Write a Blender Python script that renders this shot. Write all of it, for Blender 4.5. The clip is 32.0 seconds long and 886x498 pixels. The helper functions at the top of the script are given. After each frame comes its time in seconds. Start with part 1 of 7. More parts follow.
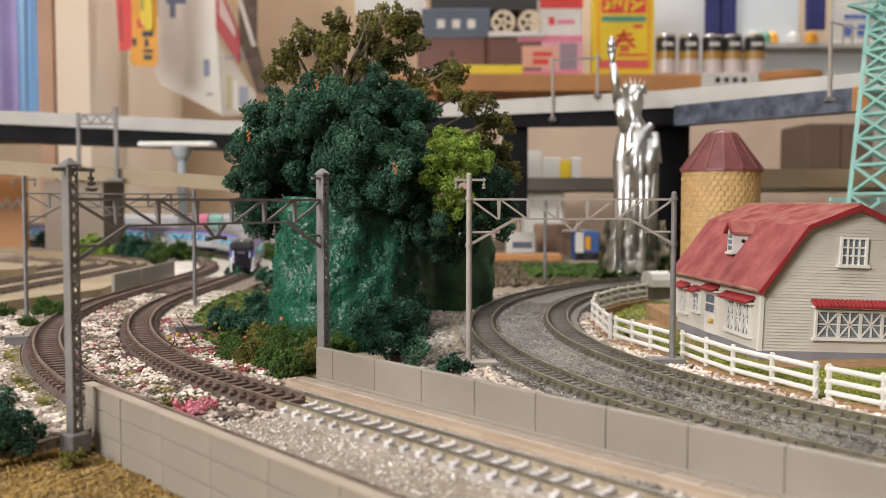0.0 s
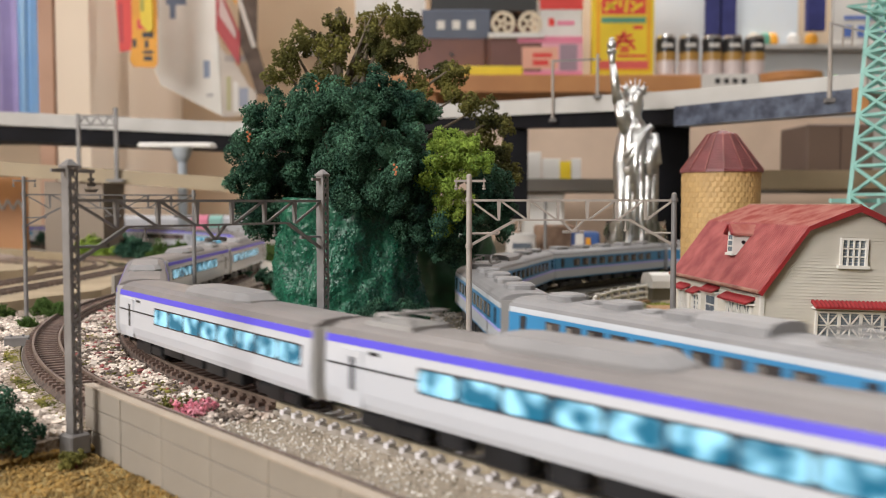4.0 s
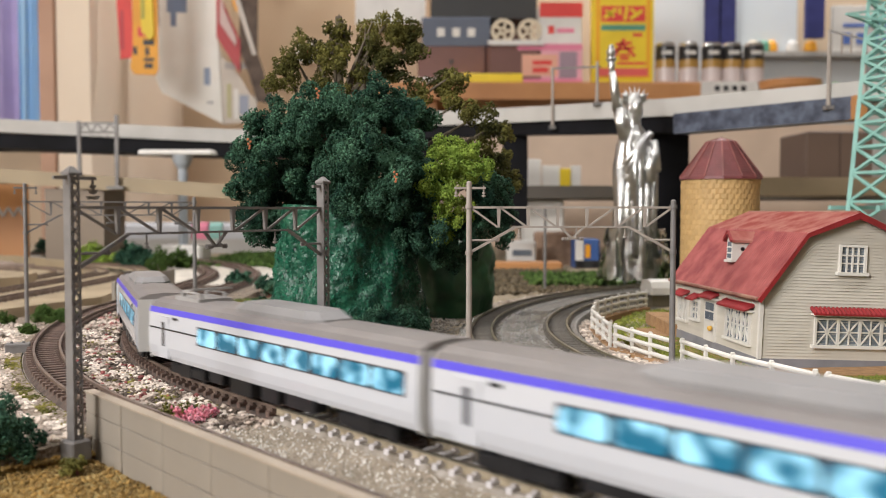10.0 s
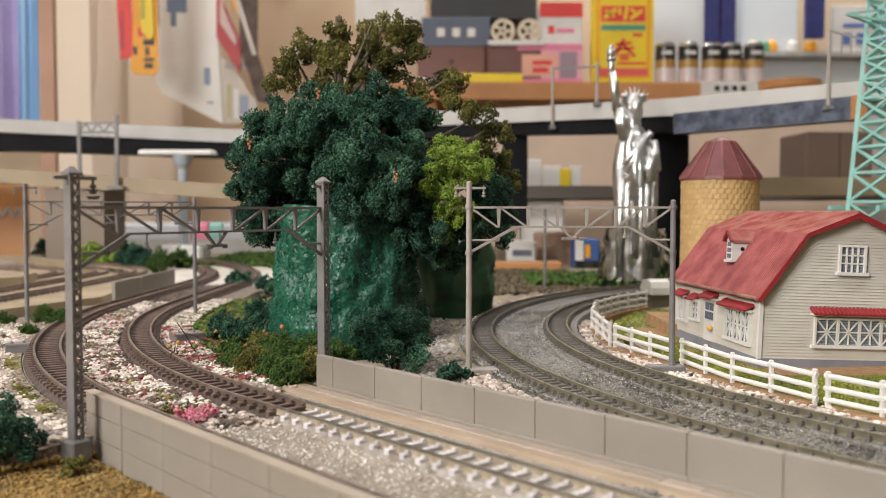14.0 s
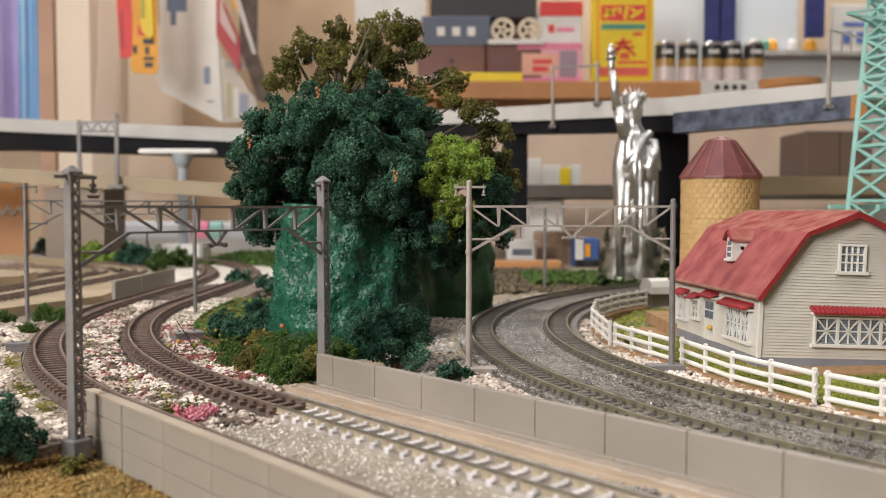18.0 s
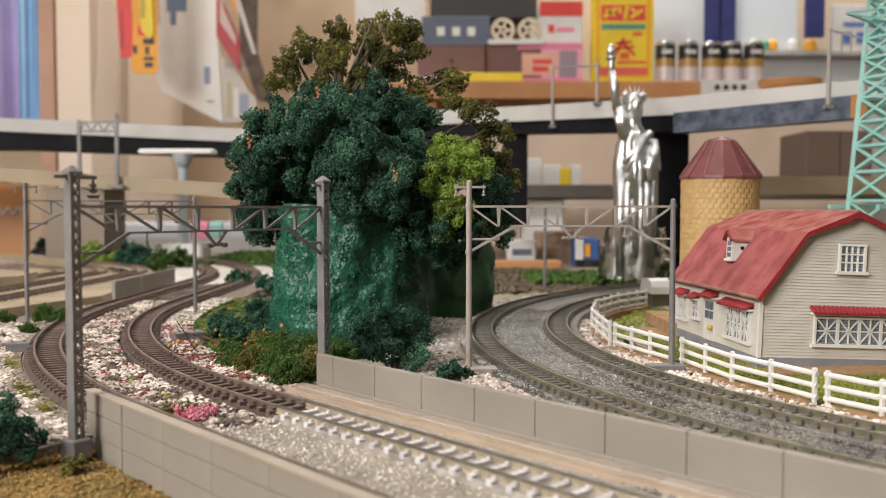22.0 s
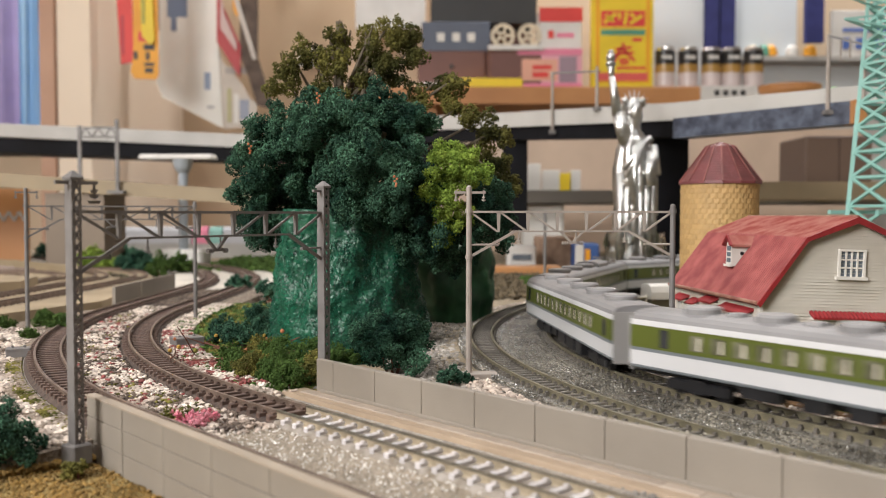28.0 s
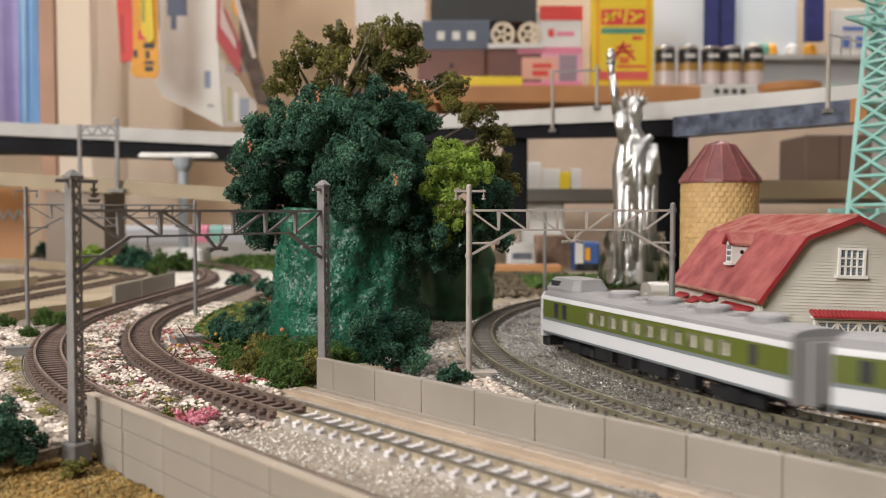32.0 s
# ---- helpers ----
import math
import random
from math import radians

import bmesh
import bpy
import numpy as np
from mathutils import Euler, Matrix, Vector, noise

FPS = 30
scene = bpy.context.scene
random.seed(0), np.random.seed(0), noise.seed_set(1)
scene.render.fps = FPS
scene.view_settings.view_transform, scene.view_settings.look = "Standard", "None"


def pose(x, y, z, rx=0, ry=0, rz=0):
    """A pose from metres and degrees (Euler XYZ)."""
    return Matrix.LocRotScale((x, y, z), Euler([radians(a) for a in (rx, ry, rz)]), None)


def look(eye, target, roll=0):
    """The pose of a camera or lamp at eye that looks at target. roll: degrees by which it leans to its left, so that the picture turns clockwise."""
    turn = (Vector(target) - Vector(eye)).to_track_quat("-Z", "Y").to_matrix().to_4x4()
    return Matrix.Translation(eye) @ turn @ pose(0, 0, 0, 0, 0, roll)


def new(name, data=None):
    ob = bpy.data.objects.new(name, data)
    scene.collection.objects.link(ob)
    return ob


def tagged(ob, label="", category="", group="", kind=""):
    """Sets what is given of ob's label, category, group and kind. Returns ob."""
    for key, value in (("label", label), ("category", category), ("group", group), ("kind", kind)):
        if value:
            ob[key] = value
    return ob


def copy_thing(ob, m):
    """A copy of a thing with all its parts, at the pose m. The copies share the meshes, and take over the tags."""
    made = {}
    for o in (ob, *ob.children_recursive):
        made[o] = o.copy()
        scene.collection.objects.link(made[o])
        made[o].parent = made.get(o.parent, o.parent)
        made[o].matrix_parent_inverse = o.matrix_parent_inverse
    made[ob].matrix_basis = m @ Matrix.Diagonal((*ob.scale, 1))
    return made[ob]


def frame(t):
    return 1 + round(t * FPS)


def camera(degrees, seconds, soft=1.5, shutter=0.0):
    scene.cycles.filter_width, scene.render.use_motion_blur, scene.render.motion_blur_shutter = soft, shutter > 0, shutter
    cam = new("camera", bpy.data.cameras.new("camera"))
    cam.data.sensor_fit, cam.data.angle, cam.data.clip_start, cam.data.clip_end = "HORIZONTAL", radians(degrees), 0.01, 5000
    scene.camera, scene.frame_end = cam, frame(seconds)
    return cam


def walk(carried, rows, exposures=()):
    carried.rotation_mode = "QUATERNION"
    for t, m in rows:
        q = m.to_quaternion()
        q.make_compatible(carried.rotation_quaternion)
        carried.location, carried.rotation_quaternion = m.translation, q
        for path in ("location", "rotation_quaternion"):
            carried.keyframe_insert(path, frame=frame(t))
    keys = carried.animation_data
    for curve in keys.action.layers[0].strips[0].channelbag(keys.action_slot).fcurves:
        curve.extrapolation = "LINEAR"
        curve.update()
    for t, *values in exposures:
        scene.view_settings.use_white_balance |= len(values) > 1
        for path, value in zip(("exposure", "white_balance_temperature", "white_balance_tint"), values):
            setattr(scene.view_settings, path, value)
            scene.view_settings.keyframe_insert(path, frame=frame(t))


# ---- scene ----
# ---------------------------------------------------------------- camera
MM = 0.001
EYE_Z = 58.0


def P(x, y, z, rx=0, ry=0, rz=0):
    """A pose from millimetres and degrees."""
    return pose(x * MM, y * MM, z * MM, rx, ry, rz)


cam = camera(52.2, 32.0, soft=1.0, shutter=0.45)
cam.data.dof.use_dof = True
cam.data.dof.focus_distance = 0.30
cam.data.dof.aperture_fstop = 21.0
# seconds, downward tilt in degrees, millimetres of drift backwards
TILT = [(0.0, 2.95, -1.0), (0.5, 3.00, -1.0), (1.0, 3.02, -1.0), (1.5, 3.06, -1.0), (2.0, 3.07, -1.1), (2.5, 3.07, -1.1), (3.0, 3.03, -1.1),
        (3.5, 2.96, -1.1), (5.5, 2.74, -0.9), (6.5, 2.74, -0.8), (7.0, 2.72, -0.7), (7.5, 2.67, -0.6), (8.0, 2.61, -0.5), (8.5, 2.55, -0.4),
        (9.0, 2.50, -0.3), (10.0, 2.44, -0.2), (10.5, 2.40, -0.1), (11.5, 2.36, 0.0), (12.0, 2.39, 0.0), (13.5, 2.39, 0.0), (14.0, 2.44, 0.0),
        (14.5, 2.50, 0.0), (16.5, 2.58, 0.1), (17.0, 2.55, 0.1), (17.5, 2.50, 0.1), (20.0, 2.50, 0.1), (20.5, 2.55, 0.1), (21.5, 2.55, 0.1),
        (22.0, 2.50, 0.1), (22.5, 2.44, 0.1), (23.0, 2.39, 0.1), (24.0, 2.39, 0.1), (25.0, 2.34, 0.1), (25.5, 2.32, 0.2), (27.5, 2.22, 0.5),
        (28.0, 2.16, 0.6), (28.5, 2.12, 0.6), (29.5, 2.11, 0.6), (30.5, 2.14, 0.6), (31.0, 2.17, 0.6), (31.5, 2.20, 0.6), (32.0, 2.25, 0.6)]
walk(cam, [(t, P(0, -back, EYE_Z, 90 - tilt)) for t, tilt, back in TILT])

# ---------------------------------------------------------------- light
world = bpy.data.worlds.new("world")
scene.world = world
world.use_nodes = True
world.node_tree.nodes["Background"].inputs[0].default_value = (0.8, 0.9, 1.0, 1)
world.node_tree.nodes["Background"].inputs[1].default_value = 0.3
scene.view_settings.exposure = 0.0


def area_lamp(name, x, y, z, tx, ty, tz, w, h, watts, colour):
    d = bpy.data.lights.new(name, "AREA")
    d.shape, d.size, d.size_y, d.energy, d.color = "RECTANGLE", w * MM, h * MM, watts, colour
    ob = new(name, d)
    ob.matrix_world = look((x * MM, y * MM, z * MM), (tx * MM, ty * MM, tz * MM))
    return ob


# assumed unseen ceiling tubes, and left window daylight as a lamp inside the room
CEILING_LIGHTS = [(-500, -150, 11), (500, -150, 5.5), (-900, 900, 6.5), (900, 900, 6.5), (-900, 2300, 17.5), (900, 2300, 23.5)]
for lx, ly, watts in CEILING_LIGHTS:
    area_lamp("ceiling_lamp_light", lx, ly, 1590, lx, ly, 0, 1200, 240, watts, (1.0, 0.98, 0.975))
area_lamp("window_light", -1100, -800, 760, 50, 350, 30, 650, 700, 38, (1.0, 0.97, 0.95))

# ---------------------------------------------------------------- materials


def nodes_of(m):
    return m.node_tree.nodes, m.node_tree.links


def mat(name, c1, c2=None, rough=0.6, metal=0.0, scale=60.0, bump=0.0, bump_scale=None, fine=None, spec=0.5, coat=0.0, emit=0.0, detail=4.0, contrast=(0.35, 0.65), per_object=0.0, island=0.0):
    """A surface: two tones mixed by noise of that scale (features a metre), a bump, and a finer speckle."""
    m = bpy.data.materials.new(name)
    m.use_nodes = True
    N, L = nodes_of(m)
    b = N["Principled BSDF"]
    b.inputs["Roughness"].default_value = rough
    b.inputs["Metallic"].default_value = metal
    b.inputs["Specular IOR Level"].default_value = spec
    b.inputs["Coat Weight"].default_value = coat
    c2 = c2 or tuple(v * 0.8 for v in c1)
    tc = N.new("ShaderNodeTexCoord")
    nz = N.new("ShaderNodeTexNoise")
    nz.inputs["Scale"].default_value, nz.inputs["Detail"].default_value = scale, detail
    L.new(tc.outputs["Object"], nz.inputs["Vector"])
    ramp = N.new("ShaderNodeValToRGB")
    ramp.color_ramp.elements[0].position, ramp.color_ramp.elements[1].position = contrast
    ramp.color_ramp.elements[0].color, ramp.color_ramp.elements[1].color = (*c2, 1), (*c1, 1)
    L.new(nz.outputs["Fac"], ramp.inputs["Fac"])
    col = ramp.outputs["Color"]
    if fine:
        n2 = N.new("ShaderNodeTexNoise")
        n2.inputs["Scale"].default_value, n2.inputs["Detail"].default_value = fine[0], 2.0
        L.new(tc.outputs["Object"], n2.inputs["Vector"])
        r2 = N.new("ShaderNodeValToRGB")
        r2.color_ramp.elements[0].position, r2.color_ramp.elements[1].position = 0.42, 0.6
        L.new(n2.outputs["Fac"], r2.inputs["Fac"])
        mx = N.new("ShaderNodeMix")
        mx.data_type = "RGBA"
        mx.inputs["B"].default_value = (*fine[1], 1)
        ml = N.new("ShaderNodeMath")
        ml.operation = "MULTIPLY"
        ml.inputs[1].default_value = fine[2]
        L.new(r2.outputs["Color"], ml.inputs[0])
        L.new(ml.outputs[0], mx.inputs["Factor"])
        L.new(col, mx.inputs["A"])
        col = mx.outputs["Result"]
    if per_object or island:
        if per_object:
            oi = N.new("ShaderNodeObjectInfo")
            rnd, amount = oi.outputs["Random"], per_object
        else:
            oi = N.new("ShaderNodeNewGeometry")
            rnd, amount = oi.outputs["Random Per Island"], island
        mr = N.new("ShaderNodeMapRange")
        mr.inputs["To Min"].default_value, mr.inputs["To Max"].default_value = 1 - amount, 1 + amount
        L.new(rnd, mr.inputs["Value"])
        hs = N.new("ShaderNodeHueSaturation")
        L.new(mr.outputs["Result"], hs.inputs["Value"])
        L.new(col, hs.inputs["Color"])
        col = hs.outputs["Color"]
    L.new(col, b.inputs["Base Color"])
    if bump:
        n3 = N.new("ShaderNodeTexNoise")
        n3.inputs["Scale"].default_value, n3.inputs["Detail"].default_value = bump_scale or scale * 4, 3.0
        L.new(tc.outputs["Object"], n3.inputs["Vector"])
        bp = N.new("ShaderNodeBump")
        bp.inputs["Strength"].default_value, bp.inputs["Distance"].default_value = bump, 0.001
        L.new(n3.outputs["Fac"], bp.inputs["Height"])
        L.new(bp.outputs["Normal"], b.inputs["Normal"])
    if emit:
        L.new(col, b.inputs["Emission Color"])
        b.inputs["Emission Strength"].default_value = emit
    return m


def glass(name, tint, rough=0.05):
    m = bpy.data.materials.new(name)
    m.use_nodes = True
    b = m.node_tree.nodes["Principled BSDF"]
    b.inputs["Base Color"].default_value = (*tint, 1)
    b.inputs["Transmission Weight"].default_value = 1.0
    b.inputs["Roughness"].default_value = rough
    b.inputs["IOR"].default_value = 1.3
    return m


M_GRASS_DRY = mat("dry_grass", (0.34, 0.22, 0.07), (0.16, 0.12, 0.04), 0.95, scale=180, bump=0.8, bump_scale=1500, fine=(2200, (0.5, 0.38, 0.16), 0.7))
M_SOIL = mat("sandy_ground", (0.30, 0.235, 0.155), (0.18, 0.145, 0.09), 0.95, scale=60, bump=0.7, bump_scale=900, fine=(1500, (0.44, 0.38, 0.29), 0.5))
M_BALLAST_LIGHT = mat("pale_grit", (0.36, 0.325, 0.28), (0.19, 0.17, 0.15), 0.55, scale=700, bump=1.0, bump_scale=900, fine=(1300, (0.5, 0.46, 0.41), 0.5), spec=0.6)
M_BALLAST_GREY = mat("grey_moulded_ballast", (0.15, 0.142, 0.125), (0.055, 0.052, 0.045), 0.38, scale=650, bump=1.0, bump_scale=650, fine=(900, (0.24, 0.225, 0.205), 0.4), spec=0.6)
M_ROADBED_TAN = mat("tan_roadbed", (0.37, 0.29, 0.19), (0.28, 0.22, 0.14), 0.8, scale=30, bump=0.3, bump_scale=900)
M_ROADBED_PALE = mat("pale_concrete_roadbed", (0.66, 0.61, 0.54), (0.52, 0.48, 0.42), 0.8, scale=40, bump=0.3, bump_scale=900)
M_RAIL = mat("olive_brown_rail", (0.225, 0.20, 0.135), (0.14, 0.125, 0.083), 0.36, metal=0.3, scale=200)
M_RAIL_TAN = mat("dull_nickel_rail", (0.40, 0.335, 0.24), (0.25, 0.205, 0.14), 0.45, metal=0.1, scale=300)
M_RAIL_HEAD = mat("dark_nickel_rail_head", (0.25, 0.225, 0.18), (0.17, 0.15, 0.115), 0.32, metal=0.6, scale=250)
M_SAND_BED = mat("whitened_track_fill", (0.33, 0.295, 0.26), (0.17, 0.14, 0.105), 0.75, scale=260, bump=0.5, bump_scale=900)
M_RAIL_BROWN = mat("weathered_rail", (0.22, 0.16, 0.125), (0.13, 0.095, 0.075), 0.45, metal=0.3, scale=250)
M_SLEEPER_BROWN = mat("brown_plastic_sleeper", (0.15, 0.095, 0.075), (0.085, 0.055, 0.043), 0.7, scale=400, per_object=0.2)
M_SLEEPER_GREY = mat("grey_plastic_sleeper", (0.14, 0.125, 0.105), (0.09, 0.08, 0.068), 0.65, scale=400, per_object=0.2)
M_SLEEPER_WHITE = mat("whitened_concrete_sleeper", (0.56, 0.54, 0.55), (0.36, 0.31, 0.27), 0.7, scale=420, per_object=0.15, contrast=(0.3, 0.55))
M_WALL_PLASTIC = mat("warm_grey_plastic", (0.265, 0.233, 0.193), (0.228, 0.20, 0.166), 0.5, scale=40, bump=0.1, bump_scale=2000)
M_POLE = mat("grey_plastic_pole", (0.19, 0.18, 0.175), (0.14, 0.13, 0.125), 0.5, scale=150)
M_POLE_BEIGE = mat("beige_grey_plastic_pole", (0.36, 0.315, 0.275), (0.29, 0.25, 0.22), 0.5, scale=150)

# ---------------------------------------------------------------- building helpers


def put_mesh(name, bm, material, smooth=False):
    me = bpy.data.meshes.new(name)
    bm.to_mesh(me)
    bm.free()
    me.transform(Matrix.Scale(MM, 4))
    mats = material if isinstance(material, (list, tuple)) else [material]
    for k in mats:
        me.materials.append(k)
    if smooth:
        me.polygons.foreach_set("use_smooth", [True] * len(me.polygons))
    return me


def part(name, bm, material, parent=None, label="", at=None, smooth=False):
    """Links a bmesh, drawn in millimetres, as one mesh object under a thing or a part."""
    ob = new(name, put_mesh(name, bm, material, smooth))
    if parent:
        ob.parent = parent
    if at is not None:
        ob.matrix_basis = at
    if label:
        ob["label"] = label
    return ob


def repeat(name, me, parent, at):
    """One more object on the same mesh, as a part."""
    ob = new(name, me)
    ob.parent = parent
    ob.matrix_basis = at
    return ob


def thing(name, at, label, category, group="", kind=""):
    ob = new(name)
    ob.empty_display_size = 0.01
    ob.matrix_basis = at
    return tagged(ob, label, category, group, kind)


def hull(bm, pts, faces, mi=0):
    v = [bm.verts.new(p) for p in pts]
    for f in faces:
        try:
            bm.faces.new([v[i] for i in f]).material_index = mi
        except ValueError:
            pass
    return v


BOX = [(0, 3, 2, 1), (4, 5, 6, 7), (0, 1, 5, 4), (1, 2, 6, 5), (2, 3, 7, 6), (3, 0, 4, 7)]


def box(bm, x0, x1, y0, y1, z0, z1, m=None, mi=0):
    pts = [(x0, y0, z0), (x1, y0, z0), (x1, y1, z0), (x0, y1, z0), (x0, y0, z1), (x1, y0, z1), (x1, y1, z1), (x0, y1, z1)]
    if m:
        pts = [m @ Vector(p) for p in pts]
    hull(bm, pts, BOX, mi)


def bevel_box(bm, x0, x1, y0, y1, z0, z1, b, m=None):
    """A box with its upright and top edges cut off."""
    prism(bm, [(x0 + b, y0), (x1 - b, y0), (x1, y0 + b), (x1, y1 - b), (x1 - b, y1), (x0 + b, y1), (x0, y1 - b), (x0, y0 + b)], z0, z1 - b, m,
          top=[(x0 + 1.6 * b, y0 + b), (x1 - 1.6 * b, y0 + b), (x1 - b, y0 + 1.6 * b), (x1 - b, y1 - 1.6 * b), (x1 - 1.6 * b, y1 - b), (x0 + 1.6 * b, y1 - b), (x0 + b, y1 - 1.6 * b), (x0 + b, y0 + 1.6 * b)], ztop=z1)


def prism(bm, outline, z0, z1, m=None, top=None, ztop=None):
    """An outline in x, y drawn up from z0 to z1, and if wanted to a smaller one above."""
    n = len(outline)
    pts = [(x, y, z0) for x, y in outline] + [(x, y, z1) for x, y in outline]
    if top:
        pts += [(x, y, ztop) for x, y in top]
    if m:
        pts = [m @ Vector(p) for p in pts]
    faces = [tuple(range(n - 1, -1, -1))]
    for k in range(len(pts) // n - 1):
        faces += [(k * n + i, k * n + (i + 1) % n, k * n + n + (i + 1) % n, k * n + n + i) for i in range(n)]
    faces.append(tuple(range(len(pts) - n, len(pts))))
    hull(bm, pts, faces)


def along_x(bm, outline, x0, x1, m=None):
    """An outline in y, z drawn along x."""
    n = len(outline)
    pts = [(x0, y, z) for y, z in outline] + [(x1, y, z) for y, z in outline]
    if m:
        pts = [m @ Vector(p) for p in pts]
    hull(bm, pts, [tuple(range(n)), tuple(range(2 * n - 1, n - 1, -1))] + [(i + n, (i + 1) % n + n, (i + 1) % n, i) for i in range(n)])


def rod(bm, p0, p1, r, seg=8, r1=None):
    p0, p1 = Vector(p0), Vector(p1)
    d = p1 - p0
    if d.length < 1e-6:
        return
    q = d.to_track_quat("Z", "Y").to_matrix().to_4x4()
    r1 = r if r1 is None else r1
    ring = [(math.cos(2 * math.pi * (i + 0.5) / seg), math.sin(2 * math.pi * (i + 0.5) / seg)) for i in range(seg)]
    pts = [p0 + q @ Vector((c * r, s * r, 0)) for c, s in ring] + [p1 + q @ Vector((c * r1, s * r1, 0)) for c, s in ring]
    hull(bm, pts, [tuple(range(seg - 1, -1, -1)), tuple(range(seg, 2 * seg))] + [(i, (i + 1) % seg, seg + (i + 1) % seg, seg + i) for i in range(seg)])


def bar(bm, p0, p1, w, h=None):
    """A square bar between two points."""
    rod(bm, p0, p1, w * 0.7071, 4) if h is None else rod(bm, p0, p1, (w + h) * 0.3536, 4)


def turned(bm, profile, seg=24, cx=0, cy=0, m=None):
    """A body of revolution from (radius, z) pairs."""
    pts = []
    for r, z in profile:
        pts += [(cx + r * math.cos(2 * math.pi * i / seg), cy + r * math.sin(2 * math.pi * i / seg), z) for i in range(seg)]
    if m:
        pts = [m @ Vector(p) for p in pts]
    faces = [tuple(range(seg - 1, -1, -1))]
    for k in range(len(profile) - 1):
        faces += [(k * seg + i, k * seg + (i + 1) % seg, (k + 1) * seg + (i + 1) % seg, (k + 1) * seg + i) for i in range(seg)]
    faces.append(tuple(range(len(pts) - seg, len(pts))))
    hull(bm, pts, faces)


# ---------------------------------------------------------------- the plan of the tracks


class Path:
    """A centre line from an anchor, in millimetres. Pieces are (length, turn to the left per millimetre), forwards and backwards."""

    def __init__(self, x, y, heading, ahead, behind):
        self.a, self.ahead, self.behind = (x, y, radians(heading)), ahead, behind

    @staticmethod
    def step(p, k, d):
        x, y, a = p
        if abs(k) < 1e-9:
            return x + math.cos(a) * d, y + math.sin(a) * d, a
        b = a + k * d
        return x + (math.sin(b) - math.sin(a)) / k, y - (math.cos(b) - math.cos(a)) / k, b

    def at(self, s):
        p, d, sign = self.a, abs(s), 1 if s >= 0 else -1
        for length, k in (self.ahead if s >= 0 else self.behind):
            run = min(d, length)
            p = self.step(p, k, sign * run)
            d -= run
            if d <= 0:
                break
        return p

    def off(self, s, o):
        """The point o to the right of the line."""
        x, y, a = self.at(s)
        return x + math.sin(a) * o, y - math.cos(a) * o, a


RAIL_Z = 7.0
RA, RB, RC, RD = 374.4, 374.4 + 34.5, 317.2, 317.2 - 33.3
FAR = 1e6


def arc_start(cx, cy, r, angle):
    a = radians(angle)
    return cx + r * math.cos(a), cy + r * math.sin(a), angle + 90


def line_a(r, shift):
    """The two near tracks: a straight past the viewer, the near bend, a straight, then the far bend to the left."""
    return Path(*arc_start(226.2, 501.1, r, 222), [(650, 0), (FAR, -1 / (420 - shift))], [(r * radians(42), 1 / r), (149, 0), ((480 - shift) * radians(90), -1 / (480 - shift)), (FAR, 0)])


def line_c(r):
    """The two tracks round the farm: the bend, then off to the right at the far side, where a loop lies out of sight."""
    return Path(*arc_start(333.4, 373.9, r, 224), [(FAR, 0)], [(r * radians(134), 1 / r), (660, 0), (FAR, -1 / (637.2 - r))])


PA, PB, PC, PD = line_a(RA, 0), line_a(RB, 34.5), line_c(RC), line_c(RD)


def ribbon(bm, path, s0, s1, outline, step=6.0, z=0.0):
    """An outline (o to the right, height) drawn along a path."""
    n = max(2, int(abs(s1 - s0) / step) + 1)
    rows = []
    for i in range(n):
        s = s0 + (s1 - s0) * i / (n - 1)
        row = []
        for o, h in outline:
            x, y, _ = path.off(s, o)
            row.append(bm.verts.new((x, y, z + h)))
        rows.append(row)
    m = len(outline)
    for a, b in zip(rows, rows[1:]):
        for i in range(m):
            bm.faces.new((a[i], a[(i + 1) % m], b[(i + 1) % m], b[i]))
    bm.faces.new(rows[0][::-1])
    bm.faces.new(rows[-1])


def on_path(path, s, o=0, z=0):
    x, y, a = path.off(s, o)
    return P(x, y, z, 0, 0, math.degrees(a))

# train paints
M_BODY_WHITE = mat("glossy_white_body", (0.52, 0.53, 0.56), (0.50, 0.51, 0.54), 0.25, scale=30, coat=0.3)
M_VIOLET = mat("violet_band", (0.105, 0.085, 0.62), (0.095, 0.078, 0.56), 0.3, scale=30)
M_TRAIN_ROOF = mat("grey_train_roof", (0.20, 0.185, 0.18), (0.17, 0.155, 0.15), 0.5, scale=60)
M_ROOF_PALE = mat("light_grey_train_roof", (0.235, 0.23, 0.232), (0.20, 0.195, 0.197), 0.5, scale=60)
M_UNDER = mat("black_underfloor", (0.016, 0.016, 0.018), (0.008, 0.008, 0.009), 0.4, scale=80)
M_GANGWAY = mat("grey_gangway", (0.3, 0.29, 0.28), (0.25, 0.24, 0.23), 0.6, scale=80)
M_END = mat("off_white_end", (0.55, 0.54, 0.52), (0.48, 0.47, 0.45), 0.5, scale=80)
# the cyan panes glow by emission; pale and dark blotches imitate glints
M_CYAN_GLASS = mat("cyan_window_glow_glints", (0.26, 0.55, 0.72), (0.012, 0.10, 0.17), 0.12, scale=190, emit=0.6, detail=1.0, contrast=(0.4, 0.62))
M_DARK_GLASS = mat("dark_train_window", (0.05, 0.05, 0.055), (0.03, 0.03, 0.035), 0.1, scale=90)
M_BROWN_GLASS = mat("unlit_brown_window", (0.20, 0.15, 0.14), (0.06, 0.05, 0.05), 0.12, scale=110, contrast=(0.45, 0.55))
M_OLIVE_GLASS = mat("olive_grey_window", (0.19, 0.185, 0.125), (0.085, 0.085, 0.05), 0.15, scale=110, contrast=(0.4, 0.6))
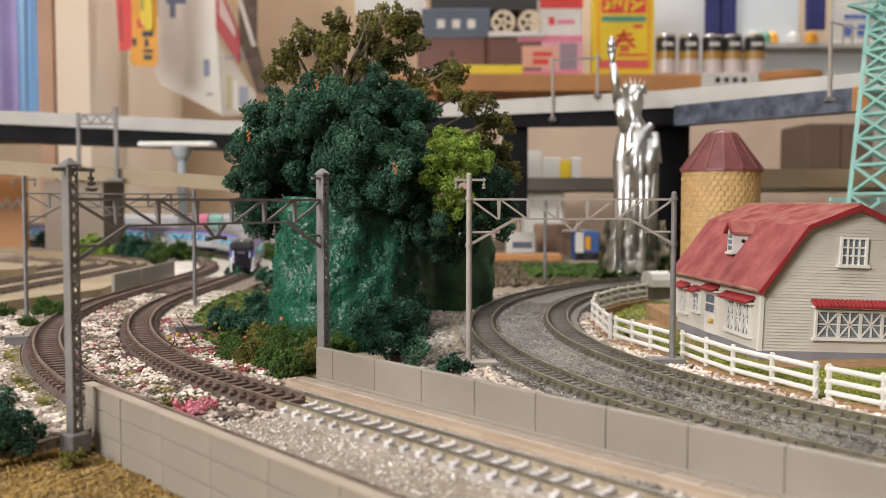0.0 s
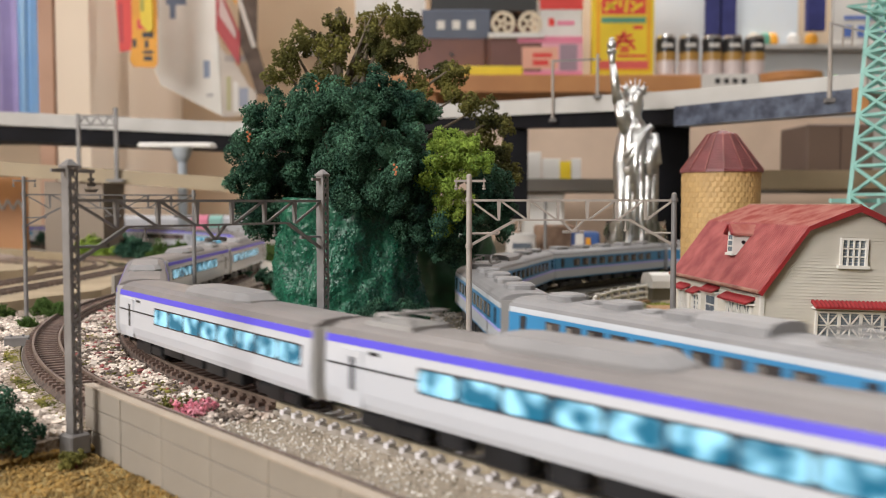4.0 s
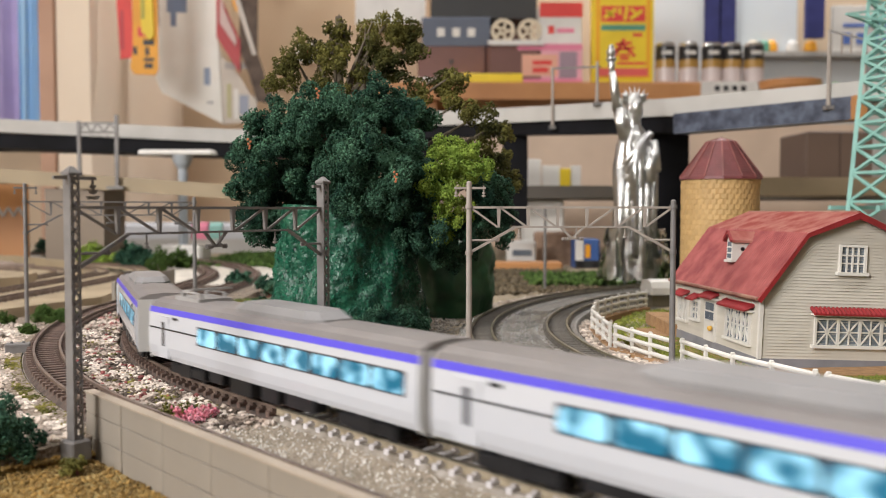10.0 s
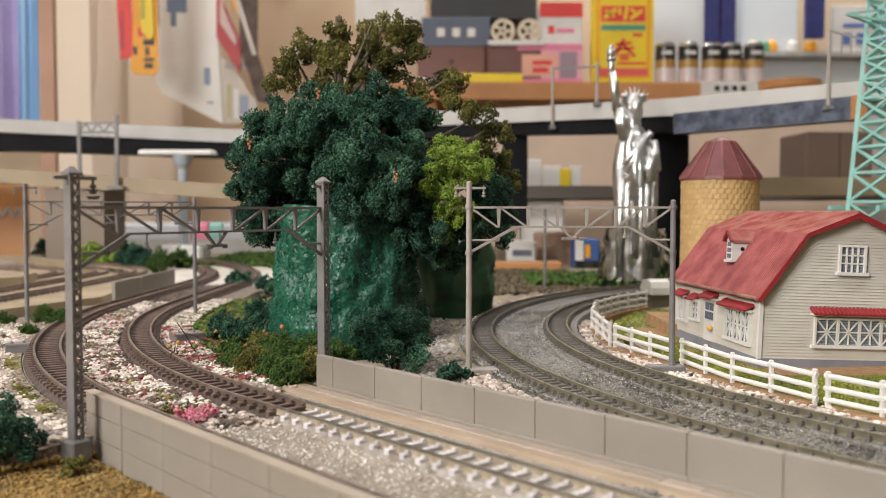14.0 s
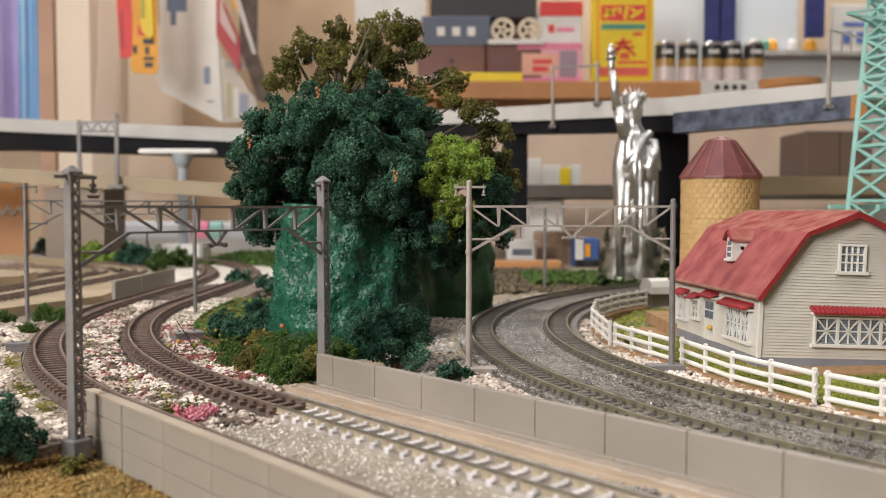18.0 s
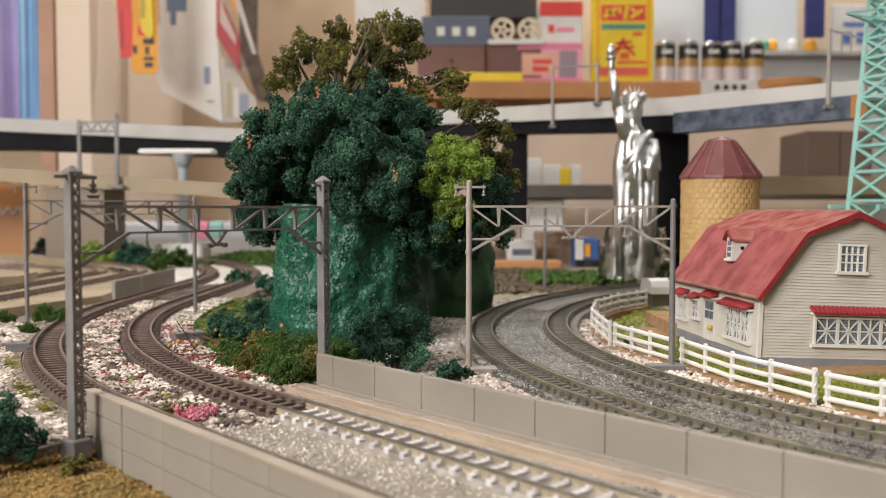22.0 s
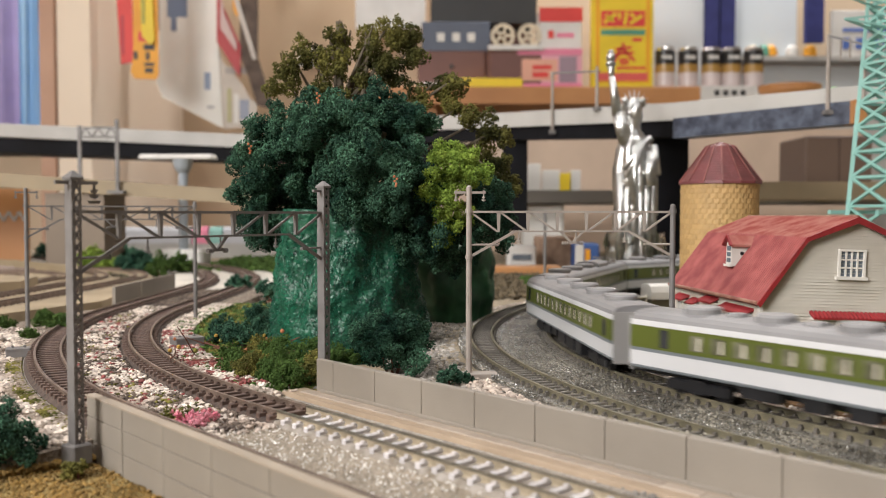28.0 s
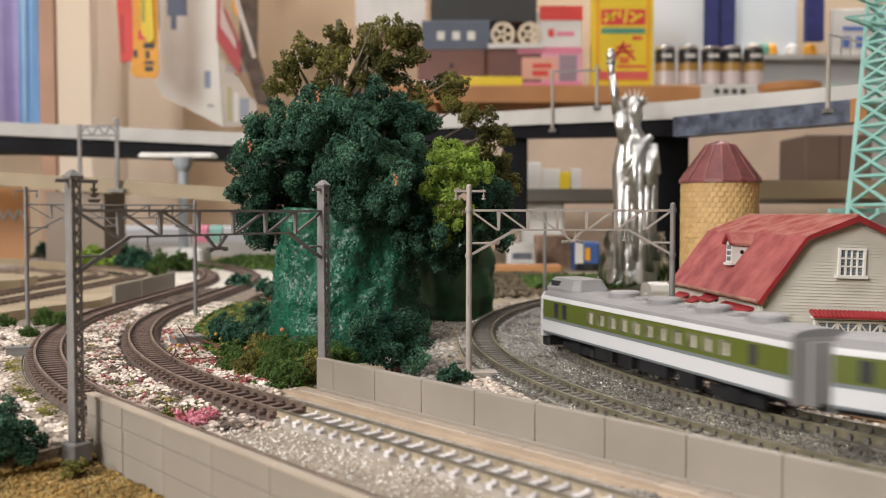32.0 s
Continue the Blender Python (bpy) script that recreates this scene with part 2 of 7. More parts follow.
M_PALE_GLASS = mat("grey_brown_window", (0.085, 0.072, 0.066), (0.035, 0.03, 0.03), 0.12, scale=110, contrast=(0.4, 0.6))
M_BLUE_BAND = mat("sky_blue_band", (0.05, 0.22, 0.42), (0.045, 0.20, 0.38), 0.3, scale=30)
M_GREEN_BAND = mat("olive_green_band", (0.095, 0.115, 0.02), (0.078, 0.095, 0.017), 0.35, scale=30)
M_BODY_GREY = mat("pale_grey_body", (0.57, 0.57, 0.575), (0.53, 0.53, 0.535), 0.3, scale=30)
M_BODY_COOL = mat("cool_white_body", (0.49, 0.51, 0.54), (0.46, 0.48, 0.51), 0.3, scale=30)
M_LILAC = mat("lilac_line", (0.45, 0.42, 0.80), (0.42, 0.4, 0.76), 0.35, scale=30)
M_GREY_STRIPE = mat("slate_grey_line", (0.16, 0.18, 0.19), (0.14, 0.155, 0.165), 0.4, scale=30)
M_UNIT = mat("mid_grey_roof_unit", (0.26, 0.255, 0.255), (0.22, 0.215, 0.215), 0.5, scale=60)
M_BLIND = mat("cream_curtain", (0.58, 0.54, 0.44), (0.42, 0.38, 0.31), 0.6, scale=60)
M_BLIND_DIM = mat("dim_brown_curtain", (0.24, 0.205, 0.175), (0.13, 0.11, 0.09), 0.6, scale=60)
M_TAIL_LAMP = mat("red_tail_lamp", (0.9, 0.06, 0.06), (0.8, 0.05, 0.05), 0.3, emit=0.25)
M_SIGN_BROWN = mat("brown_picture_panel", (0.30, 0.13, 0.06), (0.5, 0.36, 0.22), 0.4, scale=500)
M_MASK = mat("glossy_black_violet_mask", (0.013, 0.012, 0.018), (0.009, 0.008, 0.013), 0.22, scale=30, coat=0.2)
M_SCREEN = mat("smoky_windscreen", (0.05, 0.055, 0.058), (0.035, 0.038, 0.04), 0.25, scale=40)
M_HEADLIGHT = mat("warm_headlight", (1.0, 0.85, 0.55), (1.0, 0.85, 0.55), 0.2, emit=0.8)
M_BLUELIGHT = mat("cool_white_marker_light", (0.55, 0.62, 0.95), (0.5, 0.57, 0.9), 0.2, emit=0.35)
M_ORANGE_SIGN = mat("lit_orange_sign", (1.0, 0.35, 0.06), (0.95, 0.3, 0.05), 0.3, emit=1.2)


def shell(outline):
    """A mirrored profile from (half width, height) pairs, bottom to top."""
    return [(y, z) for y, z in outline] + [(-y, z) for y, z in outline[::-1] if y > 0.01]



# ---------------------------------------------------------------- table, ground and tracks
def ground_sheet():
    bm = bmesh.new()
    box(bm, -1700, 1500, -1150, 1560, -20, -2.5)
    tagged(part("layout_board", bm, M_SOIL), "sandy brown scenic base board of the layout", "base board", kind="structure")


ground_sheet()


def mound(name, path, s0, s1, outline, material, label, z=0.0, step=8):
    bm = bmesh.new()
    ribbon(bm, path, s0, s1, outline, step, z)
    return tagged(part(name, bm, material), label, "ground", kind="structure")


# the bed under the two near tracks and the one round the farm
mound("ballast_bed", PA, -420, -14, [(-10, -3), (-9, 3.2), (43, 3.2), (44, -3)], M_BALLAST_LIGHT, "pale grit bed under the bends")
mound("ballast_bed", PA, -14, 560, [(-24, -3), (-22, 3.2), (43, 3.2), (44, -3)], M_BALLAST_LIGHT, "pale glittering grit bed between two tracks")
mound("ballast_bed", PA, -1900, -420, [(-34, -3), (-28, 3.2), (64, 3.2), (70, -3)], M_ROADBED_PALE, "pale roadbed of the far bend")


def track(name, path, s0, s1, label, rail_m, pieces, bed, gap=5.0, width=14.4, shoulder=None):
    """pieces: (s from, s to, material of the sleepers)."""
    t = thing(name, Matrix(), label, "railway track", "tracks of the layout")
    if bed:
        bm = bmesh.new()
        ribbon(bm, path, s0, s1, [(-12.4, -3), (-9.2, 4.6), (-8.4, 5.0), (8.4, 5.0), (9.2, 4.6), (12.4, -3)])
        part("roadbed", bm, bed, t)
    for o, a, b, rm in [(o, *r) for o in (-4.5, 4.5) for r in rail_m]:
        bm = bmesh.new()
        h = RAIL_Z
        ribbon(bm, path, a, b, [(o - 0.75, h - 2.0), (o - 0.3, h - 1.7), (o - 0.3, h - 0.6), (o - 0.4, h - 0.5), (o - 0.4, h), (o + 0.4, h), (o + 0.4, h - 0.5), (o + 0.3, h - 0.6), (o + 0.3, h - 1.7), (o + 0.75, h - 2.0)], 5)
        rail = part("rail", bm, rm, t)
        if rm is M_RAIL_TAN:
            bm = bmesh.new()
            ribbon(bm, path, a, b, [(o - 0.46, h - 0.42), (o - 0.46, h + 0.06), (o + 0.46, h + 0.06), (o + 0.46, h - 0.42)], 5)
            part("rail_head", bm, M_RAIL_HEAD, rail, "dull grey-olive running surface")
    for a, b, m in pieces:
        bm = bmesh.new()
        z = RAIL_Z - 1.25
        q = 0.62 if m is M_SLEEPER_GREY else 0.85
        bevel_box(bm, -q, q, -width / 2, width / 2, z - 1.9, z + 0.05, 0.15)
        for o in (-5.5, -3.5, 3.5, 5.5):
            box(bm, -q * 0.7, q * 0.7, o - 0.4, o + 0.4, z + 0.0, z + (0.45 if m is M_SLEEPER_WHITE else 0.6))
        me = put_mesh("sleeper", bm, m)
        step = 5.3 if m is M_SLEEPER_WHITE else gap
        for i in range(int((b - a) / step)):
            repeat("sleeper", me, t, on_path(path, a + (i + 0.5) * step))
    return t


track("railway_track", PA, -1800, 900, "single track with brown sleepers turning white on the straight", [(-1800, 18, M_RAIL_BROWN), (18.3, 900, M_RAIL_TAN)], [(-700, 22, M_SLEEPER_BROWN), (22, 330, M_SLEEPER_WHITE)], None)
track("railway_track", PB, -1700, 900, "outer track with brown sleepers behind the low wall", [(-1700, 900, M_RAIL_BROWN)], [(-640, 160, M_SLEEPER_BROWN)], None)
track("railway_track", PC, -900, 900, "outer bend of the double track, grey moulded ballast", [(-900, 900, M_RAIL)], [(-560, 120, M_SLEEPER_GREY)], M_BALLAST_GREY, 4.3, 12.6)
track("railway_track", PD, -840, 900, "inner bend of the double track, grey moulded ballast", [(-840, 900, M_RAIL)], [(-500, 120, M_SLEEPER_GREY)], M_BALLAST_GREY, 4.3, 12.6)
mound("ballast_bed", PC, -620, 400, [(-24.3, -3), (-24.3, 4.3), (-9.0, 4.3), (-9.0, -3)], M_BALLAST_GREY, "dark grey dimpled ballast between the double tracks")
M_TRACK_EARTH = mat("dark_brown_track_bed", (0.10, 0.07, 0.055), (0.05, 0.036, 0.03), 0.9, scale=300, bump=0.8, bump_scale=900)
for path, a, b, m, top in ((PA, -700, 20, M_TRACK_EARTH, 4.7), (PA, 20.5, 560, M_SAND_BED, 5.0), (PB, -640, 560, M_TRACK_EARTH, 4.7)):
    mound("track_bed", path, a, b, [(-8.4, 3), (-6.9, top), (6.9, top), (8.4, 3)], m, "ballast between the sleepers")


# ---------------------------------------------------------------- low walls by the near tracks
# darker core colour puts shade into the joints between panels and blocks
M_JOINT = mat("shaded_joint", (0.17, 0.145, 0.115), (0.13, 0.11, 0.085), 0.7)


def parapet():
    """The panelled wall on the far side of the straight, on a stepped kerb."""
    t = thing("parapet_wall", Matrix(), "warm grey plastic parapet wall in square panels beside the track", "wall")
    for i in range(26):
        s0 = -8.5 + (0 if i == 0 else 9.4 + (i - 1) * 20.15)
        s1 = -8.5 + 9.4 + i * 20.15
        bm = bmesh.new()
        ribbon(bm, PA, s0 + 0.12, s1 - 0.12, [(-27.2, -2.5), (-27.2, 14.0), (-27.0, 14.2), (-25.4, 14.2), (-25.2, 14.0), (-25.2, -2.5)], 30)
        part("panel", bm, M_WALL_PLASTIC, t)
    bm = bmesh.new()
    ribbon(bm, PA, -8.5, 510, [(-27.0, -2.5), (-27.0, 13.6), (-25.5, 13.6), (-25.5, -2.5)], 30)
    part("core", bm, M_JOINT, t)
    bm = bmesh.new()
    ribbon(bm, PA, -16, 510, [(-25.2, -2.5), (-25.2, 4.4), (-17.0, 4.4), (-16.0, -2.5)], 20)
    part("base_slab", bm, M_KERB, t, "pale sand-coloured base slab")
    bm = bmesh.new()
    bevel_box(bm, 0.1, 9.1, 0, 3.4, 0, 0.75, 0.15)
    me = put_mesh("ledge_block", bm, mat("pale_beige_plastic", (0.41, 0.345, 0.29), (0.33, 0.27, 0.215), 0.6, scale=80, per_object=0.12))
    for i in range(54):
        repeat("ledge_block", me, t, on_path(PA, -10 + i * 9.2, -20.0, 4.0) @ Matrix.Rotation(radians(2.2), 4, "Z"))
    bm = bmesh.new()
    bevel_box(bm, 0.1, 9.1, -0.4, 2.1, 0, 0.9, 0.2)
    me = put_mesh("kerb_block", bm, M_WALL_PLASTIC)
    for i in range(54):
        repeat("kerb_block", me, t, on_path(PA, -6 + i * 9.2, -24.9, 4.4) @ Matrix.Rotation(radians(2.5), 4, "Z"))


M_KERB = mat("sand_coloured_plastic", (0.385, 0.295, 0.21), (0.30, 0.225, 0.155), 0.6, scale=60, bump=0.1, bump_scale=1500)
parapet()


def block_wall():
    """The retaining wall in three courses of blocks in front of the outer track."""
    t = thing("retaining_wall", Matrix(), "grey-beige plastic retaining wall in three block courses", "wall")
    bm = bmesh.new()
    ribbon(bm, PA, -1.6, 360, [(45.0, -2.5), (45.0, 13.5), (46.2, 13.5), (46.2, -2.5)], 15)
    part("core", bm, M_JOINT, t)
    for row, (z0, z1) in enumerate([(-2.5, 2.95), (3.2, 8.55), (8.8, 13.6)]):
        bm = bmesh.new()
        bevel_box(bm, 0, 21.2, 0, 0.5, 0, z1 - z0, 0.12)
        me = put_mesh("block", bm, M_WALL_PLASTIC)
        for i in range(17):
            repeat("block", me, t, on_path(PA, -1.5 + i * 21.35, 46.6, z0))
    bm = bmesh.new()
    ribbon(bm, PA, -1.6, 360, [(44.4, 13.5), (44.4, 13.9), (46.9, 13.9), (46.9, 13.5)], 15)
    part("coping", bm, mat("pale_tan_plastic", (0.36, 0.30, 0.235), (0.29, 0.24, 0.185), 0.5, scale=60), t, "paler tan coping strip")
    bm = bmesh.new()
    ribbon(bm, PA, -1.6, 360, [(43.0, -2.5), (43.0, 5.0), (44.9, 5.0), (44.9, -2.5)], 15)
    part("backing", bm, M_SLEEPER_BROWN, t)


block_wall()

# ---------------------------------------------------------------- catenary bridges


def insulator(bm, x, y, z, r=0.75):
    for k in range(2):
        rod(bm, (x, y, z - 0.6 - k * 0.9), (x, y, z - k * 0.9 - 1.1), r * (0.7 + 0.25 * k), 8)
    rod(bm, (x, y, z + 1.6), (x, y, z - 2.2), 0.22, 6)


def bridge(name, x0, y0, b0, x1, y1, b1, beam, top0, top1, lattice, material, label):
    """Two masts and a trussed beam; its own x runs from mast to mast."""
    span = math.hypot(x1 - x0, y1 - y0)
    a = math.degrees(math.atan2(y1 - y0, x1 - x0))
    t = thing(name, P(x0, y0, 0, 0, 0, a), label, "catenary mast", "catenary bridges")
    for x, base, top, inward in ((0, b0, top0, 1), (span, b1, top1, -1)):
        bm = bmesh.new()
        if lattice:
            w = 1.25
            for y in (-w, w):
                box(bm, x - w, x - w + 0.42, y - 0.2, y + 0.2, base, top - 1.2)
                box(bm, x + w - 0.42, x + w, y - 0.2, y + 0.2, base, top - 1.2)
            box(bm, x - w - 0.05, x - w + 0.45, -w, w, base, top - 1.2)
            n = int((top - base) / 2.9)
            for i in range(n):
                z = base + 0.6 + i * (top - base - 1.8) / n
                d = (top - base - 1.8) / n
                bar(bm, (x - w + 0.3, -w, z), (x + w - 0.3, -w, z + d), 0.42)
                bar(bm, (x + w - 0.3, -w, z), (x - w + 0.3, -w, z + d), 0.42)
                bar(bm, (x - w + 0.3, w, z), (x + w - 0.3, w, z + d), 0.2)
            prism(bm, [(x - 1.7, -1.7), (x + 1.7, -1.7), (x + 1.7, 1.7), (x - 1.7, 1.7)], top - 1.2, top - 0.6, None, [(x - 0.3, -0.3), (x + 0.3, -0.3), (x + 0.3, 0.3), (x - 0.3, 0.3)], top + 0.9)
        else:
            rod(bm, (x, 0, base), (x, 0, top), 1.05, 12, 0.9)
            rod(bm, (x, 0, top), (x, 0, top + 0.5), 0.9, 12, 0.4)
            for z in (beam + 0.3, beam - 15):
                rod(bm, (x, 0, z - 0.6), (x, 0, z + 0.6), 1.25, 12)
        part("mast", bm, material if lattice or inward > 0 else M_POLE, t)
        bm = bmesh.new()
        if lattice:
            bevel_box(bm, x - 2.6, x + 2.6, -2.6, 2.6, base - 3, base + 1.6, 0.4)
        else:
            bevel_box(bm, x - (3.2 if inward > 0 else 8.6), x + (9.5 if inward > 0 else 4.0), -2.8, 2.8, base - 3, base + 1.6, 0.3)
        part("foot", bm, material if lattice or inward > 0 else M_POLE, t)
        bm = bmesh.new()
        bar(bm, (x + inward * 0.5, 0, beam - 14.8), (x + inward * 15.2, 0, beam - 6.6), 0.85)
        part("brace", bm, material, t)
        bm = bmesh.new()
        if lattice and inward > 0:
            bar(bm, (x - 4.6, 0, top - 1.8), (x + 6.4, 0, top - 1.8), 0.8)
            rod(bm, (x + 5.6, 0, top - 1.8), (x + 5.6, 0, top - 5.6), 0.3, 6)
            for q, w in ((3.4, 0.9), (4.6, 1.1), (6.0, 1.6)):
                rod(bm, (x + 5.6, 0, top - q), (x + 5.6, 0, top - q - 0.8), w, 12, w * 0.7)
            part("crossarm", bm, material, t)
        elif lattice:
            bar(bm, (x - 4.6, 0, top - 2.2), (x, 0, top - 2.2), 0.8)
            part("crossarm", bm, material, t)
        elif inward > 0:
            bar(bm, (x - 4.9, 0, top - 1.8), (x + 5.5, 0, top - 1.8), 0.75)
            for q in (-4.3, 4.9):
                insulator(bm, x + q, 0, top - 2.6)
            part("crossarm", bm, material, t)
        else:
            bm.free()
    bm = bmesh.new()
    box(bm, -1.2, span + 1.2, -0.5, 0.5, beam - 0.36, beam + 0.36)
    part("upper_chord", bm, material, t)
    bm = bmesh.new()
    box(bm, 15, span - 15, -0.45, 0.45, beam - 6.78, beam - 6.22)
    part("lower_chord", bm, material, t)
    cells = 7
    w = span / cells
    for i in range(1, cells):
        bm = bmesh.new()
        prism(bm, [(i * w - 0.35, -0.5), (i * w + 0.35, -0.5), (i * w + 0.35, 0.5), (i * w - 0.35, 0.5)], beam - 6.6, beam - 6.0, None, [(i * w - 0.62, -0.5), (i * w + 0.62, -0.5), (i * w + 0.62, 0.5), (i * w - 0.62, 0.5)], beam)
        part("post", bm, material, t)
    for i in range(cells):
        bm = bmesh.new()
        up = i < cells / 2
        bar(bm, (i * w + 0.4, 0, beam - (0 if up else 6.5)), ((i + 1) * w - 0.4, 0, beam - (6.5 if up else 0)), 0.62)
        if i not in (3,):
            part("diagonal", bm, material, t)
        else:
            bm.free()
    bm = bmesh.new()
    bar(bm, (span / 2 - 4, 0, beam - 6.4), (span / 2, 0, beam - 10.5), 0.7)
    bar(bm, (span / 2 + 4, 0, beam - 6.4), (span / 2, 0, beam - 10.5), 0.7)
    part("hanger", bm, material, t)
    for x in (span * 0.24, span / 2 + 1.4, span * 0.76):
        bm = bmesh.new()
        insulator(bm, x, 0, beam - 8.2, 0.8)
        if abs(x - span / 2) < 3:
            bar(bm, (x - 5, 0, beam - 10.5), (x + 2.6, 0, beam - 10.5), 0.4)
            for q in (-4.6, -3.8, -3.0, 1.2, 2.0):
                rod(bm, (x + q, 0, beam - 10.5), (x + q + 0.3, 0, beam - 10.5), 0.7, 8)
        part("insulator", bm, material, t)
    for x, q in ((1, 9), (span - 1, -9)):
        bm = bmesh.new()
        rod(bm, (x, 0, beam - 10.9), (x + q, 0, beam - 10.9), 0.35, 6)
        for k in range(3):
            rod(bm, (x + q * (0.75 + 0.1 * k), 0, beam - 10.9), (x + q * (0.78 + 0.1 * k), 0, beam - 10.9), 0.62, 8)
        part("steady_arm", bm, material, t)
    return t


bridge("catenary_bridge", -86.6, 211.3, 2.5, -37.4, 282.1, 2.5, 58.7, 67.4, 67.6, True, M_POLE, "grey plastic catenary bridge on two lattice masts")
bridge("catenary_bridge", 8.6, 299.0, 4.0, 77.6, 305.0, 4.0, 59.0, 67.2, 61.2, False, M_POLE_BEIGE, "beige-grey plastic catenary bridge on two round masts")
bridge("catenary_bridge", -198.5, 430.0, 1.0, -128.6, 468.0, 1.0, 62.2, 70.5, 64.5, False, M_POLE, "grey plastic catenary bridge on round masts by the far bend")

# ---------------------------------------------------------------- barn, silo, fence
M_SIDING = mat("cream_white_plastic_siding", (0.58, 0.545, 0.475), (0.51, 0.475, 0.41), 0.5, scale=40, per_object=0.03)
M_WHITE = mat("white_plastic", (0.69, 0.665, 0.615), (0.62, 0.595, 0.55), 0.45, scale=60)
M_ROOF_RED = mat("dull_red_plastic_roof", (0.20, 0.021, 0.021), (0.155, 0.02, 0.018), 0.5, scale=220, fine=(700, (0.25, 0.085, 0.062), 0.5), spec=0.25)
M_ROOF_RIB = mat("worn_red_rib", (0.32, 0.075, 0.065), (0.19, 0.026, 0.026), 0.5, scale=120, spec=0.3)
M_ROOF_DUSTY = mat("dusty_faded_red_roof", (0.22, 0.062, 0.053), (0.14, 0.028, 0.026), 0.7, scale=240, fine=(800, (0.38, 0.18, 0.14), 0.5), spec=0.2)
M_ROOF_RIB_DUSTY = mat("dusty_worn_rib", (0.38, 0.16, 0.13), (0.26, 0.06, 0.05), 0.7, scale=140, spec=0.2)
M_RED = mat("red_plastic_trim", (0.28, 0.02, 0.024), (0.19, 0.016, 0.018), 0.45, scale=100)
M_FOUNDATION = mat("blue_grey_foundation", (0.23, 0.23, 0.25), (0.18, 0.18, 0.2), 0.7, scale=100)
M_CORK = mat("brown_cork_base", (0.36, 0.21, 0.10), (0.26, 0.15, 0.07), 0.9, scale=300, bump=0.4)
M_PANE = mat("dark_window", (0.16, 0.19, 0.22), (0.10, 0.12, 0.15), 0.15, scale=60)
M_SILO = mat("tan_block_silo", (0.52, 0.345, 0.145), (0.40, 0.25, 0.10), 0.6, scale=150, bump=0.6, bump_scale=500, per_object=0.1)
M_SILO_JOINT = mat("tan_mortar", (0.48, 0.315, 0.13), (0.39, 0.245, 0.10), 0.8, scale=150)
M_SILO_ROOF = mat("brownish_red_metal_roof", (0.165, 0.042, 0.042), (0.11, 0.028, 0.028), 0.5, scale=120)
M_STEEL = mat("bright_metal", (0.75, 0.75, 0.75), (0.6, 0.6, 0.6), 0.2, metal=1.0)
M_GOLD = mat("yellow_door_knob", (0.7, 0.4, 0.05), None, 0.4)

M_ROOF_LIP = mat("dirty_red_brown_edge", (0.30, 0.16, 0.11), (0.17, 0.06, 0.045), 0.8, scale=150)
BW, BD = 65.0, 84.0   # the barn's width and depth


def lattice_window(parent, face, x, z, w, h, cols, cross):
    """A white window with glazing bars; face maps x, z and the distance out of the wall."""
    bm = bmesh.new()
    for a0, a1, b0, b1 in ((x - w / 2 - 0.8, x - w / 2, z - 0.2, z + h + 0.8), (x + w / 2, x + w / 2 + 0.8, z - 0.2, z + h + 0.8), (x - w / 2, x + w / 2, z + h, z + h + 0.8)):
        box(bm, a0, a1, -0.9, 0.2, b0, b1, face)
    win = part("window", bm, M_WHITE, parent)
    bm = bmesh.new()
    box(bm, x - w / 2 - 1.6, x + w / 2 + 1.6, -1.3, 0.2, z - 1.3, z - 0.2, face)
    part("sill", bm, M_WHITE, win)
    bm = bmesh.new()
    box(bm, x - w / 2, x + w / 2, 0.0, 0.15, z - 0.2, z + h, face)
    part("pane", bm, M_PANE, win)
    c = w / cols
    for i in range(1, cols):
        bm = bmesh.new()
        box(bm, x - w / 2 + i * c - (0.5 if cross else 0.25), x - w / 2 + i * c + (0.5 if cross else 0.25), -0.6, 0.05, z - 0.2, z + h, face)
        part("glazing_bar", bm, M_WHITE, win)
    if cross:
        for i in range(cols):
            a, b = x - w / 2 + i * c + 0.3, x - w / 2 + (i + 1) * c - 0.3
            m, k = (a + b) / 2, z + h / 2
            for p, q in (((a, z), (b, z + h)), ((a, z + h), (b, z)), ((m, z), (m, z + h)), ((a, k), (b, k))):
                bm = bmesh.new()
                bar(bm, face @ Vector((p[0], -0.3, p[1])), face @ Vector((q[0], -0.3, q[1])), 0.45)
                part("glazing_bar", bm, M_WHITE, win)
    else:
        for k in (1, 2):
            bm = bmesh.new()
            box(bm, x - w / 2, x + w / 2, -0.6, 0.05, z + h * k / 3 - 0.25, z + h * k / 3 + 0.25, face)
            part("glazing_bar", bm, M_WHITE, win)
    return win


